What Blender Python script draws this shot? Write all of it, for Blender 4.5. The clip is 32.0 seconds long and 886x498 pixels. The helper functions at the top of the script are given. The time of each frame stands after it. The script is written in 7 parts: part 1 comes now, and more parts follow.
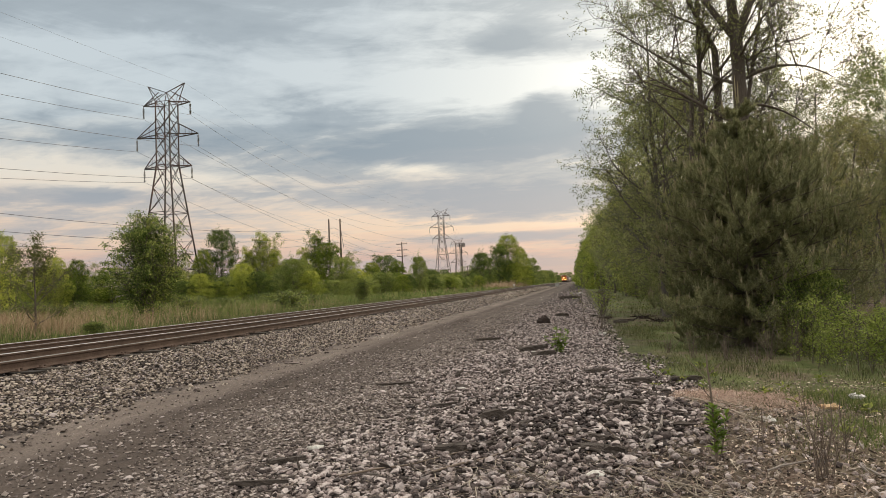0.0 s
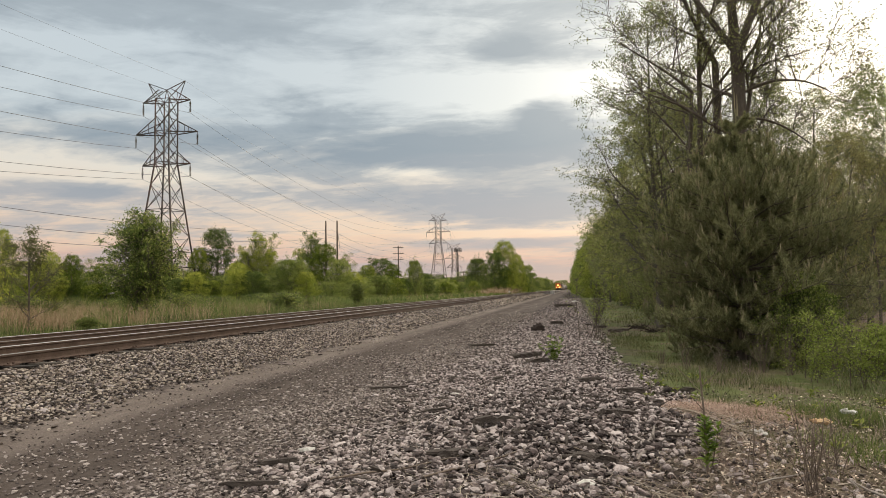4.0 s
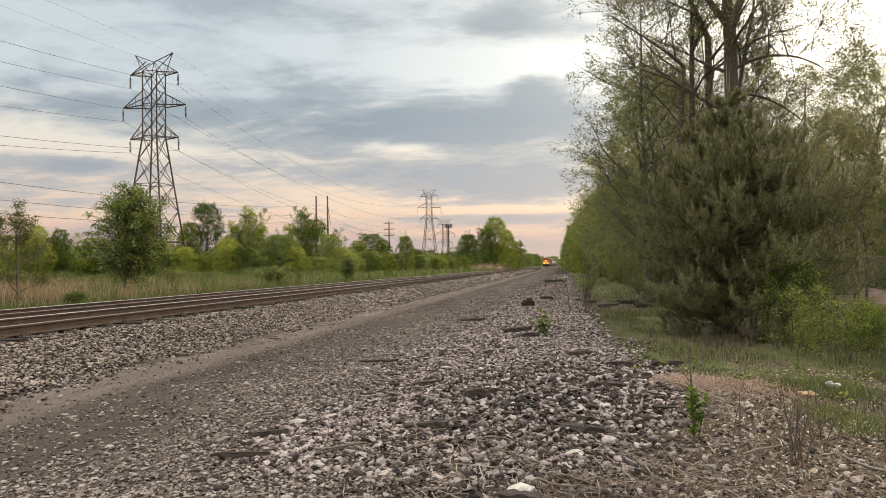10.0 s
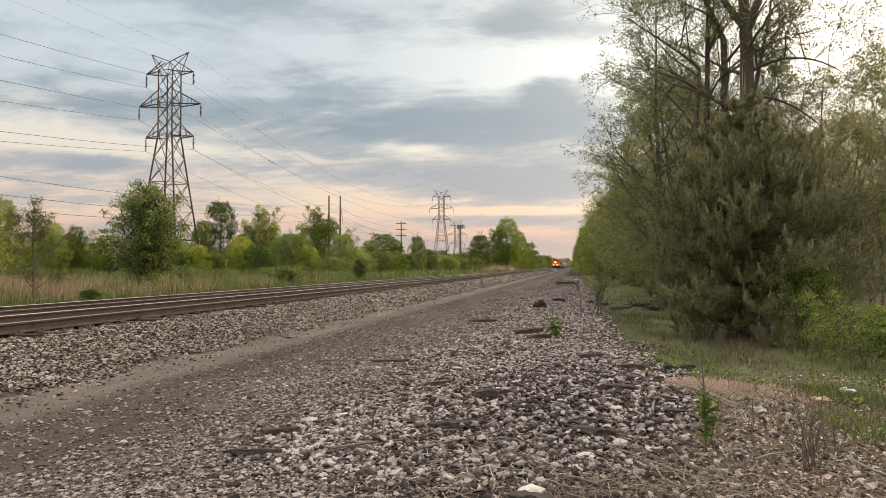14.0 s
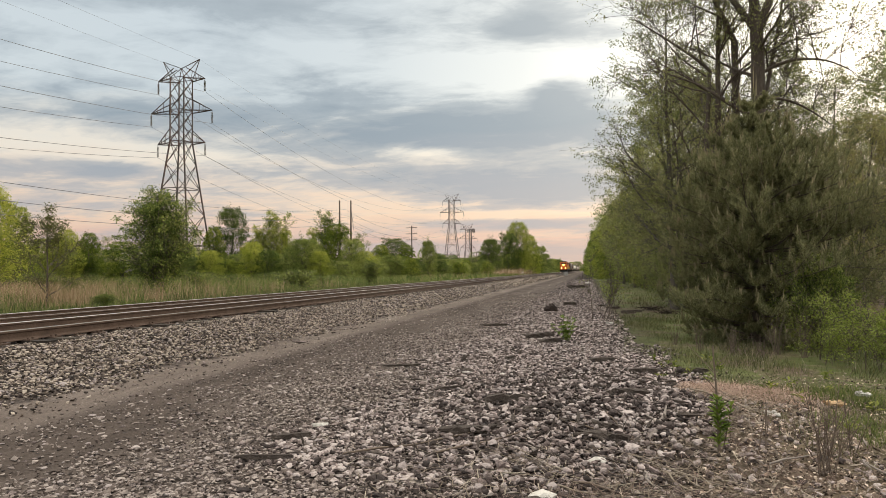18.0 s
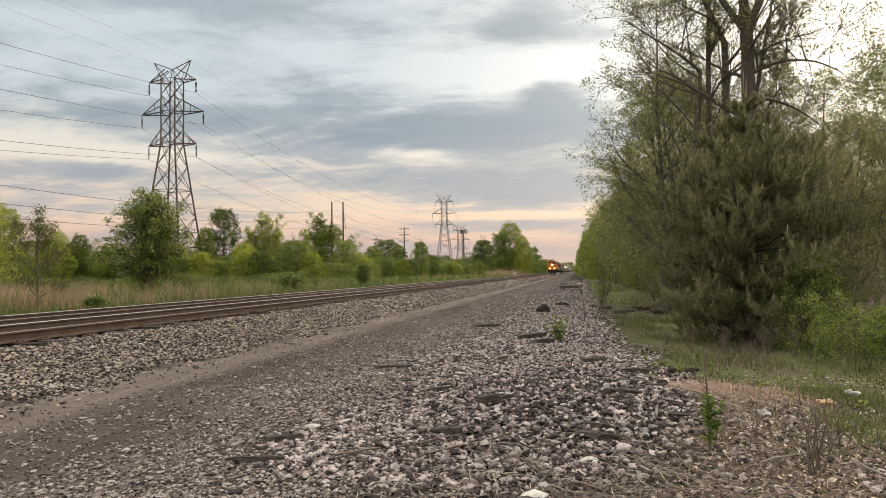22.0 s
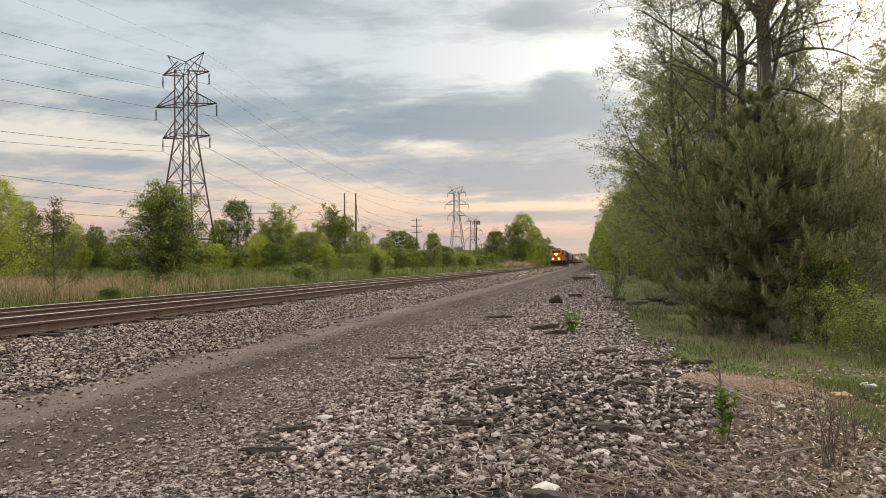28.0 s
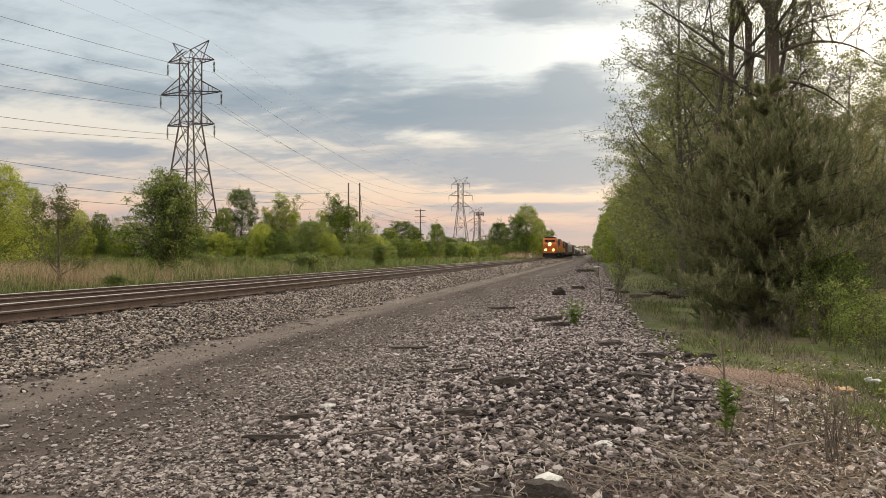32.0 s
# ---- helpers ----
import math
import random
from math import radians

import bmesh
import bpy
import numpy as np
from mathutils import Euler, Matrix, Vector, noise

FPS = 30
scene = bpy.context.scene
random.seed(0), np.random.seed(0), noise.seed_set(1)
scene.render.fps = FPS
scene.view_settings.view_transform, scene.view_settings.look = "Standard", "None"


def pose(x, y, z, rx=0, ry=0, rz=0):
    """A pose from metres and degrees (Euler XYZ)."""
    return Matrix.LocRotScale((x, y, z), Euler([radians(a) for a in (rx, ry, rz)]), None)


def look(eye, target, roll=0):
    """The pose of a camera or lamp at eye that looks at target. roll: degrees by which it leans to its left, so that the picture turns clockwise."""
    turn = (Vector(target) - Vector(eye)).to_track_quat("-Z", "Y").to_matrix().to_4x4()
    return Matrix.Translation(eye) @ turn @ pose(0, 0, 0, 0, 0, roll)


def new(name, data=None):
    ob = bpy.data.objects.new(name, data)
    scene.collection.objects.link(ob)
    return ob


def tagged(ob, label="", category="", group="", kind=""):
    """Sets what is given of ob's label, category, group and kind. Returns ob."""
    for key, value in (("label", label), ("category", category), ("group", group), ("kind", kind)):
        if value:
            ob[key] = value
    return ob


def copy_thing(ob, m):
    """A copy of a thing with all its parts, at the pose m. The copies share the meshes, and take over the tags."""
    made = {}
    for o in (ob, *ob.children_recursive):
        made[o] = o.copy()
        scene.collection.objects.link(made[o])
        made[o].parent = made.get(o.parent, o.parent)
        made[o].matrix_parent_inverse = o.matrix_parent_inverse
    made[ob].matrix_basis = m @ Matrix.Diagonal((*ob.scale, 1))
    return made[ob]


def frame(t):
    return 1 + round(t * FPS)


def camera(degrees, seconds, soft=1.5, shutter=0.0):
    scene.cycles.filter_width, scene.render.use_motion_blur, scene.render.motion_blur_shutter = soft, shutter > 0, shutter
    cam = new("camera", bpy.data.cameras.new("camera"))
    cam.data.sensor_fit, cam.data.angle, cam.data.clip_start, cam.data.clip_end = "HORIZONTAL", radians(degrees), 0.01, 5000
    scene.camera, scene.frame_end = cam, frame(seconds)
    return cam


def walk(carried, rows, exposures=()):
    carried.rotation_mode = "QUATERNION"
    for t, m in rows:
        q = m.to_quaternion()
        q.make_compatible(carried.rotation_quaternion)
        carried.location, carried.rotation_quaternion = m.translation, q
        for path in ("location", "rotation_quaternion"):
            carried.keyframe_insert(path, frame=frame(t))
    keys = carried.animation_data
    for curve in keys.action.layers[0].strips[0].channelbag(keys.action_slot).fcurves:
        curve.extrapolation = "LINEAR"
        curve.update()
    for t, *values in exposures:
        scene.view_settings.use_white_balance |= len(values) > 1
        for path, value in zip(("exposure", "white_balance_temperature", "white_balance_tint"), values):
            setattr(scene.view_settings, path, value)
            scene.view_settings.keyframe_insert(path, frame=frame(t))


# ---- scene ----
# ---------------------------------------------------------------- camera
cam = camera(66.0, 32.0, soft=0.7)
# seconds, eye x y z, yaw, pitch, roll
PATH = [
    (0, -0.005, -0.003, 1.520, 11.10, 3.11, -2.47),
    (0.5, -0.001, -0.004, 1.517, 10.09, 3.11, -1.13),
    (1, 0.002, -0.004, 1.515, 10.07, 3.33, -1.46),
    (1.5, -0.004, -0.003, 1.511, 10.39, 2.84, -1.93),
    (2, -0.004, -0.003, 1.513, 10.46, 2.86, -1.69),
    (2.5, -0.004, -0.003, 1.513, 10.73, 2.93, -1.67),
    (4.5, -0.008, -0.015, 1.526, 10.42, 3.60, -0.53),
    (5, -0.001, -0.012, 1.516, 8.88, 3.58, -0.81),
    (5.5, -0.010, -0.010, 1.506, 9.22, 2.96, -0.96),
    (6, -0.014, -0.010, 1.494, 9.37, 2.39, -1.12),
    (6.5, -0.009, -0.007, 1.495, 9.39, 2.23, -1.74),
    (7, -0.013, -0.007, 1.493, 9.04, 1.98, -1.06),
    (7.5, -0.011, -0.011, 1.494, 9.30, 2.41, -1.04),
    (8, -0.015, -0.015, 1.496, 9.41, 2.20, -1.23),
    (8.5, -0.006, -0.010, 1.490, 9.38, 2.18, -1.09),
    (9, -0.001, 0.001, 1.497, 9.53, 2.10, -1.24),
    (9.5, -0.002, 0.002, 1.498, 9.62, 1.61, -1.21),
    (10, -0.010, -0.003, 1.500, 10.04, 1.45, -0.82),
    (10.5, -0.022, -0.000, 1.498, 10.46, 0.90, -0.15),
    (11, -0.022, -0.001, 1.494, 10.60, 0.56, 0.26),
    (11.5, -0.009, 0.005, 1.500, 10.90, 0.84, 0.23),
    (12, 0.004, 0.011, 1.507, 12.91, 1.06, 0.77),
    (12.5, -0.000, -0.004, 1.499, 10.62, 0.99, 0.61),
    (13, -0.009, -0.003, 1.500, 10.90, 1.09, -0.60),
    (13.5, -0.014, -0.006, 1.500, 10.44, 1.71, -0.17),
    (14, -0.014, -0.016, 1.499, 11.04, 1.52, -0.21),
    (14.5, -0.005, -0.011, 1.501, 11.13, 1.40, -0.33),
    (16.5, -0.001, -0.010, 1.502, 11.34, 1.45, -0.12),
    (17, 0.002, -0.009, 1.506, 11.09, 1.93, -0.73),
    (17.5, -0.001, -0.011, 1.498, 10.62, 1.83, -0.30),
    (18, -0.007, -0.009, 1.503, 11.93, 1.87, -0.52),
    (18.5, -0.007, -0.004, 1.500, 11.39, 1.62, -0.31),
    (19, 0.000, -0.006, 1.501, 11.14, 1.81, -0.73),
    (19.5, -0.004, -0.013, 1.499, 11.18, 2.02, -0.41),
    (20, -0.002, -0.004, 1.500, 11.24, 2.03, -0.60),
    (20.5, 0.004, -0.009, 1.501, 11.40, 1.90, -0.39),
    (21, 0.003, -0.018, 1.503, 11.50, 2.04, -0.40),
    (21.5, 0.002, -0.020, 1.501, 11.35, 2.09, -0.63),
    (22, 0.001, -0.010, 1.500, 11.30, 1.95, -0.70),
    (22.5, 0.002, -0.008, 1.505, 11.43, 1.98, -0.75),
    (23, 0.006, -0.008, 1.505, 11.54, 2.10, -0.73),
    (23.5, 0.006, -0.010, 1.505, 11.56, 2.03, -0.72),
    (24, 0.003, -0.010, 1.506, 11.49, 2.02, -0.67),
    (24.5, 0.004, -0.008, 1.505, 11.54, 1.85, -0.67),
    (25, 0.003, 0.001, 1.504, 11.66, 1.59, -0.79),
    (25.5, 0.002, -0.001, 1.505, 11.73, 1.51, -0.74),
    (27.5, 0.011, 0.002, 1.508, 12.34, 1.16, -0.80),
    (28, 0.009, 0.003, 1.506, 12.37, 1.22, -0.73),
    (28.5, 0.010, 0.008, 1.506, 12.39, 0.94, -0.88),
    (29, 0.007, 0.006, 1.501, 12.39, 0.74, -0.56),
    (29.5, 0.008, 0.001, 1.508, 12.74, 0.75, -0.61),
    (30, 0.006, 0.004, 1.503, 12.58, 0.81, -0.48),
    (30.5, 0.007, 0.004, 1.505, 12.51, 0.76, -0.60),
    (31, 0.000, 0.011, 1.501, 12.52, 0.81, -0.52),
    (31.5, -0.002, 0.012, 1.505, 12.65, 0.31, -0.35),
    (32, -0.005, 0.014, 1.498, 12.66, 0.46, -0.11),
]

def held(x, y, z, yaw, pitch, roll):
    return pose(x, y, z, 0, 0, yaw) @ pose(0, 0, 0, 90 + pitch) @ pose(0, 0, 0, 0, 0, roll)


walk(cam, [(r[0], held(*r[1:])) for r in PATH], exposures=[(0.0, -0.1), (5.5, -0.08), (9.0, 0.0), (32.0, 0.0)])

# ---------------------------------------------------------------- world and sun
SUN_AZ, SUN_EL = 24.0, 11.0


def build_world():
    w = bpy.data.worlds.new("sunset_sky")
    scene.world = w
    w.use_nodes = True
    nt = w.node_tree
    nt.nodes.clear()
    N, L = nt.nodes.new, nt.links.new

    def math_node(op, a, b=None, c=None):
        n = N("ShaderNodeMath")
        n.operation = op
        for i, v in enumerate((a, b, c)):
            if v is None:
                continue
            if isinstance(v, (int, float)):
                n.inputs[i].default_value = v
            else:
                L(v, n.inputs[i])
        return n.outputs[0]

    def ramp(fac, stops):
        n = N("ShaderNodeValToRGB")
        e = n.color_ramp.elements
        while len(e) < len(stops):
            e.new(0.5)
        for i, (p, col) in enumerate(stops):
            e[i].position = p
            e[i].color = (*col, 1) if not isinstance(col, (int, float)) else (col, col, col, 1)
        L(fac, n.inputs[0])
        return n.outputs[0]

    def mix(fac, a, b, mode="MIX"):
        n = N("ShaderNodeMix")
        n.data_type, n.blend_type = "RGBA", mode
        for sock, v in ((n.inputs[0], fac), (n.inputs[6], a), (n.inputs[7], b)):
            if isinstance(v, (int, float)):
                sock.default_value = v
            elif isinstance(v, tuple):
                sock.default_value = (*v, 1)
            else:
                L(v, sock)
        return n.outputs[2]

    def noise_tex(vec, scale, detail=5.0, rough=0.55, dist=0.0):
        n = N("ShaderNodeTexNoise")
        n.inputs["Scale"].default_value, n.inputs["Detail"].default_value = scale, detail
        n.inputs["Roughness"].default_value, n.inputs["Distortion"].default_value = rough, dist
        L(vec, n.inputs["Vector"])
        return n.outputs[0]

    tc = N("ShaderNodeTexCoord")
    sep = N("ShaderNodeSeparateXYZ")
    L(tc.outputs["Generated"], sep.inputs[0])
    x, y, z = sep.outputs
    el = math_node("MULTIPLY", math_node("ARCSINE", math_node("MAXIMUM", z, -0.2)), 180 / math.pi)
    az = math_node("MULTIPLY", math_node("ARCTAN2", x, y), 180 / math.pi)
    # the cloud sheet lies high over the ground: its streaks flatten towards the horizon
    zz = math_node("ADD", math_node("MAXIMUM", z, 0.0), 0.12)
    comb = N("ShaderNodeCombineXYZ")
    L(math_node("DIVIDE", x, zz), comb.inputs[0])
    L(math_node("DIVIDE", y, zz), comb.inputs[1])
    sheet = N("ShaderNodeMapping")
    L(comb.outputs[0], sheet.inputs[0])
    sheet.inputs["Location"].default_value = (3.1, 1.7, 0.0)
    sheet.inputs["Rotation"].default_value = (0, 0, radians(18))
    sheet.inputs["Scale"].default_value = (0.75, 1.15, 1)
    vec = sheet.outputs[0]
    broad = noise_tex(vec, 0.85, 4, 0.5, 0.35)
    fine = noise_tex(vec, 2.6, 7, 0.58, 0.5)
    wisps = noise_tex(vec, 7.0, 6, 0.6, 0.8)
    # haze and afterglow by height
    elw = math_node("ADD", el, math_node("MULTIPLY", math_node("SUBTRACT", fine, 0.5), 4.0))
    e01 = math_node("DIVIDE", elw, 60.0)
    light = ramp(e01, [(0.0, (0.62, 0.48, 0.46)), (0.035, (0.74, 0.50, 0.43)), (0.075, (0.95, 0.70, 0.52)), (0.11, (0.90, 0.74, 0.60)),
                       (0.16, (0.90, 0.83, 0.72)), (0.23, (0.68, 0.75, 0.78)), (0.40, (0.66, 0.74, 0.79)), (0.5, (1.45, 1.42, 1.34)), (0.62, (2.15, 2.06, 1.88)), (1.0, (2.7, 2.54, 2.28))])
    dark = ramp(e01, [(0.0, (0.55, 0.46, 0.46)), (0.045, (0.52, 0.45, 0.47)), (0.085, (0.47, 0.46, 0.49)), (0.13, (0.42, 0.44, 0.48)),
                      (0.2, (0.31, 0.375, 0.435)), (0.40, (0.43, 0.49, 0.53)), (0.5, (1.1, 1.09, 1.05)), (0.62, (1.75, 1.68, 1.54)), (1.0, (2.2, 2.08, 1.86))])
    cover = math_node("ADD", math_node("MULTIPLY", broad, 0.5), math_node("MULTIPLY", fine, 0.5))
    cover = math_node("ADD", cover, math_node("MULTIPLY", math_node("SUBTRACT", wisps, 0.5), 0.22))
    # thin layers seen edge-on, drawn out along the horizon
    layer = N("ShaderNodeCombineXYZ")
    L(math_node("MULTIPLY", az, 0.07), layer.inputs[0])
    L(math_node("ADD", math_node("MULTIPLY", el, 0.42), math_node("MULTIPLY", az, 0.02)), layer.inputs[1])
    cover = math_node("ADD", cover, math_node("MULTIPLY", math_node("SUBTRACT", noise_tex(layer.outputs[0], 1.0, 7, 0.62, 0.5), 0.5), 0.42))

    def patch(a0, e0, wa, we, amount):
        da = math_node("DIVIDE", math_node("SUBTRACT", az, a0), wa)
        de = math_node("DIVIDE", math_node("SUBTRACT", el, e0), we)
        r = math_node("ADD", math_node("MULTIPLY", da, da), math_node("MULTIPLY", de, de))
        return math_node("MULTIPLY", math_node("POWER", 2.718, math_node("MULTIPLY", r, -1.0)), amount)

    # cloud banks and rifts of this evening
    for p in ((-12, 11.8, 11, 1.6, 0.28), (-2.6, 14.3, 2.2, 1.6, 0.30), (0.5, 12.5, 3.0, 1.4, 0.22), (-4.5, 19.6, 4.5, 1.3, 0.32), (-34, 11.8, 14, 1.5, 0.13), (-11, 8.0, 6, 0.9, 0.20),
              (-38, 7.8, 12, 0.7, 0.16), (-34, 22.0, 14, 2.2, 0.14), (-7, 16.6, 7, 1.3, -0.40), (-13, 9.9, 5, 0.5, -0.22), (-40, 9.3, 10, 0.7, -0.30), (-30, 17.0, 16, 2.6, -0.20),
              (-7, 4.8, 6, 0.3, -0.25), (-6, 5.9, 9, 0.5, 0.12), (-8, 2.9, 9, 0.35, -0.2), (-20, 5.6, 12, 0.6, -0.15), (-16, 21.5, 8, 2.0, -0.15), (-4, 6.8, 9, 0.7, 0.22), (-4, 3.9, 8, 0.45, 0.22), (-4, 1.6, 10, 0.7, 0.15), (-3, 7.7, 9, 1.5, 0.14), (-3, 10.2, 8, 1.1, 0.12), (-6, 4.5, 7, 0.28, -0.2)):
        cover = math_node("ADD", cover, patch(*p))
    cover = ramp(cover, [(0.38, 0.0), (0.47, 0.30), (0.56, 0.75), (0.70, 1.0)])
    cloud = mix(cover, light, dark)
    # glow round the veiled sun
    sd = Vector((math.sin(radians(SUN_AZ)) * math.cos(radians(SUN_EL)), math.cos(radians(SUN_AZ)) * math.cos(radians(SUN_EL)), math.sin(radians(SUN_EL))))
    dot = N("ShaderNodeVectorMath")
    dot.operation = "DOT_PRODUCT"
    L(tc.outputs["Generated"], dot.inputs[0])
    dot.inputs[1].default_value = sd
    ang = math_node("MULTIPLY", math_node("ARCCOSINE", math_node("MINIMUM", dot.outputs["Value"], 0.99999)), 180 / math.pi)
    glow = ramp(math_node("DIVIDE", ang, 90.0), [(0.0, (2.6, 2.25, 1.7)), (0.08, (1.5, 1.3, 1.0)), (0.18, (0.85, 0.72, 0.54)), (0.32, (0.34, 0.28, 0.19)), (0.46, (0.08, 0.064, 0.04)), (0.6, (0.0, 0.0, 0.0))])
    # the bank near the horizon is thick and holds the glow back
    low = N("ShaderNodeMapRange")
    L(el, low.inputs[0])
    low.inputs["From Min"].default_value, low.inputs["From Max"].default_value = 2.0, 14.5
    low.inputs["To Min"].default_value, low.inputs["To Max"].default_value = 0.08, 1.0
    veil = math_node("MULTIPLY", low.outputs[0], math_node("SUBTRACT", 1.0, math_node("MULTIPLY", cover, 0.7)))
    cloud = mix(1.0, cloud, mix(1.0, glow, veil, "MULTIPLY"), "ADD")
    sky = N("ShaderNodeTexSky")
    sky.sky_type, sky.sun_disc = "NISHITA", False
    sky.sun_elevation, sky.sun_rotation = radians(SUN_EL), radians(SUN_AZ)
    clear = mix(1.0, sky.outputs[0], (0.10, 0.10, 0.10), "MULTIPLY")
    final = mix(0.90, clear, cloud)
    below = math_node("GREATER_THAN", z, -0.01)
    final = mix(below, (0.10, 0.09, 0.07), final)
    bg = N("ShaderNodeBackground")
    L(final, bg.inputs[0])
    bg.inputs[1].default_value = 1.0
    out = N("ShaderNodeOutputWorld")
    L(bg.outputs[0], out.inputs[0])
    lamp = bpy.data.lights.new("sun", "SUN")
    lamp.energy, lamp.angle, lamp.color = 2.2, radians(10), (1.0, 0.78, 0.54)
    ob = new("sun", lamp)
    ob.matrix_basis = look(sd * 100, (0, 0, 0))


build_world()

# ---------------------------------------------------------------- materials
def material(name, stops, scale=8.0, rough=0.85, metal=0.0, bump=0.15, fine=60.0, island=0.0, obj_random=0.0, translucent=0.0,
             emit=None, spec=0.3, stretch=(1, 1, 1), stain=None, glossvar=0.1, span=(0.25, 0.75)):
    """Two-scale noise through a colour ramp, with relief. stops: colours from dark to light."""
    m = bpy.data.materials.new(name)
    m.use_nodes = True
    nt = m.node_tree
    nt.nodes.clear()
    N, L = nt.nodes.new, nt.links.new
    tc, mp = N("ShaderNodeTexCoord"), N("ShaderNodeMapping")
    L(tc.outputs["Object"], mp.inputs[0])
    mp.inputs["Scale"].default_value = stretch
    n1, n2 = N("ShaderNodeTexNoise"), N("ShaderNodeTexNoise")
    for n, s, d in ((n1, scale, 4), (n2, fine, 5)):
        n.inputs["Scale"].default_value, n.inputs["Detail"].default_value = s, d
        L(mp.outputs[0], n.inputs["Vector"])
    add = N("ShaderNodeMath")
    add.operation = "MULTIPLY_ADD"
    L(n2.outputs[0], add.inputs[0])
    add.inputs[1].default_value = 0.5
    mul = N("ShaderNodeMath")
    mul.operation = "MULTIPLY"
    L(n1.outputs[0], mul.inputs[0])
    mul.inputs[1].default_value = 0.5
    L(mul.outputs[0], add.inputs[2])
    fac = add.outputs[0]
    for amount, node, sock in ((island, "ShaderNodeNewGeometry", "Random Per Island"), (obj_random, "ShaderNodeObjectInfo", "Random")):
        if amount:
            src, a = N(node), N("ShaderNodeMath")
            a.operation = "MULTIPLY_ADD"
            L(src.outputs[sock], a.inputs[0])
            a.inputs[1].default_value = amount
            sub = N("ShaderNodeMath")
            sub.operation = "SUBTRACT"
            L(fac, sub.inputs[0])
            sub.inputs[1].default_value = amount / 2
            L(sub.outputs[0], a.inputs[2])
            fac = a.outputs[0]
    ramp = N("ShaderNodeValToRGB")
    e = ramp.color_ramp.elements
    while len(e) < len(stops):
        e.new(0.5)
    for i, col in enumerate(stops):
        e[i].position = span[0] + (span[1] - span[0]) * i / max(1, len(stops) - 1)
        e[i].color = (*col, 1)
    L(fac, ramp.inputs[0])
    colour = ramp.outputs[0]
    if stain:
        col, s, amount = stain
        n3, r3, mx = N("ShaderNodeTexNoise"), N("ShaderNodeValToRGB"), N("ShaderNodeMix")
        n3.inputs["Scale"].default_value, n3.inputs["Detail"].default_value = s, 6
        L(tc.outputs["Object"], n3.inputs["Vector"])
        r3.color_ramp.elements[0].position, r3.color_ramp.elements[1].position = 0.45, 0.68
        r3.color_ramp.elements[1].color = (amount, amount, amount, 1)
        L(n3.outputs[0], r3.inputs[0])
        mx.data_type = "RGBA"
        L(r3.outputs[0], mx.inputs[0])
        L(colour, mx.inputs[6])
        mx.inputs[7].default_value = (*col, 1)
        colour = mx.outputs[2]
    b = N("ShaderNodeBsdfPrincipled")
    L(colour, b.inputs["Base Color"])
    b.inputs["Metallic"].default_value = metal
    b.inputs["Specular IOR Level"].default_value = spec
    rr = N("ShaderNodeMapRange")
    L(n2.outputs[0], rr.inputs[0])
    rr.inputs["To Min"].default_value, rr.inputs["To Max"].default_value = max(0.05, rough - glossvar), min(1.0, rough + glossvar)
    L(rr.outputs[0], b.inputs["Roughness"])
    if emit:
        b.inputs["Emission Color"].default_value = (*emit[0], 1)
        b.inputs["Emission Strength"].default_value = emit[1]
    if bump:
        bp = N("ShaderNodeBump")
        bp.inputs["Strength"].default_value = bump
        bp.inputs["Distance"].default_value = 0.02
        L(n2.outputs[0], bp.inputs["Height"])
        L(bp.outputs[0], b.inputs["Normal"])
    shader = b.outputs[0]
    if translucent:
        t, mx = N("ShaderNodeBsdfTranslucent"), N("ShaderNodeMixShader")
        L(colour, t.inputs[0])
        mx.inputs[0].default_value = translucent
        L(shader, mx.inputs[1])
        L(t.outputs[0], mx.inputs[2])
        shader = mx.outputs[0]
    out = N("ShaderNodeOutputMaterial")
    L(shader, out.inputs[0])
    return m


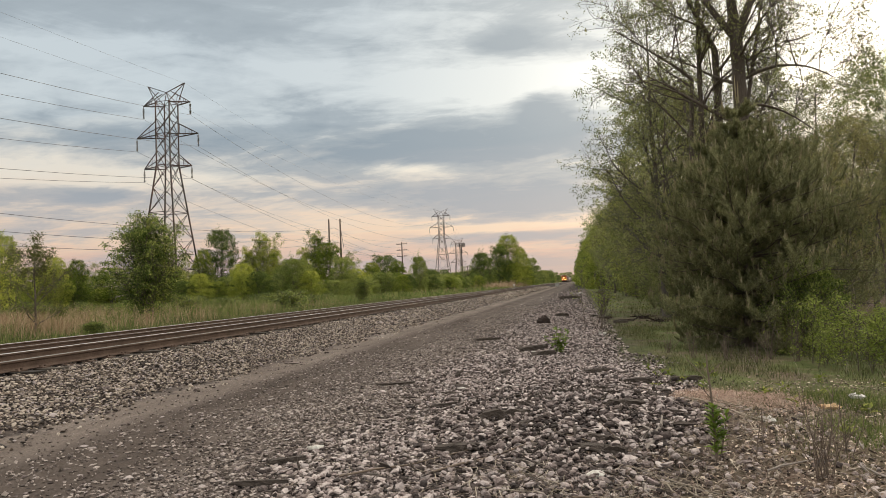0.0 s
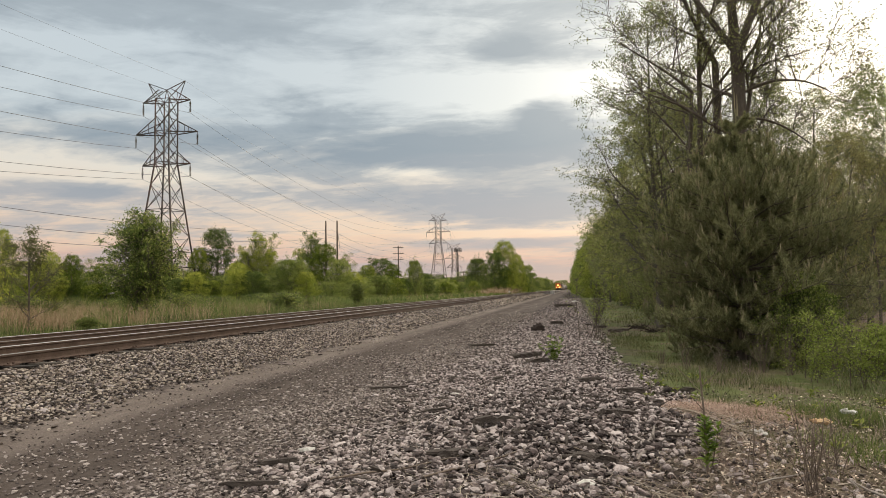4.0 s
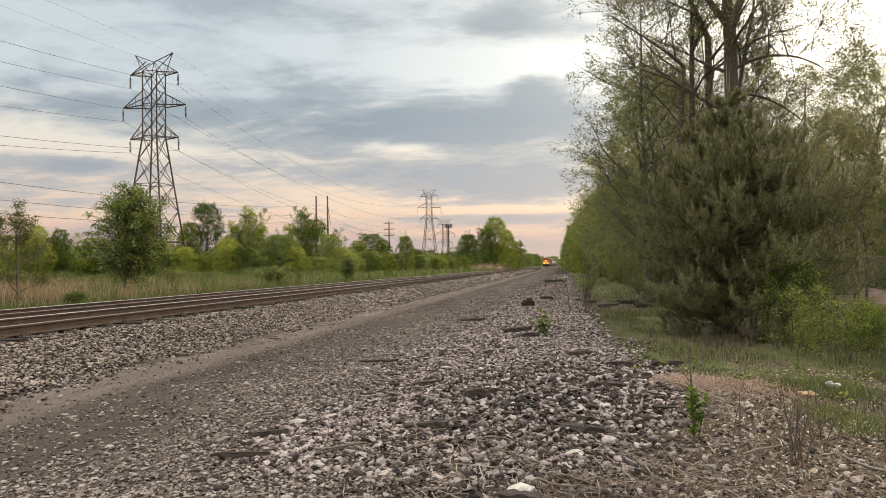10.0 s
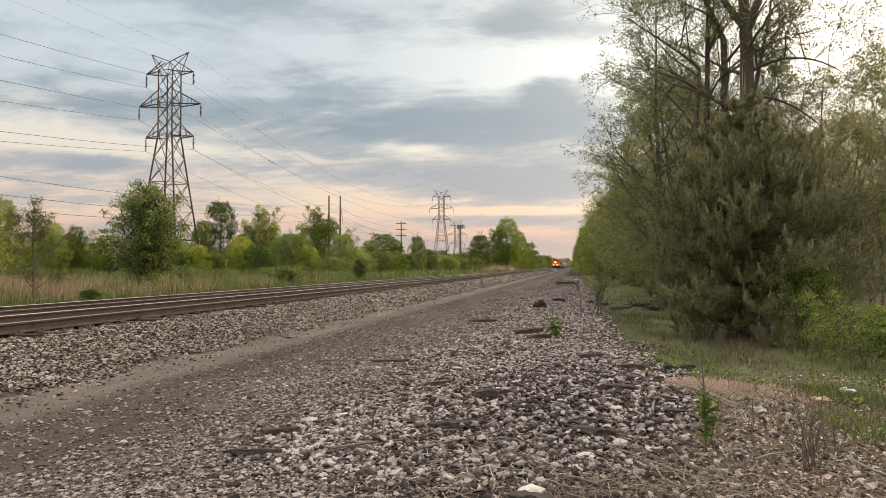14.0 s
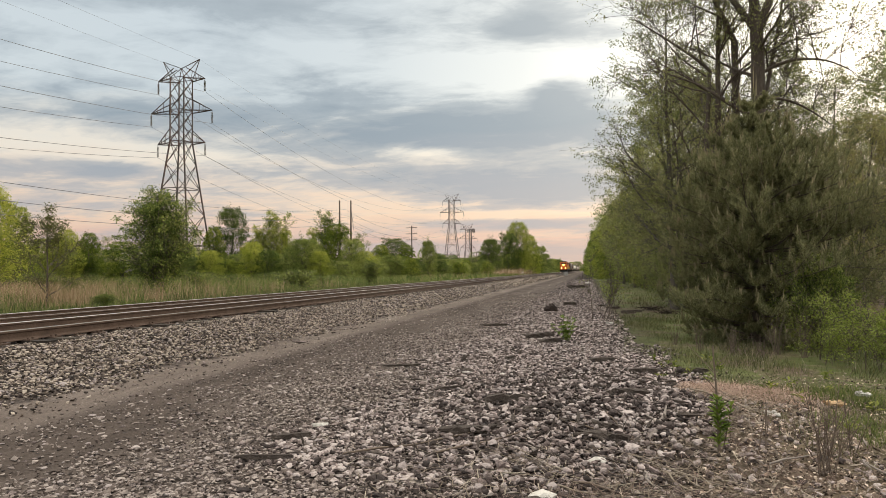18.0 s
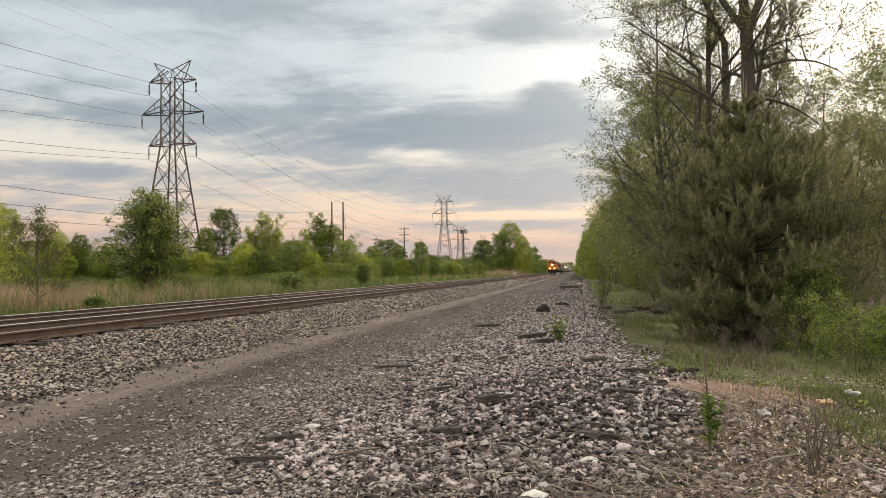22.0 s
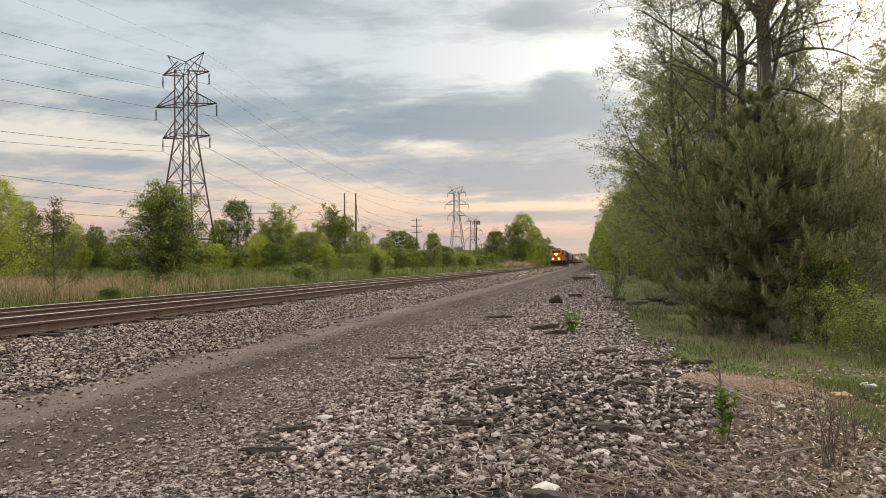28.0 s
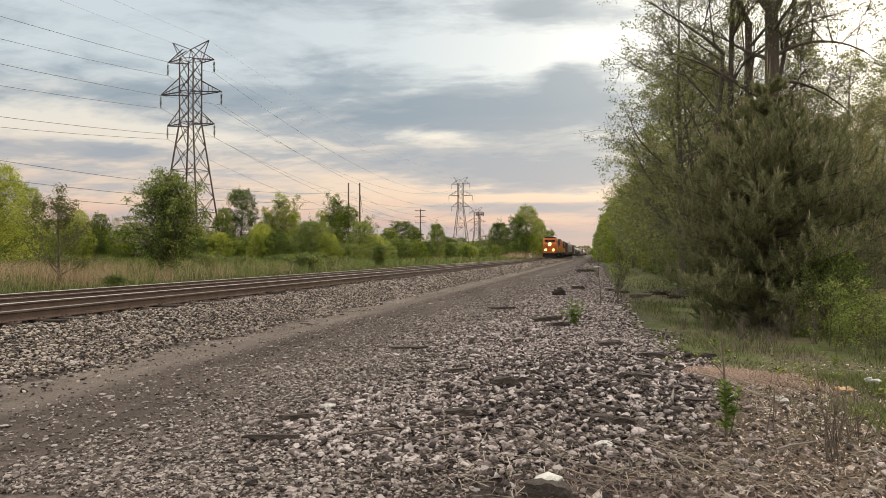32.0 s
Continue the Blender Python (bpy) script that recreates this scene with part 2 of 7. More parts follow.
def ground_material():
    """Dirt road, crushed stone and weedy soil, each in its own strip along the line, with ragged borders."""
    m = bpy.data.materials.new("ground_soil")
    m.use_nodes = True
    nt = m.node_tree
    nt.nodes.clear()
    N, L = nt.nodes.new, nt.links.new
    tc = N("ShaderNodeTexCoord")
    vec = tc.outputs["Object"]
    sep = N("ShaderNodeSeparateXYZ")
    L(vec, sep.inputs[0])

    def tex(scale, detail=5, rough=0.6, stretch=None):
        n = N("ShaderNodeTexNoise")
        n.inputs["Scale"].default_value, n.inputs["Detail"].default_value, n.inputs["Roughness"].default_value = scale, detail, rough
        src = vec
        if stretch:
            mp = N("ShaderNodeMapping")
            mp.inputs["Scale"].default_value = stretch
            L(vec, mp.inputs[0])
            src = mp.outputs[0]
        L(src, n.inputs["Vector"])
        return n.outputs[0]

    def op(kind, a, b, c=None):
        n = N("ShaderNodeMath")
        n.operation = kind
        for i, v in enumerate((a, b, c)):
            if v is None:
                continue
            if isinstance(v, (int, float)):
                n.inputs[i].default_value = v
            else:
                L(v, n.inputs[i])
        return n.outputs[0]

    def ramp(fac, stops, constant=False):
        n = N("ShaderNodeValToRGB")
        e = n.color_ramp.elements
        while len(e) < len(stops):
            e.new(0.5)
        for i, (p, col) in enumerate(stops):
            e[i].position = p
            e[i].color = (*col, 1) if isinstance(col, tuple) else (col, col, col, 1)
        L(fac, n.inputs[0])
        return n.outputs[0]

    def mix(fac, a, b):
        n = N("ShaderNodeMix")
        n.data_type = "RGBA"
        for sock, v in ((n.inputs[0], fac), (n.inputs[6], a), (n.inputs[7], b)):
            if isinstance(v, (int, float)):
                sock.default_value = v
            else:
                L(v, sock)
        return n.outputs[2]

    fine, mid, grit = tex(38, 6, 0.7), tex(3.0, 5, 0.6), tex(140, 3, 0.7)
    along = tex(1.3, 5, 0.6, (1.0, 0.16, 1.0))
    vor = N("ShaderNodeTexVoronoi")
    vor.inputs["Scale"].default_value = 22
    L(vec, vor.inputs["Vector"])
    pebble = vor.outputs["Color"]
    psep = N("ShaderNodeSeparateColor")
    L(pebble, psep.inputs[0])
    tone = op("ADD", op("MULTIPLY", fine, 0.45), op("ADD", op("MULTIPLY", grit, 0.25), op("MULTIPLY", psep.outputs[0], 0.30)))
    # much darker than the loose stones: paints in the shade of their gaps
    stone = ramp(tone, [(0.25, (0.010, 0.008, 0.007)), (0.45, (0.027, 0.021, 0.0185)), (0.58, (0.06, 0.047, 0.042)), (0.75, (0.16, 0.13, 0.118))])
    dirt = ramp(op("ADD", op("MULTIPLY", fine, 0.5), op("MULTIPLY", along, 0.5)),
                [(0.33, (0.068, 0.053, 0.044)), (0.5, (0.145, 0.116, 0.098)), (0.64, (0.235, 0.196, 0.17))])
    soil = ramp(op("ADD", op("MULTIPLY", fine, 0.5), op("MULTIPLY", mid, 0.5)),
                [(0.3, (0.048, 0.034, 0.026)), (0.5, (0.128, 0.088, 0.068)), (0.7, (0.235, 0.173, 0.136))])
    green = ramp(op("ADD", op("MULTIPLY", fine, 0.5), op("MULTIPLY", mid, 0.5)),
                 [(0.3, (0.045, 0.06, 0.02)), (0.5, (0.09, 0.11, 0.035)), (0.7, (0.17, 0.155, 0.075))])
    wob = op("MULTIPLY", op("SUBTRACT", mid, 0.5), 1.6)
    x = op("ADD", sep.outputs[0], wob)
    # strips across the line: 0 to 1 over x = -24 .. 8
    s = op("DIVIDE", op("ADD", x, 24.0), 32.0)

    def at(v):
        return (v + 24.0) / 32.0

    road = ramp(s, [(at(-6.8), 0.0), (at(-6.3), 1.0), (at(-4.6), 1.0), (at(-2.6), 0.35), (at(-1.5), 0.0)])
    weeds = ramp(s, [(at(0.3), 0.0), (at(1.6), 1.0)])
    field = ramp(s, [(at(-18.2), 1.0), (at(-17.2), 0.0)])
    colour = mix(road, stone, dirt)
    rut = ramp(op("DIVIDE", op("ADD", op("ADD", sep.outputs[0], op("MULTIPLY", op("SUBTRACT", along, 0.5), 0.8)), 8.0), 8.0),
               [((8 - 5.75) / 8, 0.0), ((8 - 5.2) / 8, 1.0), ((8 - 4.4) / 8, 0.7), ((8 - 3.2) / 8, 0.0)])
    dark = N("ShaderNodeMix")
    dark.data_type, dark.blend_type = "RGBA", "MULTIPLY"
    L(rut, dark.inputs[0])
    L(colour, dark.inputs[6])
    dark.inputs[7].default_value = (0.44, 0.42, 0.41, 1)
    colour = dark.outputs[2]
    patchy = ramp(tex(0.55, 5, 0.65), [(0.36, 0.0), (0.52, 1.0)])
    ahead = ramp(op("DIVIDE", op("ADD", sep.outputs[1], wob), 40.0), [(0.2, 0.25), (0.27, 1.0)])
    colour = mix(weeds, colour, mix(op("MULTIPLY", patchy, ahead), soil, green))
    colour = mix(field, colour, green)
    b = N("ShaderNodeBsdfPrincipled")
    L(colour, b.inputs["Base Color"])
    b.inputs["Roughness"].default_value = 0.95
    b.inputs["Specular IOR Level"].default_value = 0.15
    bp = N("ShaderNodeBump")
    bp.inputs["Strength"].default_value, bp.inputs["Distance"].default_value = 0.6, 0.03
    L(tone, bp.inputs["Height"])
    L(bp.outputs[0], b.inputs["Normal"])
    out = N("ShaderNodeOutputMaterial")
    L(b.outputs[0], out.inputs[0])
    return m


M = {
    "ground": ground_material(),
    "stone": material("crushed_stone", [(0.046, 0.0355, 0.032), (0.156, 0.122, 0.111), (0.30, 0.243, 0.225), (0.48, 0.412, 0.385)], 9, 0.9, fine=70, island=0.75, bump=0.3),
    "stone_dark": material("dark_stone", [(0.031, 0.0238, 0.0216), (0.088, 0.068, 0.0625), (0.178, 0.142, 0.132), (0.34, 0.292, 0.275)], 9, 0.9, fine=70, island=0.75, bump=0.3),
    "ballast": material("ballast_stone", [(0.0348, 0.0267, 0.0209), (0.122, 0.094, 0.0731), (0.22, 0.174, 0.14), (0.418, 0.354, 0.29)], 9, 0.9, fine=70, island=0.75, bump=0.3),
    "grit": material("road_grit", [(0.0672, 0.0526, 0.0442), (0.14, 0.11, 0.0952), (0.213, 0.172, 0.15), (0.347, 0.296, 0.263)], 9, 0.9, fine=70, island=0.75, bump=0.2),
    "stone_single": material("loose_stone", [(0.0638, 0.0487, 0.0443), (0.174, 0.138, 0.125), (0.302, 0.247, 0.229), (0.557, 0.487, 0.455)], 9, 0.9, fine=70, obj_random=0.75, bump=0.3),
    "white_stone": material("pale_limestone", [(0.42, 0.39, 0.34), (0.62, 0.59, 0.53), (0.72, 0.70, 0.65)], 14, 0.9),
    "rail_rust": material("rusty_rail", [(0.05, 0.031, 0.023), (0.10, 0.066, 0.049), (0.17, 0.12, 0.092)], 3, 0.85, metal=0.05, fine=45),
    # one worn steel in two tones: sky glint painted lighter, then without it
    "rail_head_glint": material("worn_steel_glint", [(0.30, 0.28, 0.26), (0.46, 0.44, 0.42)], 3, 0.34, metal=1.0, bump=0.02, stretch=(1, 0.05, 1)),
    "rail_head_no_glint": material("worn_steel_no_glint", [(0.13, 0.115, 0.10), (0.24, 0.22, 0.20)], 3, 0.42, metal=0.9, bump=0.02, stretch=(1, 0.05, 1)),
    "tie": material("creosoted_tie", [(0.02, 0.016, 0.013), (0.05, 0.04, 0.032), (0.09, 0.075, 0.06)], 6, 0.9, fine=50, bump=0.5, obj_random=0.4),
    "old_wood": material("weathered_wood", [(0.035, 0.027, 0.022), (0.075, 0.06, 0.05), (0.15, 0.125, 0.11)], 7, 0.9, fine=60, bump=0.6, stretch=(1, 6, 6)),
    "grey_wood": material("grey_dead_wood", [(0.13, 0.11, 0.095), (0.24, 0.205, 0.18), (0.36, 0.32, 0.28)], 9, 0.9, fine=60, bump=0.4),
    "steel": material("galvanised_steel", [(0.035, 0.03, 0.028), (0.06, 0.05, 0.046), (0.10, 0.08, 0.07)], 0.6, 0.65, metal=0.35, fine=6, stain=((0.13, 0.055, 0.032), 0.25, 0.6)),
    "porcelain": material("glazed_insulator", [(0.06, 0.045, 0.04), (0.12, 0.09, 0.08)], 6, 0.3, spec=0.5),
    "wire": material("aluminium_cable", [(0.09, 0.09, 0.095), (0.14, 0.14, 0.145)], 4, 0.5, metal=0.6, bump=0),
    "pole_wood": material("pole_wood", [(0.07, 0.05, 0.04), (0.13, 0.095, 0.075)], 2, 0.9, fine=14, stretch=(1, 1, 0.2)),
    "bark": material("tree_bark", [(0.0558, 0.0446, 0.036), (0.112, 0.0911, 0.0732), (0.174, 0.146, 0.118)], 5, 0.95, fine=30, bump=0.9, stretch=(1, 1, 0.35)),
    "bark_pale": material("pale_bark", [(0.066, 0.0561, 0.0462), (0.125, 0.109, 0.0924), (0.185, 0.165, 0.139)], 5, 0.95, fine=30, bump=0.7, stretch=(1, 1, 0.35)),
    "leaf_spring": material("spring_leaf", [(0.148, 0.173, 0.0608), (0.257, 0.281, 0.101), (0.374, 0.374, 0.16)], 0.5, 0.55, fine=5, obj_random=0.22, island=0.26, spec=0.08, translucent=0.55, bump=0, span=(0.36, 0.66)),
    "leaf_bright": material("bright_leaf", [(0.056, 0.088, 0.014), (0.196, 0.25, 0.036), (0.482, 0.49, 0.095)], 0.5, 0.55, fine=5, obj_random=0.22, island=0.26, spec=0.08, translucent=0.5, bump=0, span=(0.36, 0.66)),
    "leaf_deep": material("deep_leaf", [(0.053, 0.081, 0.0216), (0.159, 0.209, 0.0513), (0.363, 0.392, 0.108)], 0.5, 0.55, fine=5, obj_random=0.22, island=0.26, spec=0.08, translucent=0.45, bump=0, span=(0.36, 0.66)),
    "leaf_bush": material("bush_leaf", [(0.0515, 0.0805, 0.0207), (0.168, 0.218, 0.0506), (0.386, 0.414, 0.115)], 0.9, 0.55, fine=6, obj_random=0.06, island=0.3, spec=0.08, translucent=0.4, bump=0, span=(0.36, 0.66)),
    "leaf_olive": material("olive_leaf", [(0.09, 0.10, 0.03), (0.15, 0.155, 0.05), (0.24, 0.22, 0.09)], 0.5, 0.6, fine=5, obj_random=0.22, island=0.26, spec=0.08, translucent=0.4, bump=0, span=(0.36, 0.66)),
    "needle": material("pine_needle", [(0.135, 0.142, 0.066), (0.236, 0.239, 0.115), (0.350, 0.339, 0.180)], 0.7, 0.6, fine=6, island=0.4, spec=0.08, translucent=0.4, bump=0, span=(0.36, 0.66)),
    "leaf_yellow": material("yellow_green_leaf", [(0.159, 0.209, 0.0398), (0.269, 0.328, 0.0696), (0.417, 0.457, 0.129)], 0.5, 0.55, fine=5, island=0.45, spec=0.08, translucent=0.5, bump=0),
    "leaf_gold": material("golden_olive_leaf", [(0.17, 0.165, 0.06), (0.30, 0.275, 0.105), (0.47, 0.41, 0.18)], 0.5, 0.55, fine=5, island=0.45, spec=0.08, translucent=0.55, bump=0),
    "candle": material("pine_candle", [(0.22, 0.18, 0.10), (0.33, 0.28, 0.17)], 4, 0.8, island=0.5),
    "grass": material("green_grass", [(0.08, 0.115, 0.03), (0.15, 0.19, 0.055), (0.25, 0.26, 0.10)], 0.6, 0.7, fine=6, island=0.7, spec=0.08, translucent=0.3, bump=0),
    "verge_grass": material("dull_verge_grass", [(0.06, 0.075, 0.03), (0.11, 0.125, 0.05), (0.20, 0.185, 0.09)], 0.6, 0.75, fine=6, island=0.7, spec=0.08, translucent=0.3, bump=0),
    "leaf_mid": material("mid_green_leaf", [(0.0709, 0.0943, 0.0207), (0.225, 0.259, 0.0552), (0.502, 0.494, 0.132)], 0.5, 0.55, fine=5, obj_random=0.22, island=0.26, spec=0.08, translucent=0.45, bump=0, span=(0.36, 0.66)),
    "bark_bits": material("bark_and_soil_crumbs", [(0.0382, 0.0289, 0.0221), (0.111, 0.0816, 0.062), (0.204, 0.16, 0.125), (0.357, 0.297, 0.242)], 9, 0.95, fine=60, island=0.75, bump=0.2),
    "reed": material("dry_reed", [(0.214, 0.141, 0.0794), (0.354, 0.244, 0.153), (0.505, 0.375, 0.255)], 0.6, 0.8, fine=6, island=0.7, translucent=0.2, bump=0),
    "straw": material("dry_straw", [(0.132, 0.106, 0.0748), (0.238, 0.194, 0.145), (0.387, 0.334, 0.264)], 4, 0.85, island=0.6, bump=0),
    "litter": material("dead_leaf", [(0.179, 0.13, 0.0966), (0.4, 0.304, 0.232), (0.69, 0.58, 0.476)], 6, 0.85, island=0.7, bump=0.1),
    "brown_needle": material("brown_needle_litter", [(0.082, 0.053, 0.041), (0.162, 0.108, 0.086), (0.30, 0.222, 0.187)], 4, 0.9, island=0.6, bump=0),
    "twig": material("dry_twig", [(0.10, 0.075, 0.058), (0.20, 0.155, 0.12)], 9, 0.9, island=0.5),
}


# ---------------------------------------------------------------- mesh tools
def mesh_from(name, verts, faces, mats, smooth=False, slots=None):
    """A mesh from arrays; faces is an (n, k) array or a list of such arrays."""
    me = bpy.data.meshes.new(name)
    verts = np.asarray(verts, np.float32).reshape(-1, 3)
    groups = faces if isinstance(faces, list) else [faces]
    groups = [np.asarray(g, np.int32) for g in groups if len(g)]
    loops = np.concatenate([g.ravel() for g in groups])
    sizes = np.concatenate([np.full(len(g), g.shape[1], np.int32) for g in groups])
    me.vertices.add(len(verts))
    me.vertices.foreach_set("co", verts.ravel())
    me.loops.add(len(loops))
    me.loops.foreach_set("vertex_index", loops)
    me.polygons.add(len(sizes))
    me.polygons.foreach_set("loop_start", np.concatenate([[0], np.cumsum(sizes)[:-1]]).astype(np.int32))
    if slots is not None:
        me.polygons.foreach_set("material_index", np.asarray(slots, np.int32))
    me.polygons.foreach_set("use_smooth", np.full(len(sizes), smooth))
    for m in mats if isinstance(mats, (list, tuple)) else [mats]:
        me.materials.append(m)
    me.update(calc_edges=True)
    return me


def thing(name, label, category, group="", at=(0, 0, 0), rz=0.0):
    ob = new(name)
    ob.matrix_basis = pose(*at, 0, 0, rz)
    return tagged(ob, label, category, group)


def piece(name, me, parent=None, label=""):
    ob = new(name, me)
    ob.parent = parent
    return tagged(ob, label)


def part(name, bm, mat, parent, label="", smooth=False):
    me = bpy.data.meshes.new(name)
    bm.normal_update()
    bm.to_mesh(me)
    bm.free()
    for m in mat if isinstance(mat, (list, tuple)) else [mat]:
        me.materials.append(m)
    if smooth:
        me.polygons.foreach_set("use_smooth", np.ones(len(me.polygons), bool))
    return piece(name, me, parent, label)


def box(bm, lo, hi, bevel=0.0):
    vs = [bm.verts.new((x, y, z)) for x in (lo[0], hi[0]) for y in (lo[1], hi[1]) for z in (lo[2], hi[2])]
    fs = [bm.faces.new([vs[i] for i in q]) for q in ((0, 1, 3, 2), (4, 6, 7, 5), (0, 4, 5, 1), (2, 3, 7, 6), (0, 2, 6, 4), (1, 5, 7, 3))]
    if bevel:
        es = {e for f in fs for e in f.edges}
        bmesh.ops.bevel(bm, geom=list(es), offset=bevel, segments=2, affect="EDGES", profile=0.5)
    return bm


def cyl(bm, a, b, r1, r2=None, sides=12, caps=True):
    a, b = Vector(a), Vector(b)
    r2 = r1 if r2 is None else r2
    d = (b - a).normalized()
    u = d.orthogonal().normalized()
    v = d.cross(u)
    ra = [bm.verts.new(a + r1 * (math.cos(t) * u + math.sin(t) * v)) for t in np.linspace(0, 2 * math.pi, sides, endpoint=False)]
    rb = [bm.verts.new(b + r2 * (math.cos(t) * u + math.sin(t) * v)) for t in np.linspace(0, 2 * math.pi, sides, endpoint=False)]
    for i in range(sides):
        j = (i + 1) % sides
        bm.faces.new((ra[i], ra[j], rb[j], rb[i]))
    if caps:
        bm.faces.new(ra[::-1])
        bm.faces.new(rb)
    return bm


def strut(bm, a, b, w=0.12):
    return cyl(bm, a, b, w / 2, sides=4, caps=False)


class Tubes:
    """Many tapered tubes gathered in one mesh."""

    def __init__(self):
        self.v, self.f, self.n = [], [], 0

    def add(self, pts, radii, sides=5):
        pts = np.asarray(pts, float)
        k = len(pts)
        tang = np.gradient(pts, axis=0)
        tang /= np.linalg.norm(tang, axis=1, keepdims=True) + 1e-9
        ref = np.where(np.abs(tang[:, 2:3]) > 0.9, [[1.0, 0, 0]], [[0, 0, 1.0]])
        u = np.cross(tang, ref)
        u /= np.linalg.norm(u, axis=1, keepdims=True) + 1e-9
        w = np.cross(tang, u)
        a = np.linspace(0, 2 * np.pi, sides, endpoint=False)
        ring = pts[:, None] + np.asarray(radii)[:, None, None] * (np.cos(a)[None, :, None] * u[:, None] + np.sin(a)[None, :, None] * w[:, None])
        self.v.append(ring.reshape(-1, 3))
        i, j = np.meshgrid(np.arange(k - 1), np.arange(sides), indexing="ij")
        q = np.stack([i * sides + j, i * sides + (j + 1) % sides, (i + 1) * sides + (j + 1) % sides, (i + 1) * sides + j], -1).reshape(-1, 4)
        self.f.append(q + self.n)
        self.n += k * sides

    def mesh(self, name, mat, smooth=True):
        return mesh_from(name, np.concatenate(self.v), np.concatenate(self.f), mat, smooth)


def leaf_mesh(name, pts, size, mat, rng, droop=0.3, aspect=0.55, spread=None):
    """Small folded leaves, one rhombus in two facets each, at the points."""
    n = len(pts)
    pts = np.asarray(pts, float)
    d = rng.normal(size=(n, 3))
    d[:, 2] -= droop
    d /= np.linalg.norm(d, axis=1, keepdims=True)
    s = rng.normal(size=(n, 3))
    s -= (s * d).sum(1, keepdims=True) * d
    s /= np.linalg.norm(s, axis=1, keepdims=True)
    up = np.cross(d, s)
    ln = size * rng.uniform(0.6, 1.3, (n, 1))
    a = pts
    tip = pts + d * ln
    mid = pts + d * ln * 0.45 - up * ln * 0.08
    l, r = mid + s * ln * aspect * 0.5 + up * ln * 0.10, mid - s * ln * aspect * 0.5 + up * ln * 0.10
    v = np.stack([a, l, tip, r], 1).reshape(-1, 3)
    i = np.arange(n)[:, None] * 4
    f = np.concatenate([i + [0, 1, 2], i + [0, 2, 3]])
    return mesh_from(name, v, f, mat)


def blades(name, pts, height, width, mat, rng, lean=0.25, bend=0.3):
    """Grass blades: a tapered strip of two bends each."""
    n = len(pts)
    pts = np.asarray(pts, float)
    h = height * rng.uniform(0.45, 1.2, (n, 1)) if np.isscalar(height) else np.asarray(height)[:, None]
    a = rng.uniform(0, 2 * np.pi, n)
    side = np.stack([np.cos(a), np.sin(a), 0 * a], 1) * width * 0.5
    b = rng.uniform(0, 2 * np.pi, n)
    out = np.stack([np.cos(b), np.sin(b), 0 * b], 1) * rng.uniform(0, 1, (n, 1))
    up = np.array([[0, 0, 1.0]])
    p1 = pts + up * h * 0.5 + out * h * lean * 0.4
    p2 = pts + up * h * (1 - 0.15 * bend) + out * h * (lean + bend * 0.5)
    v = np.stack([pts - side, pts + side, p1 + side * 0.8, p1 - side * 0.8, p2], 1).reshape(-1, 3)
    i = np.arange(n)[:, None] * 5
    return mesh_from(name, v, [i + [0, 1, 2, 3], i + [3, 2, 4]], mat)


ROCKS = []


def rock_shapes():
    r = np.random.default_rng(5)
    t = (1 + 5 ** 0.5) / 2
    base = np.array([(-1, t, 0), (1, t, 0), (-1, -t, 0), (1, -t, 0), (0, -1, t), (0, 1, t), (0, -1, -t), (0, 1, -t), (t, 0, -1), (t, 0, 1), (-t, 0, -1), (-t, 0, 1)], float)
    base /= np.linalg.norm(base[0])
    f = np.array([(0, 11, 5), (0, 5, 1), (0, 1, 7), (0, 7, 10), (0, 10, 11), (1, 5, 9), (5, 11, 4), (11, 10, 2), (10, 7, 6), (7, 1, 8),
                  (3, 9, 4), (3, 4, 2), (3, 2, 6), (3, 6, 8), (3, 8, 9), (4, 9, 5), (2, 4, 11), (6, 2, 10), (8, 6, 7), (9, 8, 1)])
    for _ in range(14):
        v = base * r.uniform(0.72, 1.18, (12, 1)) + r.normal(0, 0.08, (12, 3))
        for _ in range(4):
            cut = r.normal(size=3)
            cut /= np.linalg.norm(cut)
            over = np.maximum(v @ cut - r.uniform(0.45, 0.7), 0)
            v = v - over[:, None] * cut
        ROCKS.append((v, f))


rock_shapes()


CHIPS = []


def chip_shapes():
    r = np.random.default_rng(6)
    base = np.array([(1, 0, 0), (-1, 0, 0), (0, 1, 0), (0, -1, 0), (0, 0, 1), (0, 0, -1)], float)
    f = np.array([(0, 2, 4), (2, 1, 4), (1, 3, 4), (3, 0, 4), (2, 0, 5), (1, 2, 5), (3, 1, 5), (0, 3, 5)])
    for _ in range(10):
        CHIPS.append((base * r.uniform(0.7, 1.2, (6, 1)) + r.normal(0, 0.18, (6, 3)), f))


chip_shapes()


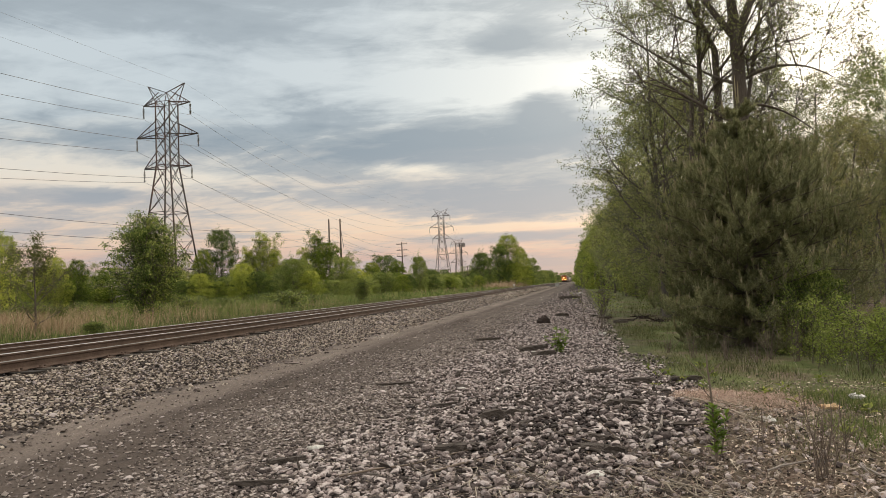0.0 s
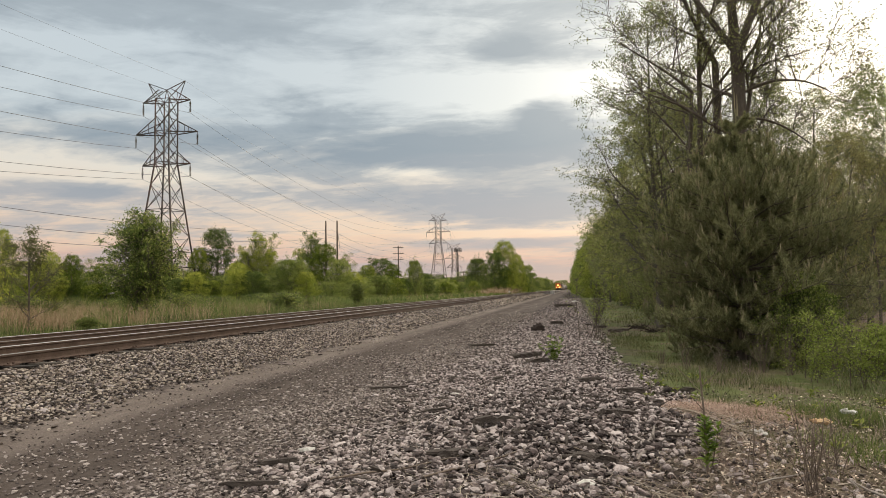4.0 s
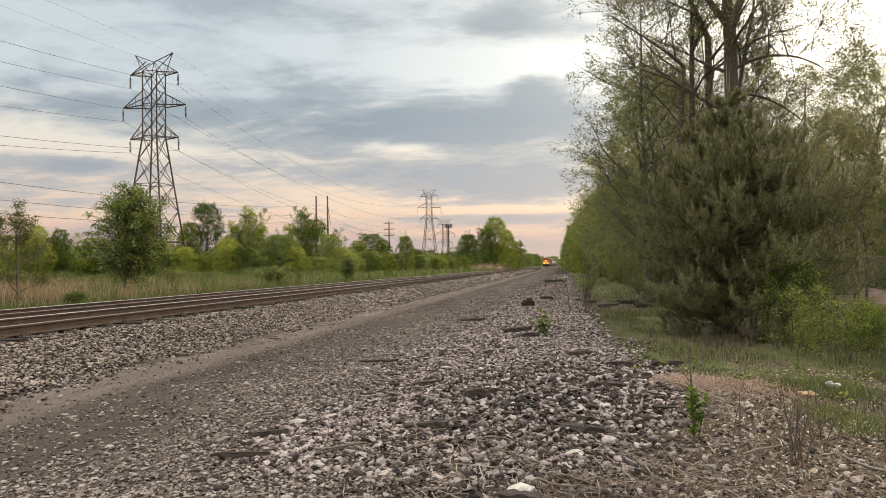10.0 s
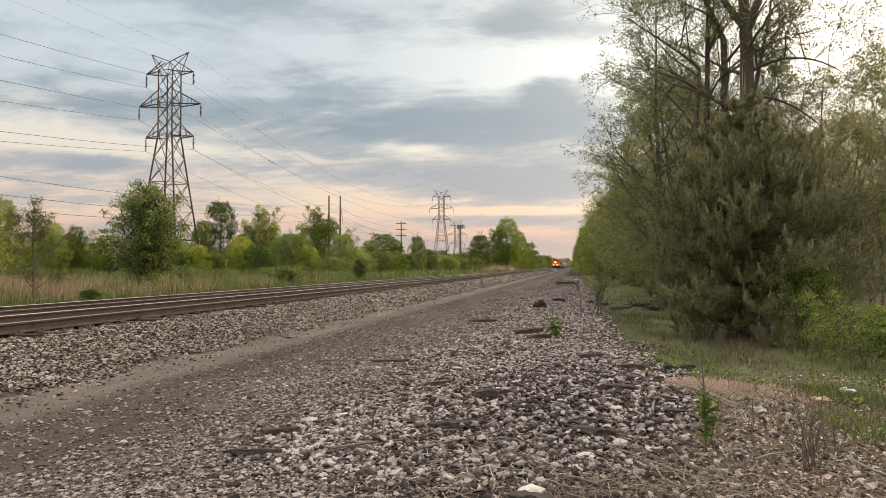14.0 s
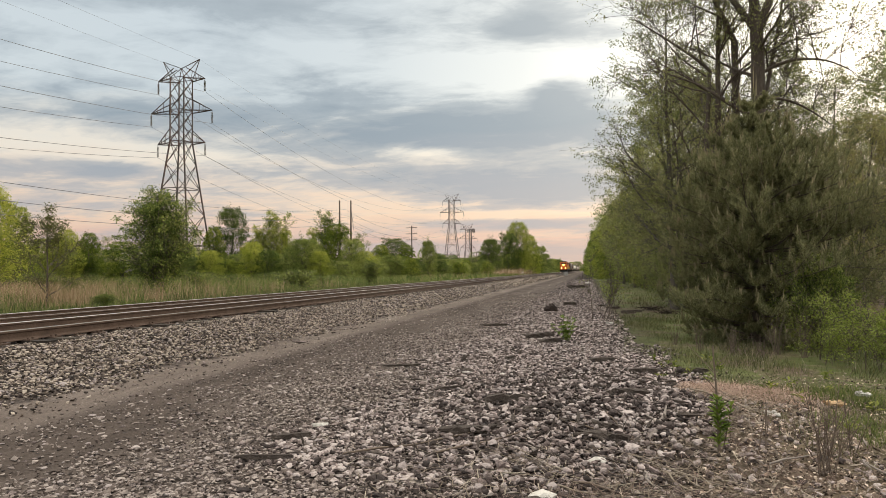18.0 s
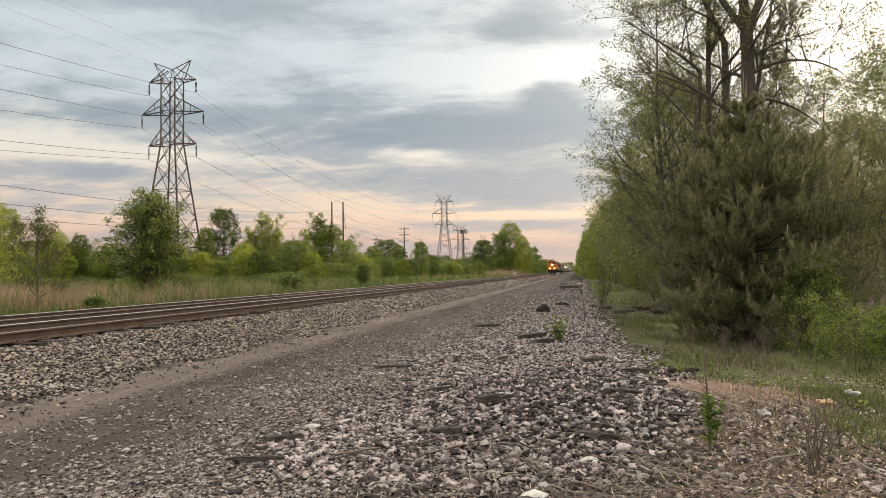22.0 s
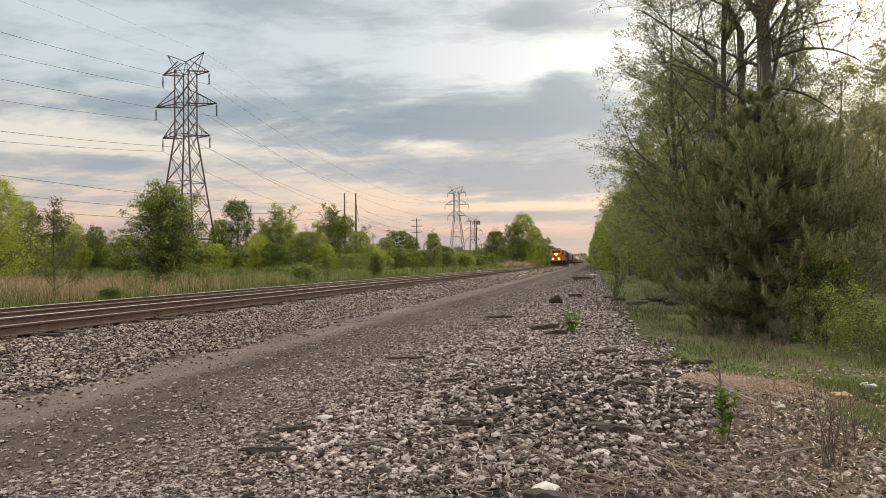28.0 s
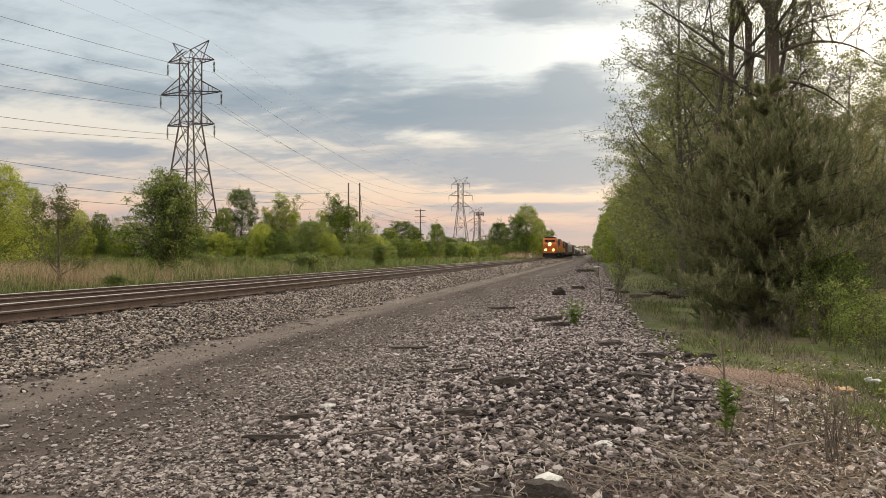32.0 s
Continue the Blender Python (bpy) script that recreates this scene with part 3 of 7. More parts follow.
def stone_field(name, pts, size, mat, rng, flat=0.62, shapes=None):
    """Angular crushed stones lying at the points, half sunk among each other."""
    n = len(pts)
    shapes = shapes or ROCKS
    nv = len(shapes[0][0])
    kind = rng.integers(0, len(shapes), n)
    sz = np.asarray(size) * np.exp(rng.normal(0, 0.28, n))
    vs, fs, off = [], [], 0
    for k, (bv, bf) in enumerate(shapes):
        idx = np.where(kind == k)[0]
        if not len(idx):
            continue
        ax = rng.normal(size=(len(idx), 4))
        ax /= np.linalg.norm(ax, axis=1, keepdims=True)
        w, x, y, z = ax.T
        R = np.stack([1 - 2 * (y * y + z * z), 2 * (x * y - z * w), 2 * (x * z + y * w), 2 * (x * y + z * w), 1 - 2 * (x * x + z * z), 2 * (y * z - x * w),
                      2 * (x * z - y * w), 2 * (y * z + x * w), 1 - 2 * (x * x + y * y)], 1).reshape(-1, 3, 3)
        st = rng.uniform(0.5, 1.3, (len(idx), 1, 3))
        v = np.einsum("nij,nkj->nki", R, bv[None] * st) * (sz[idx] * 0.5)[:, None, None]
        v[:, :, 2] *= flat
        v += np.asarray(pts)[idx][:, None]
        vs.append(v.reshape(-1, 3))
        fs.append((bf[None] + (np.arange(len(idx)) * nv)[:, None, None]).reshape(-1, 3) + off)
        off += len(idx) * nv
    return mesh_from(name, np.concatenate(vs), np.concatenate(fs), mat)


# ---------------------------------------------------------------- ground
NEAR_X, FAR_X = -9.97, -14.05       # track centres
NEAR_TOP, FAR_TOP = 0.606, 0.508     # heads of the rails
PX = [-5000, -60, -24, -19, -17.3, -15.75, -12.3, -11.6, -8.45, -6.6, -6.0, -5.2, -4.4, -3.2, -2.0, -0.8, 0.6, 2.0, 4.0, 10, 5000]
PZ = [0.0, 0.1, 0.08, 0.0, -0.02, 0.27, 0.27, 0.365, 0.365, 0.02, -0.01, 0.0, -0.025, 0.02, 0.02, 0.03, 0.04, 0.0, -0.05, -0.1, 0.0]


def ground_z(x, y):
    x, y = np.asarray(x, float), np.asarray(y, float)
    z = np.interp(x, PX, PZ)
    z = z + 0.23 * np.exp(-(((x - 0.1) / 1.15) ** 2 + ((y - 7.1) / 1.35) ** 2))
    z = z + 0.06 * np.exp(-(((x - 1.7) / 0.8) ** 2 + ((y - 8.5) / 0.7) ** 2))
    near = np.exp(-((x / 14) ** 2 + ((y - 10) / 30) ** 2))
    z = z + near * 0.012 * (np.sin(2.1 * x + 1.3 * np.sin(0.8 * y)) + np.sin(1.7 * y + 2.0 * np.sin(1.1 * x)))
    return z


def build_ground():
    r = np.random.default_rng(2)
    xs = np.concatenate([[-4500, -2000, -900, -450, -220, -120], np.arange(-70, -20, 2.5), np.arange(-20, -9, 0.25), np.arange(-9, 5, 0.09), np.arange(5, 30, 1.25), [35, 50, 90, 200, 500, 1200, 4500]])
    ys = np.concatenate([[-4500, -1500, -500, -150, -50, -20, -8], np.arange(-4, 2, 1.0), np.arange(2, 14, 0.09), np.arange(14, 40, 0.4), np.arange(40, 120, 3.0), np.arange(120, 420, 12.0), [450, 550, 700, 1000, 1500, 2500, 4500]])
    X, Y = np.meshgrid(xs, ys, indexing="ij")
    Zz = ground_z(X, Y)
    bumpy = (X > -7) & (X < 4) & (Y > 2) & (Y < 14)
    Zz = Zz + np.where(bumpy, r.normal(0, 0.006, X.shape), 0)
    i, j = np.meshgrid(np.arange(len(xs) - 1), np.arange(len(ys) - 1), indexing="ij")
    k = len(ys)
    f = np.stack([i * k + j, (i + 1) * k + j, (i + 1) * k + j + 1, i * k + j + 1], -1).reshape(-1, 4)
    me = mesh_from("ground", np.stack([X, Y, Zz], -1), f, M["ground"], True)
    ob = tagged(new("ground", me), "dirt service road, crushed stone and weedy soil beside the railway", "ground", kind="structure")
    return ob


ground = build_ground()


# ---------------------------------------------------------------- railway
def rail_mesh(name, y0, y1, head):
    half = [(0.07, 0.0), (0.07, 0.012), (0.018, 0.03), (0.010, 0.05), (0.010, 0.125), (0.034, 0.138), (0.036, 0.168), (0.030, 0.177), (0.0, 0.180)]
    prof = half + [(-x, z) for x, z in half[-2::-1]]
    ys = [y0, *np.arange(max(y0, -10) + 20, min(y1, 400), 20), y1]
    n = len(prof)
    v = [(x, y, z) for y in ys for x, z in prof]
    f, slot = [], []
    for a in range(len(ys) - 1):
        for i in range(n):
            j = (i + 1) % n
            f.append((a * n + i, a * n + j, (a + 1) * n + j, (a + 1) * n + i))
            slot.append(1 if 6 <= i <= 9 else 0)
    return mesh_from(name, v, np.array(f), [M["rail_rust"], M[head]], False, slot)


def build_track(name, cx, top, label, single):
    tr = tagged(new(name), label, "railway track", "railway tracks", "structure")
    tr.matrix_basis = pose(cx, 0, top - 0.18)
    # far-side head coloured lighter for its sky glint, near-side head darker
    for s, head in ((-0.7525, "rail_head_glint"), (0.7525, "rail_head_no_glint")):
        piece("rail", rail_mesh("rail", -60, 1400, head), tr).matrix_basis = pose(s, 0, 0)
    r = np.random.default_rng(11)
    bm = bmesh.new()
    box(bm, (-1.3, -0.115, -0.19), (1.3, 0.115, -0.012), 0.012)
    tie = bpy.data.meshes.new("tie")
    bm.to_mesh(tie)
    bm.free()
    tie.materials.append(M["tie"])
    bm = bmesh.new()
    box(bm, (-0.19, -0.09, -0.012), (0.19, 0.09, 0.008))
    for sx in (-0.12, 0.11):
        for sy in (-0.05, 0.05):
            cyl(bm, (sx, sy, 0.0), (sx, sy, 0.035), 0.014, 0.02, 6)
    plate = bpy.data.meshes.new("tie_plate")
    bm.to_mesh(plate)
    bm.free()
    plate.materials.append(M["rail_rust"])
    if single:
        for y in np.arange(2.0, 75, 0.55):
            t = piece("tie", tie, tr)
            t.matrix_basis = pose(r.normal(0, 0.04), y, r.normal(-0.01, 0.012), 0, r.normal(0, 0.4), r.normal(0, 1.0))
            for s in (-0.7525, 0.7525):
                piece("tie_plate", plate, t).matrix_basis = pose(s, 0, 0)
    else:
        bm = bmesh.new()
        for y in np.arange(-10, 90, 0.55):
            box(bm, (-1.3, y - 0.115, -0.19), (1.3, y + 0.115, -0.012))
        tagged(part("ties", bm, M["tie"], tr), kind="stuff")
    return tr


build_track("track_1", NEAR_X, NEAR_TOP, "rusty steel rails with shiny heads on ballast", True)
build_track("track_2", FAR_X, FAR_TOP, "lower rusty railway track beyond the first", False)


# ---------------------------------------------------------------- loose stone
def scatter(rng, n, x0, x1, y0, y1, power=1.0):
    """Points over a strip, thinning out with distance along it."""
    u = rng.uniform(0, 1, n) ** power
    y = y0 + (y1 - y0) * u
    x = rng.uniform(x0, x1, n)
    return x, y


def build_stones():
    r = np.random.default_rng(21)
    bed = tagged(new("gravel_bed"), "grey and white crushed stone spread beside the dirt road", "gravel", kind="structure")
    # nearest stones, one by one
    shapes = []
    for k, (v, f) in enumerate(ROCKS[:10]):
        q = v * np.array([1.0, 0.8, 0.6])
        shapes.append(mesh_from("stone", q * 0.5, f, M["stone_single"]))
    for i in range(300):
        x, y = r.uniform(-1.7, 1.0), r.uniform(4.4, 7.4)
        s = 0.066 * math.exp(r.normal(0, 0.22))
        o = piece("stone", shapes[i % 10], bed)
        o.matrix_basis = Matrix.LocRotScale((x, y, float(ground_z(x, y)) + s * 0.34), Euler((r.normal(0, 0.35), r.normal(0, 0.35), r.uniform(0, 6.28))), (s, s, s))
    # the rest of the bed
    def lay(name, n, x0, x1, y0, y1, size, mat, power, keep=None, lift=0.15, shapes=None, flat=0.66):
        x, y = scatter(r, n, x0, x1, y0, y1, power)
        if keep is not None:
            k = r.uniform(0, 1, n) < keep(x, y)
            x, y = x[k], y[k]
        p = np.stack([x, y, ground_z(x, y) + size * lift * r.uniform(0.2, 2.2, len(x))], 1)
        ob = piece(name, stone_field(name, p, size, mat, r, flat, shapes), bed)
        tagged(ob, kind="stuff")

    # the bed ends raggedly in the road on one side and in weedy soil on the other
    right = lambda x, y: np.clip((0.75 + 0.12 * np.minimum(y - 4, 6) + 0.25 * np.sin(2.1 * y) - x) / 0.5, 0.0, 1) * np.clip((y - 4.35 - 0.75 * np.maximum(x + 0.25, 0)) / 0.6, 0.04, 1)
    edge = lambda x, y: np.clip((x + 2.95 - 0.02 * y + 0.3 * np.sin(1.3 * y)) / 1.2, 0.03, 1) ** 1.3 * right(x, y)
    mound = lambda x, y: np.exp(-(((x - 0.1) / 1.2) ** 2 + ((y - 7.0) / 2.2) ** 2)) * right(x, y)
    lay("crushed_stone", 33000, -4.2, 2.0, 3.6, 12, 0.056, M["stone"], 1.25, lambda x, y: edge(x, y) * (1 - 0.55 * mound(x, y)), 0.2)
    lay("crushed_stone", 15000, -3.6, 2.0, 3.6, 12, 0.036, M["stone"], 1.25, edge, 0.3)
    lay("crushed_stone", 10500, -1.5, 1.8, 4.2, 11, 0.064, M["stone_dark"], 1.1, mound, 0.5)
    lay("crushed_stone", 8500, -1.5, 1.8, 4.2, 11, 0.062, M["stone"], 1.1, mound, 0.5)
    splinters = [(v * (2.6, 0.6, 0.45), f) for v, f in CHIPS]
    lay("wood_splinter", 2600, -2.4, 1.6, 4.2, 12, 0.05, M["old_wood"], 1.1, lambda x, y: (0.2 + mound(x, y)) * right(x, y), 1.0, splinters)
    lay("wood_splinter", 350, -0.6, 3.0, 4.2, 8, 0.034, M["grey_wood"], 1.1, None, 0.9, splinters)
    verge = lambda x, y: np.clip((x - 0.2 - 0.12 * np.maximum(y - 5, 0)) / 0.6, 0, 1) * np.clip((11.5 - y) / 4, 0, 1)
    lay("soil_crumb", 17000, 0.0, 5.0, 4.0, 11, 0.026, M["bark_bits"], 1.1, verge, 0.3, CHIPS)
    lay("soil_crumb", 1300, 0.0, 5.0, 4.0, 9, 0.038, M["bark_bits"], 1.1, verge, 0.3, splinters)
    lay("crushed_stone", 700, 0.2, 2.2, 4.3, 8, 0.055, M["stone"], 1.1, None, 0.2)
    lay("crushed_stone", 10000, -3.6, 1.9, 3.8, 14, 0.056, M["stone_dark"], 1.1, edge, 0.25)
    thin = lambda x, y: np.clip((x + 2.8) / 1.6, 0.03, 1) * np.clip((1.0 - x) / 0.5, 0, 1)
    lay("crushed_stone", 26000, -3.8, 1.1, 11.5, 32, 0.058, M["stone"], 1.5, thin)
    lay("crushed_stone", 9000, -3.8, 1.1, 12, 34, 0.06, M["stone_dark"], 1.5, thin)
    lay("crushed_stone", 8000, -4.0, 0.9, 31, 110, 0.075, M["stone"], 1.6, thin)
    lay("crushed_stone", 7000, -4.0, 0.9, 31, 110, 0.08, M["stone_dark"], 1.6, thin)
    # grit and flat pebbles trodden into the road
    rough = lambda x, y: np.clip(0.06 + 0.94 * np.clip((x + 4.75 + 0.25 * np.sin(0.9 * y)) / 2.0, 0, 1) ** 1.2 + 0.12 * np.exp(-((x + 4.9) / 0.5) ** 2), 0, 1)
    lay("road_grit", 52000, -7.0, -0.8, 3.6, 15, 0.027, M["grit"], 1.35, rough, 0.2, CHIPS)
    lay("road_grit", 17000, -6.2, -0.8, 3.6, 16, 0.038, M["grit"], 1.35, rough, 0.2, CHIPS)
    lay("road_pebble", 9000, -5.6, -1.4, 3.8, 15, 0.05, M["grit"], 1.35, rough, 0.08, None, 0.34)
    lay("road_pebble", 9000, -5.6, -1.2, 3.8, 15, 0.05, M["stone_dark"], 1.35, rough, 0.08, None, 0.34)
    lay("road_pebble", 9000, -5.4, -1.2, 14, 40, 0.06, M["grit"], 1.5, rough, 0.08, None, 0.34)
    lay("road_grit", 16000, -6.6, -0.8, 14, 45, 0.04, M["grit"], 1.5, rough, 0.2, CHIPS)
    ballast = tagged(new("ballast"), "coarse pale ballast sloping from the rails", "ballast", kind="structure")
    bed = ballast
    slope = lambda x, y: np.clip((-6.4 + 0.18 * np.sin(1.7 * y) - x) / 0.45, 0.03, 1) * np.clip((x + 9.15) / 0.6, 0.1, 1)
    lay("ballast_stone", 34000, -9.15, -6.0, 6.0, 24, 0.053, M["ballast"], 1.3, slope, 0.25)
    lay("ballast_stone", 17000, -9.15, -6.0, 6.0, 24, 0.054, M["stone_dark"], 1.3, slope, 0.2)
    lay("ballast_stone", 16000, -9.1, -6.1, 23, 70, 0.08, M["ballast"], 1.5, slope)
    lay("ballast_stone", 6000, -9.1, -6.1, 23, 70, 0.085, M["stone_dark"], 1.5, slope)
    lay("ballast_stone", 5000, -9.1, -6.3, 65, 180, 0.16, M["ballast"], 1.5, slope)
    lay("ballast_stone", 9000, -10.6, -9.2, 6, 40, 0.06, M["stone_dark"], 1.3, None, 0.3)
    lay("ballast_stone", 7000, -16.2, -10.8, 10, 60, 0.07, M["ballast"], 1.3)


build_stones()


# ---------------------------------------------------------------- overhead lines
def build_pylon(at, label):
    ob = thing("pylon", label, "pylon", "pylons", at)
    w_at = lambda z: 2.45 if z >= 22.9 else 2.45 + (22.9 - z) * 0.228
    corner = lambda z, sx, sy: Vector((sx * w_at(z) / 2, sy * w_at(z) / 2, z))
    for sx in (-1, 1):
        for sy in (-1, 1):
            bm = bmesh.new()
            strut(bm, corner(0, sx, sy), corner(22.9, sx, sy), 0.27)
            strut(bm, corner(22.9, sx, sy), corner(33.2, sx, sy), 0.22)
            part("leg", bm, M["steel"], ob)
    levels = [0.0, 6.0, 11.0, 15.2, 19.2, 22.9, 25.4, 28.0, 30.6, 33.2]
    faces = [((-1, -1), (1, -1)), ((1, -1), (1, 1)), ((1, 1), (-1, 1)), ((-1, 1), (-1, -1))]
    for a, b in faces:
        bm = bmesh.new()
        for z0, z1 in zip(levels, levels[1:]):
            strut(bm, corner(z0, *a), corner(z1, *b), 0.115)
            strut(bm, corner(z0, *b), corner(z1, *a), 0.115)
            if z0 in (6.0, 15.2, 22.9, 28.0, 33.2):
                strut(bm, corner(z0, *a), corner(z0, *b), 0.14)
            if z1 < 16:
                zm = (z0 + z1) / 2
                strut(bm, corner(zm, *a), corner(zm, *b).lerp(corner(zm, *a), 0.5), 0.08)
                strut(bm, corner(zm, *b), corner(zm, *b).lerp(corner(zm, *a), 0.5), 0.08)
        strut(bm, corner(33.2, *a), corner(33.2, *b), 0.12)
        part("bracing", bm, M["steel"], ob)
    tips = []
    for z, reach in ((33.0, 4.2), (27.75, 5.5), (22.6, 4.25)):
        for s in (-1, 1):
            bm = bmesh.new()
            tip = Vector((s * reach, 0, z))
            for sy in (-1, 1):
                foot, root = corner(z, s, sy), corner(min(z + 2.3, 35.4), s, sy) if z < 32 else Vector((s * 1.1, sy * 0.5, 34.9))
                strut(bm, foot, tip, 0.2)
                strut(bm, root, tip, 0.15)
                for k in (0.35, 0.68):
                    strut(bm, foot.lerp(tip, k), root.lerp(tip, k), 0.08)
            strut(bm, corner(z, s, -1).lerp(tip, 0.4), corner(z, s, 1).lerp(tip, 0.4), 0.08)
            part("crossarm", bm, M["steel"], ob)
            bm = bmesh.new()
            cyl(bm, tip, tip - Vector((0, 0, 2.1)), 0.035, sides=6)
            for k in range(9):
                c = tip - Vector((0, 0, 0.35 + 0.19 * k))
                cyl(bm, c, c - Vector((0, 0, 0.10)), 0.09, 0.19, 8)
            part("insulator", bm, M["porcelain"], ob)
            tips.append((tip.x, z - 2.15))
    for s in (-1, 1):
        top, mid = Vector((s * 3.3, 0, 36.2)), Vector((0, 0, 34.9))
        for a, b, w in ((corner(33.2, s, -1), top, 0.13), (corner(33.2, s, 1), top, 0.13), (mid, top, 0.15), (corner(33.2, s, -1), mid, 0.11), (corner(33.2, s, 1), mid, 0.11)):
            bm = bmesh.new()
            strut(bm, a, b, w)
            part("peak_strut", bm, M["steel"], ob)
    return tips + [(-3.3, 36.15), (3.3, 36.15)]


PYLONS = [(-64.2, 99.0, 0.0), (-60.2, 305.0, 0.6), (-66.0, 380.0, -8.0)]
TIPS = build_pylon(PYLONS[0], "tall dark steel lattice pylon with three crossarms")
build_pylon(PYLONS[1], "steel lattice pylon further along the power line")
build_pylon(PYLONS[2], "distant steel lattice pylon in the haze")


def span(name, a, b, sag, r=0.03, n=26, label="thin sagging power line"):
    t = np.linspace(0, 1, n)[:, None]
    p = np.array(a) * (1 - t) + np.array(b) * t
    p[:, 2] -= (4 * sag * t * (1 - t))[:, 0]
    tb = Tubes()
    tb.add(p, np.full(n, r), 4)
    ob = new(name, tb.mesh(name, M["wire"]))
    return tagged(ob, label, "power line", "overhead wires")


def build_lines():
    stops = [(-64.2, -130.0, 0.0), *PYLONS]
    for (x0, y0, _), (x1, y1, _) in zip(stops, stops[1:]):
        for i, (dx, z) in enumerate(TIPS):
            thin = i >= 6
            span("power_line", (x0 + dx, y0, z), (x1 + dx, y1, z + (-9 if y1 > 350 else 0)), (4.5 if thin else 8.0) if y1 < 350 else 1.5, 0.013 if thin else 0.026)
    for dz in (12.65, 11.3, 10.25):
        span("power_line", (-42, -30, dz - 0.6), (-42, 115, dz), 4.0, 0.02)
        span("power_line", (-42, 115, dz), (-42, 163, dz - 1.2), 1.2, 0.02)
        span("power_line", (-42, 163, dz - 1.2), (-42, 260, dz - 3), 2.0, 0.02)


build_lines()


def build_pole(at, height, arms, label):
    ob = thing("utility_pole", label, "pole", "utility poles", at)
    bm = bmesh.new()
    cyl(bm, (0, 0, -0.3), (0, 0, height), 0.19, 0.13, 10)
    part("shaft", bm, M["pole_wood"], ob, smooth=True)
    for k in range(arms):
        z = height - 0.5 - 1.5 * k
        bm = bmesh.new()
        box(bm, (-1.3, -0.19, z - 0.07), (1.3, -0.07, z + 0.07))
        arm = part("crossarm", bm, M["pole_wood"], ob)
        for x in (-1.2, -0.6, 0.6, 1.2):
            bm = bmesh.new()
            cyl(bm, (x, -0.13, z + 0.07), (x, -0.13, z + 0.28), 0.06, 0.04, 6)
            part("insulator", bm, M["porcelain"], arm)
    return ob


build_pole((-43.1, 115.0, 0), 14.3, 0, "tall bare wooden utility pole among the trees")
p = build_pole((-41.2, 115.6, 0), 14.3, 0, "tall bare wooden utility pole with a hanging guy line")
bm = bmesh.new()
cyl(bm, (0.1, 0, 12.2), (0.55, 0, 9.0), 0.05, 0.03, 5)
part("guy_strap", bm, M["wire"], p)
build_pole((-42.3, 163.0, 0), 12.8, 3, "wooden utility pole with three crossarms")
build_pole((-42.0, 262.0, 0), 9.0, 3, "small distant wooden utility pole with crossarms")


# ---------------------------------------------------------------- plants
def wander(rng, start, direction, length, n, jitter, lift=0.0):
    p, d = [np.array(start, float)], np.array(direction, float)
    d /= np.linalg.norm(d)
    step = length / (n - 1)
    for _ in range(n - 1):
        d = d + rng.normal(0, jitter, 3) + np.array([0, 0, lift])
        d /= np.linalg.norm(d)
        p.append(p[-1] + d * step)
    return np.array(p)


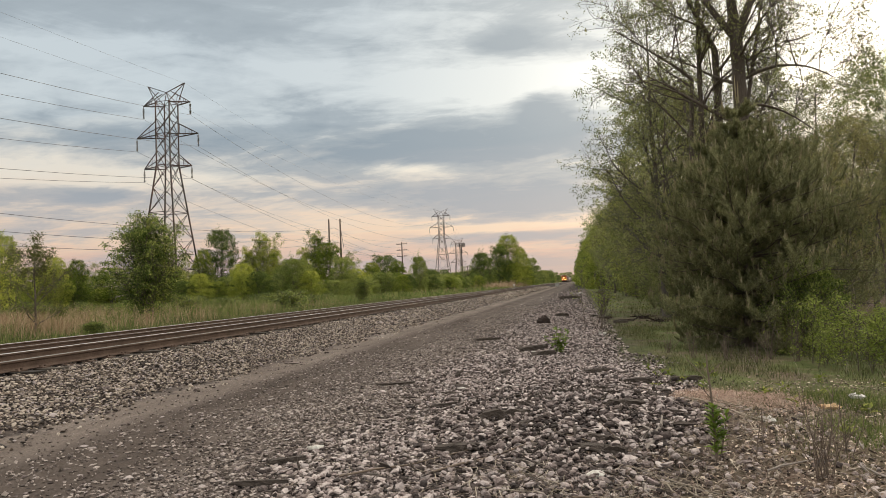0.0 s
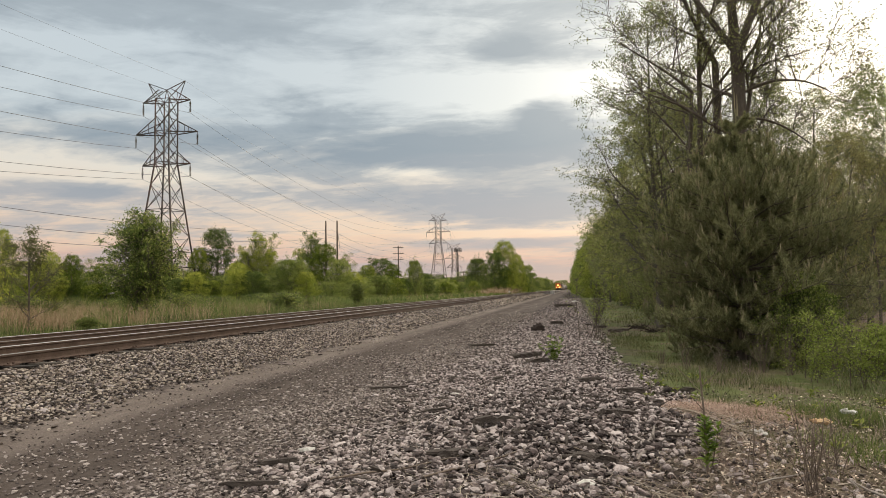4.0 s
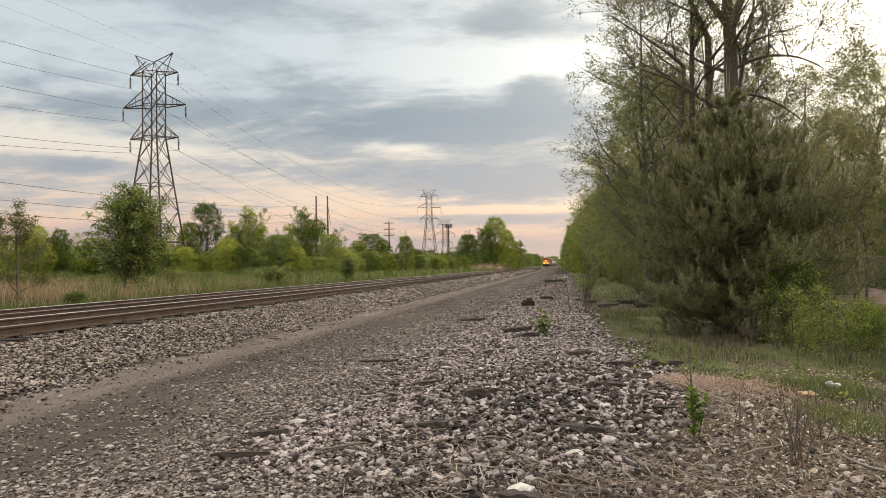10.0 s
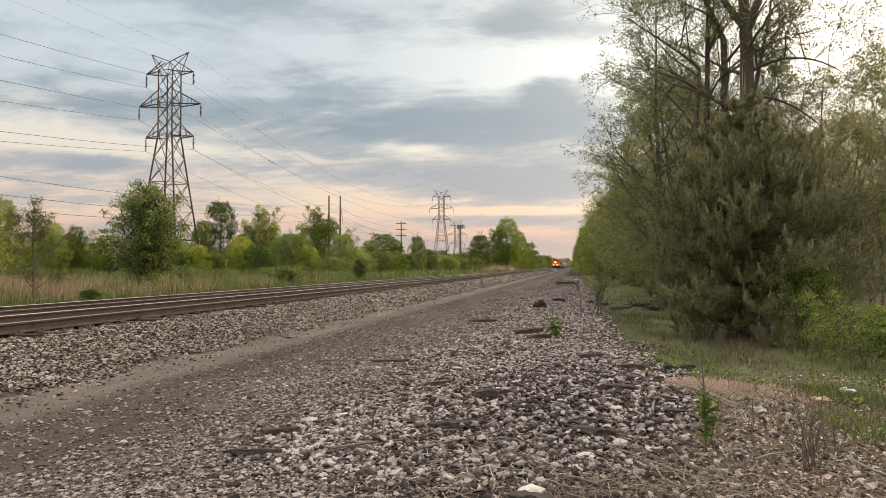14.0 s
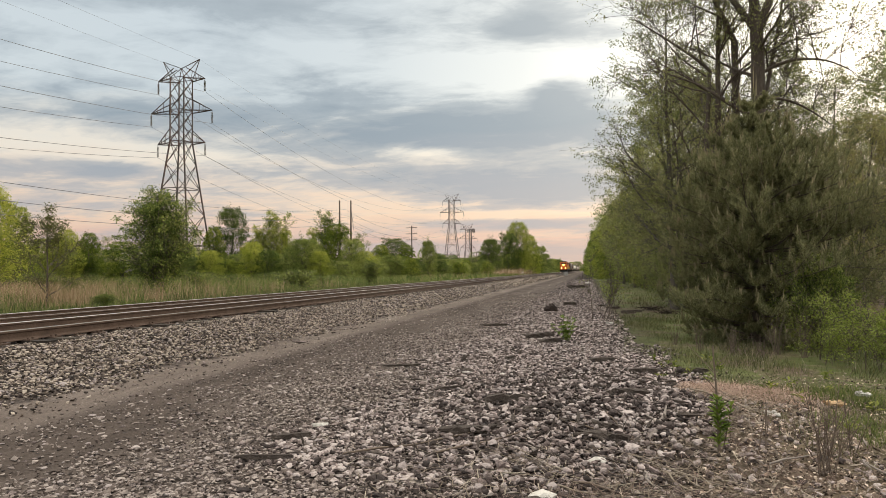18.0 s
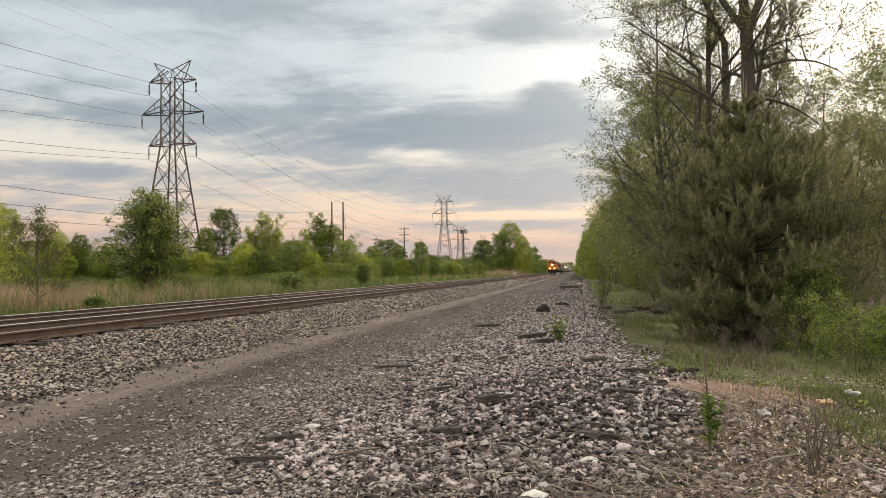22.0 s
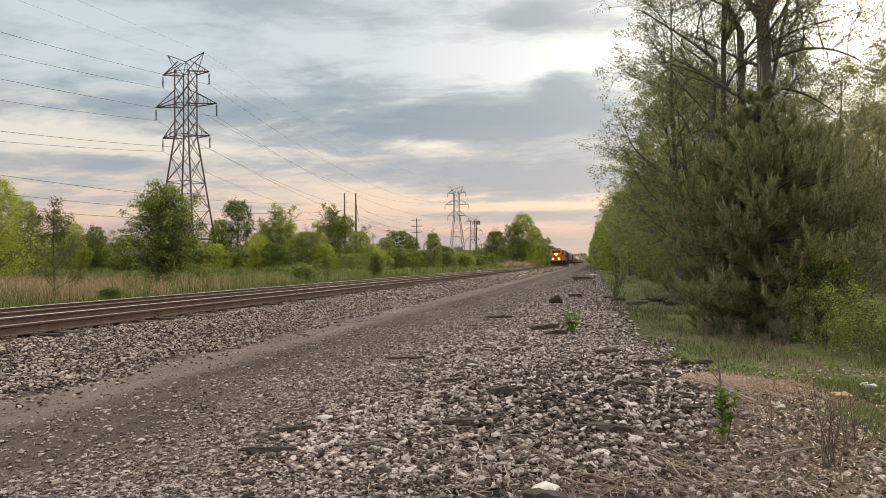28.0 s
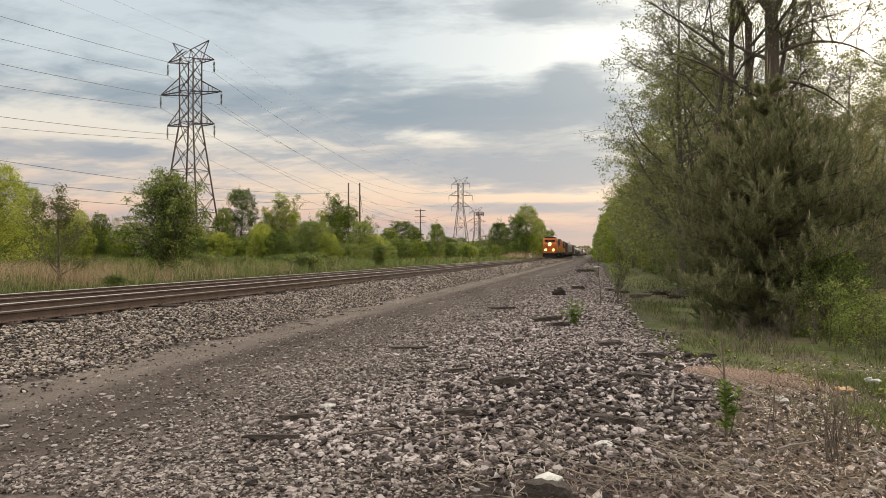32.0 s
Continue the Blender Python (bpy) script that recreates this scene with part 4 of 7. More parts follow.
def tree_meshes(seed, height, spread, trunk_r, leaf, leaf_size, per_twig, limbs=9, subs=6, twigs=5, clear=0.25, stems=1, up=0.55, bark="bark", bare=0.0, twig_r=0.008, lean=0.05, fill=None, stems_at=None, slim=0.035, gaps=0.45):
    """Trunk with limbs, and a crown of twigs and leaves. Returns two meshes."""
    r = np.random.default_rng(seed)
    tb, pts = Tubes(), []
    axes = []
    for b, d, ln, r0, r1, count, low, bow in stems_at or ():
        b = axes[b[0]][0][round(b[1] * 13)] if len(b) == 2 else b
        axes.append((wander(r, b, d, ln, 14, 0.012 if abs(d[0]) < 0.1 else 0.035, bow), np.linspace(r0, r1, 14), count, low))
    for s in range(0 if stems_at else stems):
        tilt = r.normal(0, lean if stems == 1 else 0.22, 2)
        h = height * (1 if s == 0 else r.uniform(0.7, 0.95))
        base = np.array([0, 0, -0.15]) if stems == 1 else np.array([*r.normal(0, 0.12, 2), -0.15])
        tr = trunk_r * (1 if stems == 1 else 0.7)
        trunk = wander(r, base, (*tilt, 1), h * 0.93, 14, 0.045 if lean > 0.02 else 0.02, 0.02)
        axes.append((trunk, tr * (1 - np.linspace(0, 1, 14) * 0.88), limbs, clear))
        axes[-1][1][0] *= 1.35
    for trunk, rad, count, low in axes:
        tb.add(trunk, rad, 9)
        for i in range(count):
            f = low + (0.97 - low) * ((i + r.uniform(0, 1)) / count)
            k = f * 13
            a0 = trunk[int(k)] + (trunk[min(13, int(k) + 1)] - trunk[int(k)]) * (k % 1)
            az = r.uniform(0, 6.283)
            hf = a0[2] / height
            ln = spread * (1.15 - 0.75 * np.clip((hf - clear) / (1 - clear), 0, 1) ** 1.3) * r.uniform(0.75, 1.15)
            limb = wander(r, a0, (math.cos(az), math.sin(az), up + 0.5 * hf), ln, 9, 0.13, 0.035)
            lr = min(np.interp(k, np.arange(14), rad) * 0.5, slim * ln)
            tb.add(limb, lr * (1 - 0.85 * np.linspace(0, 1, 9)), 6)
            for _ in range(subs):
                g = r.uniform(0.2, 1.0)
                q = limb[int(g * 8)]
                d = limb[min(8, int(g * 8) + 1)] - limb[max(0, int(g * 8) - 1)]
                d = d / (np.linalg.norm(d) + 1e-9) + r.normal(0, 0.6, 3)
                sl = ln * r.uniform(0.25, 0.5) * (1.2 - 0.4 * g)
                sub = wander(r, q, d, sl, 6, 0.16, 0.02)
                tb.add(sub, max(0.010, lr * 0.3) * (1 - 0.8 * np.linspace(0, 1, 6)), 4)
                for _ in range(twigs):
                    q2 = sub[r.integers(1, 6)]
                    tw = wander(r, q2, (sub[-1] - sub[0]) / sl + r.normal(0, 0.7, 3), sl * r.uniform(0.3, 0.8), 4, 0.25, 0.0)
                    tb.add(tw, twig_r * (1 - 0.6 * np.linspace(0, 1, 4)), 3)
                    if r.uniform() < bare:
                        continue
                    m = r.poisson(per_twig)
                    t = r.uniform(0.15, 1.0, m) * 3
                    i0 = np.minimum(t.astype(int), 2)
                    c = tw[i0] + (tw[i0 + 1] - tw[i0]) * (t - i0)[:, None]
                    pts.append(c + r.normal(0, leaf_size * 1.2, (m, 3)))
    if fill:
        n, k, cr, prof = fill
        f = np.interp(r.uniform(0, 1, n * 2), np.linspace(0, 1, 30), np.linspace(0.02, 1, 30))
        rad = spread * np.interp(f, np.linspace(0, 1, len(prof)), prof) * r.uniform(0, 1, n * 2) ** 0.42
        a = r.uniform(0, 6.283, n * 2)
        rad *= 1 + 0.09 * np.sin(3 * a + seed) * np.sin(11 * f + 2 * seed) + 0.08 * np.sin(5 * a + 3 * f + 2 * seed)
        c = np.stack([rad * np.cos(a), rad * np.sin(a), f * height], 1)
        q = np.array([noise.noise(Vector(p) * (2.2 / spread) + Vector((seed * 3.7, 0, 0))) for p in c])
        c = c[q > np.quantile(q, gaps)]
        m = r.poisson(k, len(c))
        cc = np.repeat(c, m, 0)
        v = r.normal(size=cc.shape)
        v *= r.uniform(0, 1, (len(v), 1)) ** 0.5 / np.linalg.norm(v, axis=1, keepdims=True)
        pts.append(cc + v * cr * r.uniform(1.0, 1.7, (len(v), 1)) * (1, 1, 0.72))
        for p in c[:: 2 if leaf_size < 0.12 else 3]:
            foot = np.array([p[0] * 0.45, p[1] * 0.45, p[2] - 0.28 * math.hypot(p[0], p[1])])
            mid = (p + foot) / 2 + r.normal(0, 0.06, 3) * spread
            tb.add([foot, mid, p, p + (p - mid) * 0.35], np.array([1.2, 0.9, 0.55, 0.25]) * max(twig_r, 0.0035), 3)
    wood = tb.mesh("trunk", M[bark])
    crown = leaf_mesh("crown", np.concatenate(pts), leaf_size, M[leaf], r)
    return wood, crown


KINDS = {}


def kind(name, **kw):
    KINDS[name] = (kw["height"], tree_meshes(**kw))


# several stems rising together: base (or the number of the stem it springs from, and how far up), direction, length, radii, limbs, first limb, bow
BIG_STEMS = [
    ((0, 0, -0.1), (-0.05, 0, 1), 8.8, 0.26, 0.185, 4, 0.5, 0.02),
    ((0, 1.0), (-0.55, 0.2, 1), 5.5, 0.11, 0.03, 8, 0.2, 0.03),
    ((0, 0.99), (-0.04, 0.1, 1), 6.5, 0.165, 0.03, 14, 0.15, 0.02),
    ((0, 1.0), (0.40, -0.1, 1), 6.0, 0.135, 0.03, 13, 0.15, 0.03),
    ((0, 0.88), (0.9, -0.2, 0.75), 2.7, 0.06, 0.015, 6, 0.3, -0.13),
    ((0, 0.66), (0.36, 0.3, 1), 5.5, 0.075, 0.02, 12, 0.25, 0.0),
    ((0, 0.76), (0.9, 0.0, 0.05), 2.2, 0.05, 0.015, 4, 0.3, -0.09),
    ((-0.58, 0.4, -0.1), (0.0, 0, 1), 8.8, 0.14, 0.105, 4, 0.6, 0.03),
    ((7, 1.0), (-0.42, 0, 1), 4.5, 0.095, 0.02, 8, 0.1, 0.02),
    ((-1.2, 1.0, -0.1), (0.0, 0, 1), 13.0, 0.14, 0.04, 11, 0.45, 0.03),
    ((-1.72, 0.6, -0.1), (0.03, 0, 1), 8.0, 0.10, 0.06, 7, 0.5, 0.02),
    ((10, 1.0), (-0.65, 0, 0.75), 3.0, 0.055, 0.015, 7, 0.1, 0.0),
]
kind("big_sparse", seed=3, height=15.0, spread=2.7, trunk_r=0.25, leaf="leaf_spring", leaf_size=0.07, per_twig=7, subs=9, twigs=9, clear=0.38, up=0.5, bare=0.45, twig_r=0.0065, stems_at=BIG_STEMS, slim=0.022)
kind("mid_sparse", seed=4, height=12.0, spread=3.2, trunk_r=0.14, leaf="leaf_spring", leaf_size=0.07, per_twig=9, limbs=18, subs=10, twigs=8, clear=0.15, up=0.6, bare=0.3, lean=0.02, bark="bark_pale", twig_r=0.0055, fill=(380, 28, 0.17, (0.2, 0.75, 1.0, 0.95, 0.7, 0.2)), slim=0.022)
kind("young_leafy", seed=5, height=10.0, spread=2.9, trunk_r=0.12, leaf="leaf_spring", leaf_size=0.075, per_twig=9, limbs=16, subs=9, twigs=7, clear=0.2, up=0.5, bare=0.25, bark="bark_pale", twig_r=0.0055, fill=(560, 27, 0.17, (0.1, 0.45, 1.0, 0.95, 0.7, 0.2)), slim=0.022)
kind("edge_tree", seed=6, height=11.0, spread=3.2, trunk_r=0.14, leaf="leaf_mid", leaf_size=0.09, per_twig=8, limbs=16, subs=9, twigs=7, clear=0.16, up=0.45, fill=(640, 26, 0.26, (0.15, 0.55, 1.0, 0.95, 0.75, 0.25)), slim=0.025)
kind("field_bush", seed=7, height=7.0, spread=2.1, trunk_r=0.085, leaf="leaf_bush", leaf_size=0.12, per_twig=8, limbs=10, subs=6, twigs=5, clear=0.1, stems=9, up=1.5, fill=(520, 20, 0.2, (0.08, 0.6, 1.25, 1.15, 0.86, 0.42)), slim=0.022, gaps=0.42, twig_r=0.012)
kind("low_bush", seed=8, height=4.0, spread=2.2, trunk_r=0.05, leaf="leaf_deep", leaf_size=0.12, per_twig=6, limbs=9, subs=6, twigs=5, clear=0.03, stems=6, up=0.5, fill=(360, 20, 0.22, (0.9, 1.05, 1.0, 0.85, 0.4)))
kind("yard_bush", seed=18, height=1.5, spread=0.75, trunk_r=0.014, leaf="leaf_yellow", leaf_size=0.06, per_twig=6, limbs=8, subs=5, twigs=6, clear=0.03, stems=11, up=1.1, twig_r=0.003, fill=(60, 8, 0.12, (0.9, 1.1, 1.0, 0.8, 0.4)))
kind("verge_sapling", seed=19, height=2.2, spread=0.6, trunk_r=0.02, leaf="leaf_yellow", leaf_size=0.055, per_twig=5, limbs=9, subs=4, twigs=4, clear=0.15, stems=3, up=1.1, twig_r=0.003)
kind("thin_sapling", seed=9, height=4.2, spread=1.75, trunk_r=0.06, leaf="leaf_olive", leaf_size=0.075, per_twig=9, limbs=15, subs=7, twigs=6, clear=0.13, up=0.75, twig_r=0.006)
kind("edge_sapling", seed=23, height=2.2, spread=0.5, trunk_r=0.02, leaf="leaf_yellow", leaf_size=0.055, per_twig=4, limbs=8, subs=3, twigs=4, clear=0.3, stems=4, up=1.4, bare=0.6, twig_r=0.003)
kind("far_round", seed=10, height=12.0, spread=4.4, trunk_r=0.2, leaf="leaf_deep", leaf_size=0.2, per_twig=4, limbs=14, subs=6, twigs=5, clear=0.04, up=0.45, fill=(420, 44, 0.5, (0.9, 1.05, 1.05, 1.0, 0.85, 0.45)), gaps=0.22)
kind("far_bright", seed=11, height=12.0, spread=4.4, trunk_r=0.2, leaf="leaf_bright", leaf_size=0.19, per_twig=4, limbs=14, subs=6, twigs=5, clear=0.03, up=0.5, fill=(420, 44, 0.48, (1.0, 1.1, 1.0, 0.9, 0.75, 0.35)), gaps=0.22)
kind("far_pale", seed=12, height=12.0, spread=3.8, trunk_r=0.18, leaf="leaf_spring", leaf_size=0.13, per_twig=7, limbs=16, subs=7, twigs=6, clear=0.06, up=0.8, fill=(240, 26, 0.4, (1.0, 1.0, 0.95, 0.85, 0.7, 0.4)))
kind("far_upright", seed=27, height=12.0, spread=2.9, trunk_r=0.13, leaf="leaf_bright", leaf_size=0.15, per_twig=9, limbs=14, subs=6, twigs=5, clear=0.12, stems=4, up=1.6, bark="bark_pale", twig_r=0.012, fill=(200, 34, 0.34, (0.8, 1.0, 0.95, 0.8, 0.55, 0.2)))
kind("far_dark", seed=29, height=8.0, spread=4.2, trunk_r=0.16, leaf="leaf_deep", leaf_size=0.17, per_twig=4, limbs=12, subs=6, twigs=5, clear=0.05, stems=3, up=0.5, fill=(460, 46, 0.42, (0.85, 1.05, 1.05, 1.0, 0.8, 0.45)), gaps=0.22)
kind("field_weed", seed=33, height=1.2, spread=0.95, trunk_r=0.01, leaf="leaf_bush", leaf_size=0.06, per_twig=6, limbs=6, subs=4, twigs=4, clear=0.05, stems=7, up=1.3, twig_r=0.004, fill=(60, 12, 0.16, (0.7, 1.0, 0.9, 0.6, 0.2)))
kind("young_golden", seed=31, height=10.0, spread=3.0, trunk_r=0.11, leaf="leaf_gold", leaf_size=0.085, per_twig=8, limbs=15, subs=8, twigs=7, clear=0.2, up=0.5, bare=0.25, twig_r=0.0055, fill=(260, 22, 0.24, (0.2, 0.6, 1.0, 0.95, 0.7, 0.25)), slim=0.022)
kind("bare_sapling", seed=13, height=6.0, spread=1.2, trunk_r=0.05, leaf="leaf_olive", leaf_size=0.06, per_twig=2, limbs=9, subs=4, twigs=3, clear=0.25, up=1.3, bark="bark_pale")


def plant(kind_name, x, y, height, label, name="tree", category="tree", group="", wide=1.0, rz=None, seed=[0]):
    seed[0] += 1
    r = np.random.default_rng(1000 + seed[0])
    h0, (wood, crown) = KINDS[kind_name]
    ob = thing(name, label, category, group)
    s = height / h0
    ob.matrix_basis = Matrix.LocRotScale((x, y, float(ground_z(x, y))), Euler((0, 0, r.uniform(0, 6.28) if rz is None else radians(rz))), (s * wide, s * wide, s))
    piece("trunk", wood, ob)
    piece("crown", crown, ob)
    return ob


def build_right_wood():
    g = "trees along the right of way"
    plant("big_sparse", 5.2, 22.0, 15.0, "large half-leafed tree with a thick forked trunk", group=g, rz=0)
    plant("mid_sparse", 3.2, 27.0, 12.5, "slender tree with sparse new leaves", group=g)
    plant("mid_sparse", 5.9, 28.0, 11.5, "slender tree with sparse new leaves", group=g)
    plant("mid_sparse", 7.7, 27.5, 9.0, "slender tree with sparse new leaves", group=g, wide=0.9)
    plant("young_leafy", 3.5, 30.5, 9.8, "young leafy tree at the wood's edge", group=g, wide=1.2)
    plant("mid_sparse", 6.7, 24.5, 8.8, "slender tree with sparse new leaves", group=g, wide=0.8)
    plant("young_leafy", 3.7, 27.5, 8.8, "young leafy tree at the wood's edge", group=g, wide=1.1)
    plant("young_leafy", 5.0, 33.0, 9.5, "young leafy tree at the wood's edge", group=g, wide=0.85)
    plant("mid_sparse", 4.8, 37.0, 12.5, "slender tree with sparse new leaves", group=g, wide=0.8)
    plant("edge_tree", 5.2, 30.0, 6.5, "dense green tree at the wood's edge", group=g, wide=0.9)
    for x, y, h, w in ((6.5, 20.0, 5.0, 0.9), (7.6, 21.2, 6.1, 0.85), (9.0, 22.6, 5.6, 0.8)):
        plant("young_golden", x, y, h, "backlit yellow-green young tree beside the pine", group=g, wide=w)
    for x, y, h, k in ((8.8, 27, 8.8, "mid_sparse"), (9.6, 25, 8.2, "young_leafy"), (11, 31, 8, "young_leafy"), (15, 30, 4.5, "mid_sparse"), (8.5, 34, 7, "young_leafy"),
                       (18, 33, 9, "mid_sparse"), (21, 38, 10, "young_leafy"), (26, 40, 10, "mid_sparse"), (15.5, 25, 4.0, "mid_sparse"), (12.8, 25.5, 3.4, "mid_sparse"), (10.6, 27.5, 9.8, "young_leafy"), (14.6, 28.5, 4.0, "young_leafy"), (18.5, 28, 5.0, "young_leafy"),
                       (17, 40, 4.5, "young_leafy"), (24, 48, 5, "young_leafy"), (31, 46, 10, "young_leafy"), (38, 52, 11, "young_leafy"), (12, 44, 8, "young_leafy")):
        plant(k, x, y, h, "backlit leafy tree behind the dark pine", group=g)
    r = np.random.default_rng(77)
    y = 41.0
    while y < 420:
        k = ("young_leafy", "edge_tree", "mid_sparse")[r.integers(0, 3)] if y < 110 else ("far_round", "far_bright")[r.integers(0, 2)]
        plant(k, (4.9 if y < 120 else 4.1) + r.normal(0, 0.6), y, r.uniform(7, 13), "leafy tree in the row beside the line", group=g)
        plant("far_bright" if y > 80 else "young_leafy", 9.5 + r.normal(0, 1.5), y + r.uniform(1, 4), r.uniform(9, 13) * (0.65 if y < 75 else 1.0), "leafy tree in the row beside the line", group=g)
        y += 5.0 if y < 120 else 11
    for x, y, h, w in ((5.4, 33, 2.8, 0.6), (5.8, 41, 3.4, 0.7), (5.8, 52, 3.6, 0.7), (5.8, 60, 4, 0.7), (6.0, 75, 4, 0.8), (5.6, 36, 3.0, 0.6), (5.8, 31, 3.6, 0.8), (6.6, 46, 4, 0.8), (6.6, 66, 4, 0.8), (6.0, 90, 4.5, 0.8), (6.0, 108, 5, 0.8), (5.6, 26, 3.2, 0.8), (6.8, 27, 2.2, 0.8), (8.5, 31, 4.5, 1.0), (11.5, 32, 4.5, 1.0), (14.5, 33, 5, 1.0), (18, 35, 5, 1.0), (22, 36, 5, 1.0), (10, 37, 5, 1.0), (26, 38, 5, 1)):
        plant("low_bush", x, y, h, "leafy undergrowth at the foot of the trees", "bush", "bush", "undergrowth", wide=w)
    for x, y, h in ((9.2, 21.4, 5.4), (9.55, 21.8, 6.3), (9.9, 21.5, 5.2), (10.3, 22.4, 5.8)):
        plant("bare_sapling", x, y, h, "thin almost bare sapling", "sapling", "sapling", "saplings")
    plant("edge_sapling", 0.42, 20.6, 2.35, "thin nearly bare sapling with a few yellow-green leaves", "sapling", "sapling", "saplings")
    for x, y, h in ((4.0, 12.4, 1.25), (4.3, 11.4, 1.1), (3.7, 11.9, 0.7), (5.3, 10.9, 1.2), (4.9, 8.9, 0.9)):
        plant("verge_sapling", x, y, h, "thin leafy sapling among the bushes", "sapling", "sapling", "saplings", wide=1.3)
    plant("edge_sapling", 0.72, 21.0, 1.5, "small leafy sapling at the gravel's edge", "sapling", "sapling", "saplings")
    plant("low_bush", 4.25, 14.0, 1.75, "dark green broad-leaved shrub against the pine", "bush", "bush", "bushes by the pine", wide=0.75)
    for x, y, h, w in ((5.5, 11.6, 0.95, 1.4), (6.1, 12.1, 1.2, 1.4), (5.7, 10.0, 0.75, 1.5), (5.1, 13.0, 0.8, 0.9), (7.1, 10.8, 1.45, 1.3), (7.9, 13, 1.5, 1.4), (6.2, 9.2, 0.9, 1.6), (6.7, 12.8, 1.1, 1.3), (5.1, 10.6, 0.55, 1.2)):
        plant("yard_bush", x, y, h, "leafy green bush beside the pine", "bush", "bush", "bushes by the pine", wide=w)


build_right_wood()


def build_left_field():
    g = "trees of the far field"
    plant("field_bush", -28.1, 40.3, 7.0, "tall upright green bush with many stems", "bush", "bush", g, wide=1.1)
    plant("thin_sapling", -23.0, 25.5, 4.3, "thin sapling with a visible stem", "sapling", "sapling", g)
    plant("far_bright", -48.3, 47.0, 8.8, "leafy pale green tree in the field", group=g, wide=0.9)
    for x, y, h, k, w in ((-65.7, 62, 10.1, "far_bright", 0.75), (-63.4, 66, 9.1, "far_bright", 0.58), (-69.2, 80, 7.5, "far_bright", 0.83), (-68.9, 84, 7.2, "far_bright", 0.72), (-70.5, 90, 7.1, "far_pale", 0.91),
                          (-70.9, 78, 6.2, "far_bright", 1.31), (-63.5, 84, 5.9, "far_bright", 1.45), (-58.3, 60, 4.6, "far_bright", 1.38), (-59.0, 92, 5.9, "far_bright", 1.18), (-78.9, 128, 10.3, "far_pale", 0.79),
                          (-89.4, 135, 9.6, "far_round", 0.77), (-59.3, 106, 12.4, "far_round", 0.72), (-60.1, 102, 9.0, "far_bright", 0.67), (-54.6, 112, 12.7, "far_upright", 0.98), (-56.5, 110, 10.0, "far_upright", 0.98),
                          (-53.8, 116, 9.7, "far_upright", 0.97), (-52.4, 88, 4.6, "far_bright", 1.2), (-47.6, 91, 4.9, "far_bright", 1.15), (-51.2, 98, 6.2, "far_bright", 1.17), (-45.4, 92, 4.6, "far_round", 1.27), (-40.8, 94, 6.2, "far_dark", 1.07),
                          (-45.9, 116, 12.6, "far_upright", 0.74), (-42.3, 112, 9.8, "far_bright", 0.93), (-49.7, 118, 9.9, "far_upright", 0.87), (-37.5, 92, 4.4, "far_bright", 1.19), (-36.8, 104, 6.7, "far_round", 0.95),
                          (-57.6, 170, 11.5, "far_pale", 0.89), (-37.4, 112, 4.9, "far_bright", 1.39), (-43.3, 150, 8.9, "far_round", 1.19), (-43.8, 142, 7.1, "far_bright", 1.04), (-39.3, 146, 7.3, "far_bright", 1.02),
                          (-32.5, 138, 7.6, "far_dark", 0.50), (-32.8, 150, 5.3, "far_round", 1.44), (-31.3, 120, 3.8, "far_bright", 1.3), (-23.4, 72, 2.7, "field_bush", 1.3), (-35.6, 96, 3.0, "far_round", 1.83),
                          (-36.6, 190, 5.0, "far_round", 1.3), (-33.9, 205, 7.2, "far_pale", 1.05), (-36.0, 200, 4.6, "far_bright", 1.3), (-29.0, 208, 10.9, "far_dark", 0.67), (-23.0, 232, 17.7, "far_bright", 0.89),
                          (-25.6, 226, 13.6, "far_round", 0.83), (-19.5, 240, 13.4, "far_bright", 0.73), (-18.6, 282, 11.2, "far_round", 0.85), (-19.2, 262, 7.5, "far_bright", 1.15), (-35.7, 170, 4.0, "far_dark", 1.4),
                          (-36.4, 130, 3.6, "far_dark", 1.3), (-30.0, 200, 4.5, "far_dark", 1.3), (-30.5, 243, 4.6, "far_bright", 2.0), (-24.6, 270, 6.0, "far_bright", 1.5), (-76.6, 70, 9.5, "far_round", 1.00),
                          (-86.6, 75, 9.5, "far_bright", 1.08), (-83.9, 82, 8.3, "far_round", 1.06)):
        plant(k, x, y, h, "green tree or tall shrub beyond the tracks", group=g, wide=w)
    r = np.random.default_rng(91)
    for i in range(90):
        y = r.uniform(330, 700)
        x = -r.uniform(24, 110) if i % 3 else r.uniform(6, 60)
        plant("far_round", x, y, r.uniform(8, 12), "distant hazy green tree", group="distant trees", wide=1.3)
    for i in range(16):
        plant("far_round", -62 + 6.0 * i + r.normal(0, 1.5), 930 + r.uniform(-25, 60), r.uniform(9, 14), "distant hazy green tree", group="distant trees", wide=1.4)
    for i in range(60):
        a = r.uniform(-1.25, -0.35)
        d = r.uniform(170, 300)
        plant(("far_round", "far_bright")[i % 2], d * math.sin(a), d * math.cos(a), r.uniform(7, 10), "distant hazy green tree", group="distant trees", wide=1.6)
    for k in range(46):
        f = k / 45
        x, y = np.interp(f, [0, 0.4, 0.62, 1], [-92, -52, -38, -29]) + r.normal(0, 1.0), np.interp(f, [0, 0.4, 0.62, 1], [78, 92, 112, 185]) + r.normal(0, 2.0)
        plant(("far_bright", "far_dark", "far_round")[k % 3], x, y, r.uniform(3.0, 4.6), "low green thicket beyond the tracks", "bush", "bush", "thicket beyond the tracks", wide=r.uniform(1.2, 1.9))
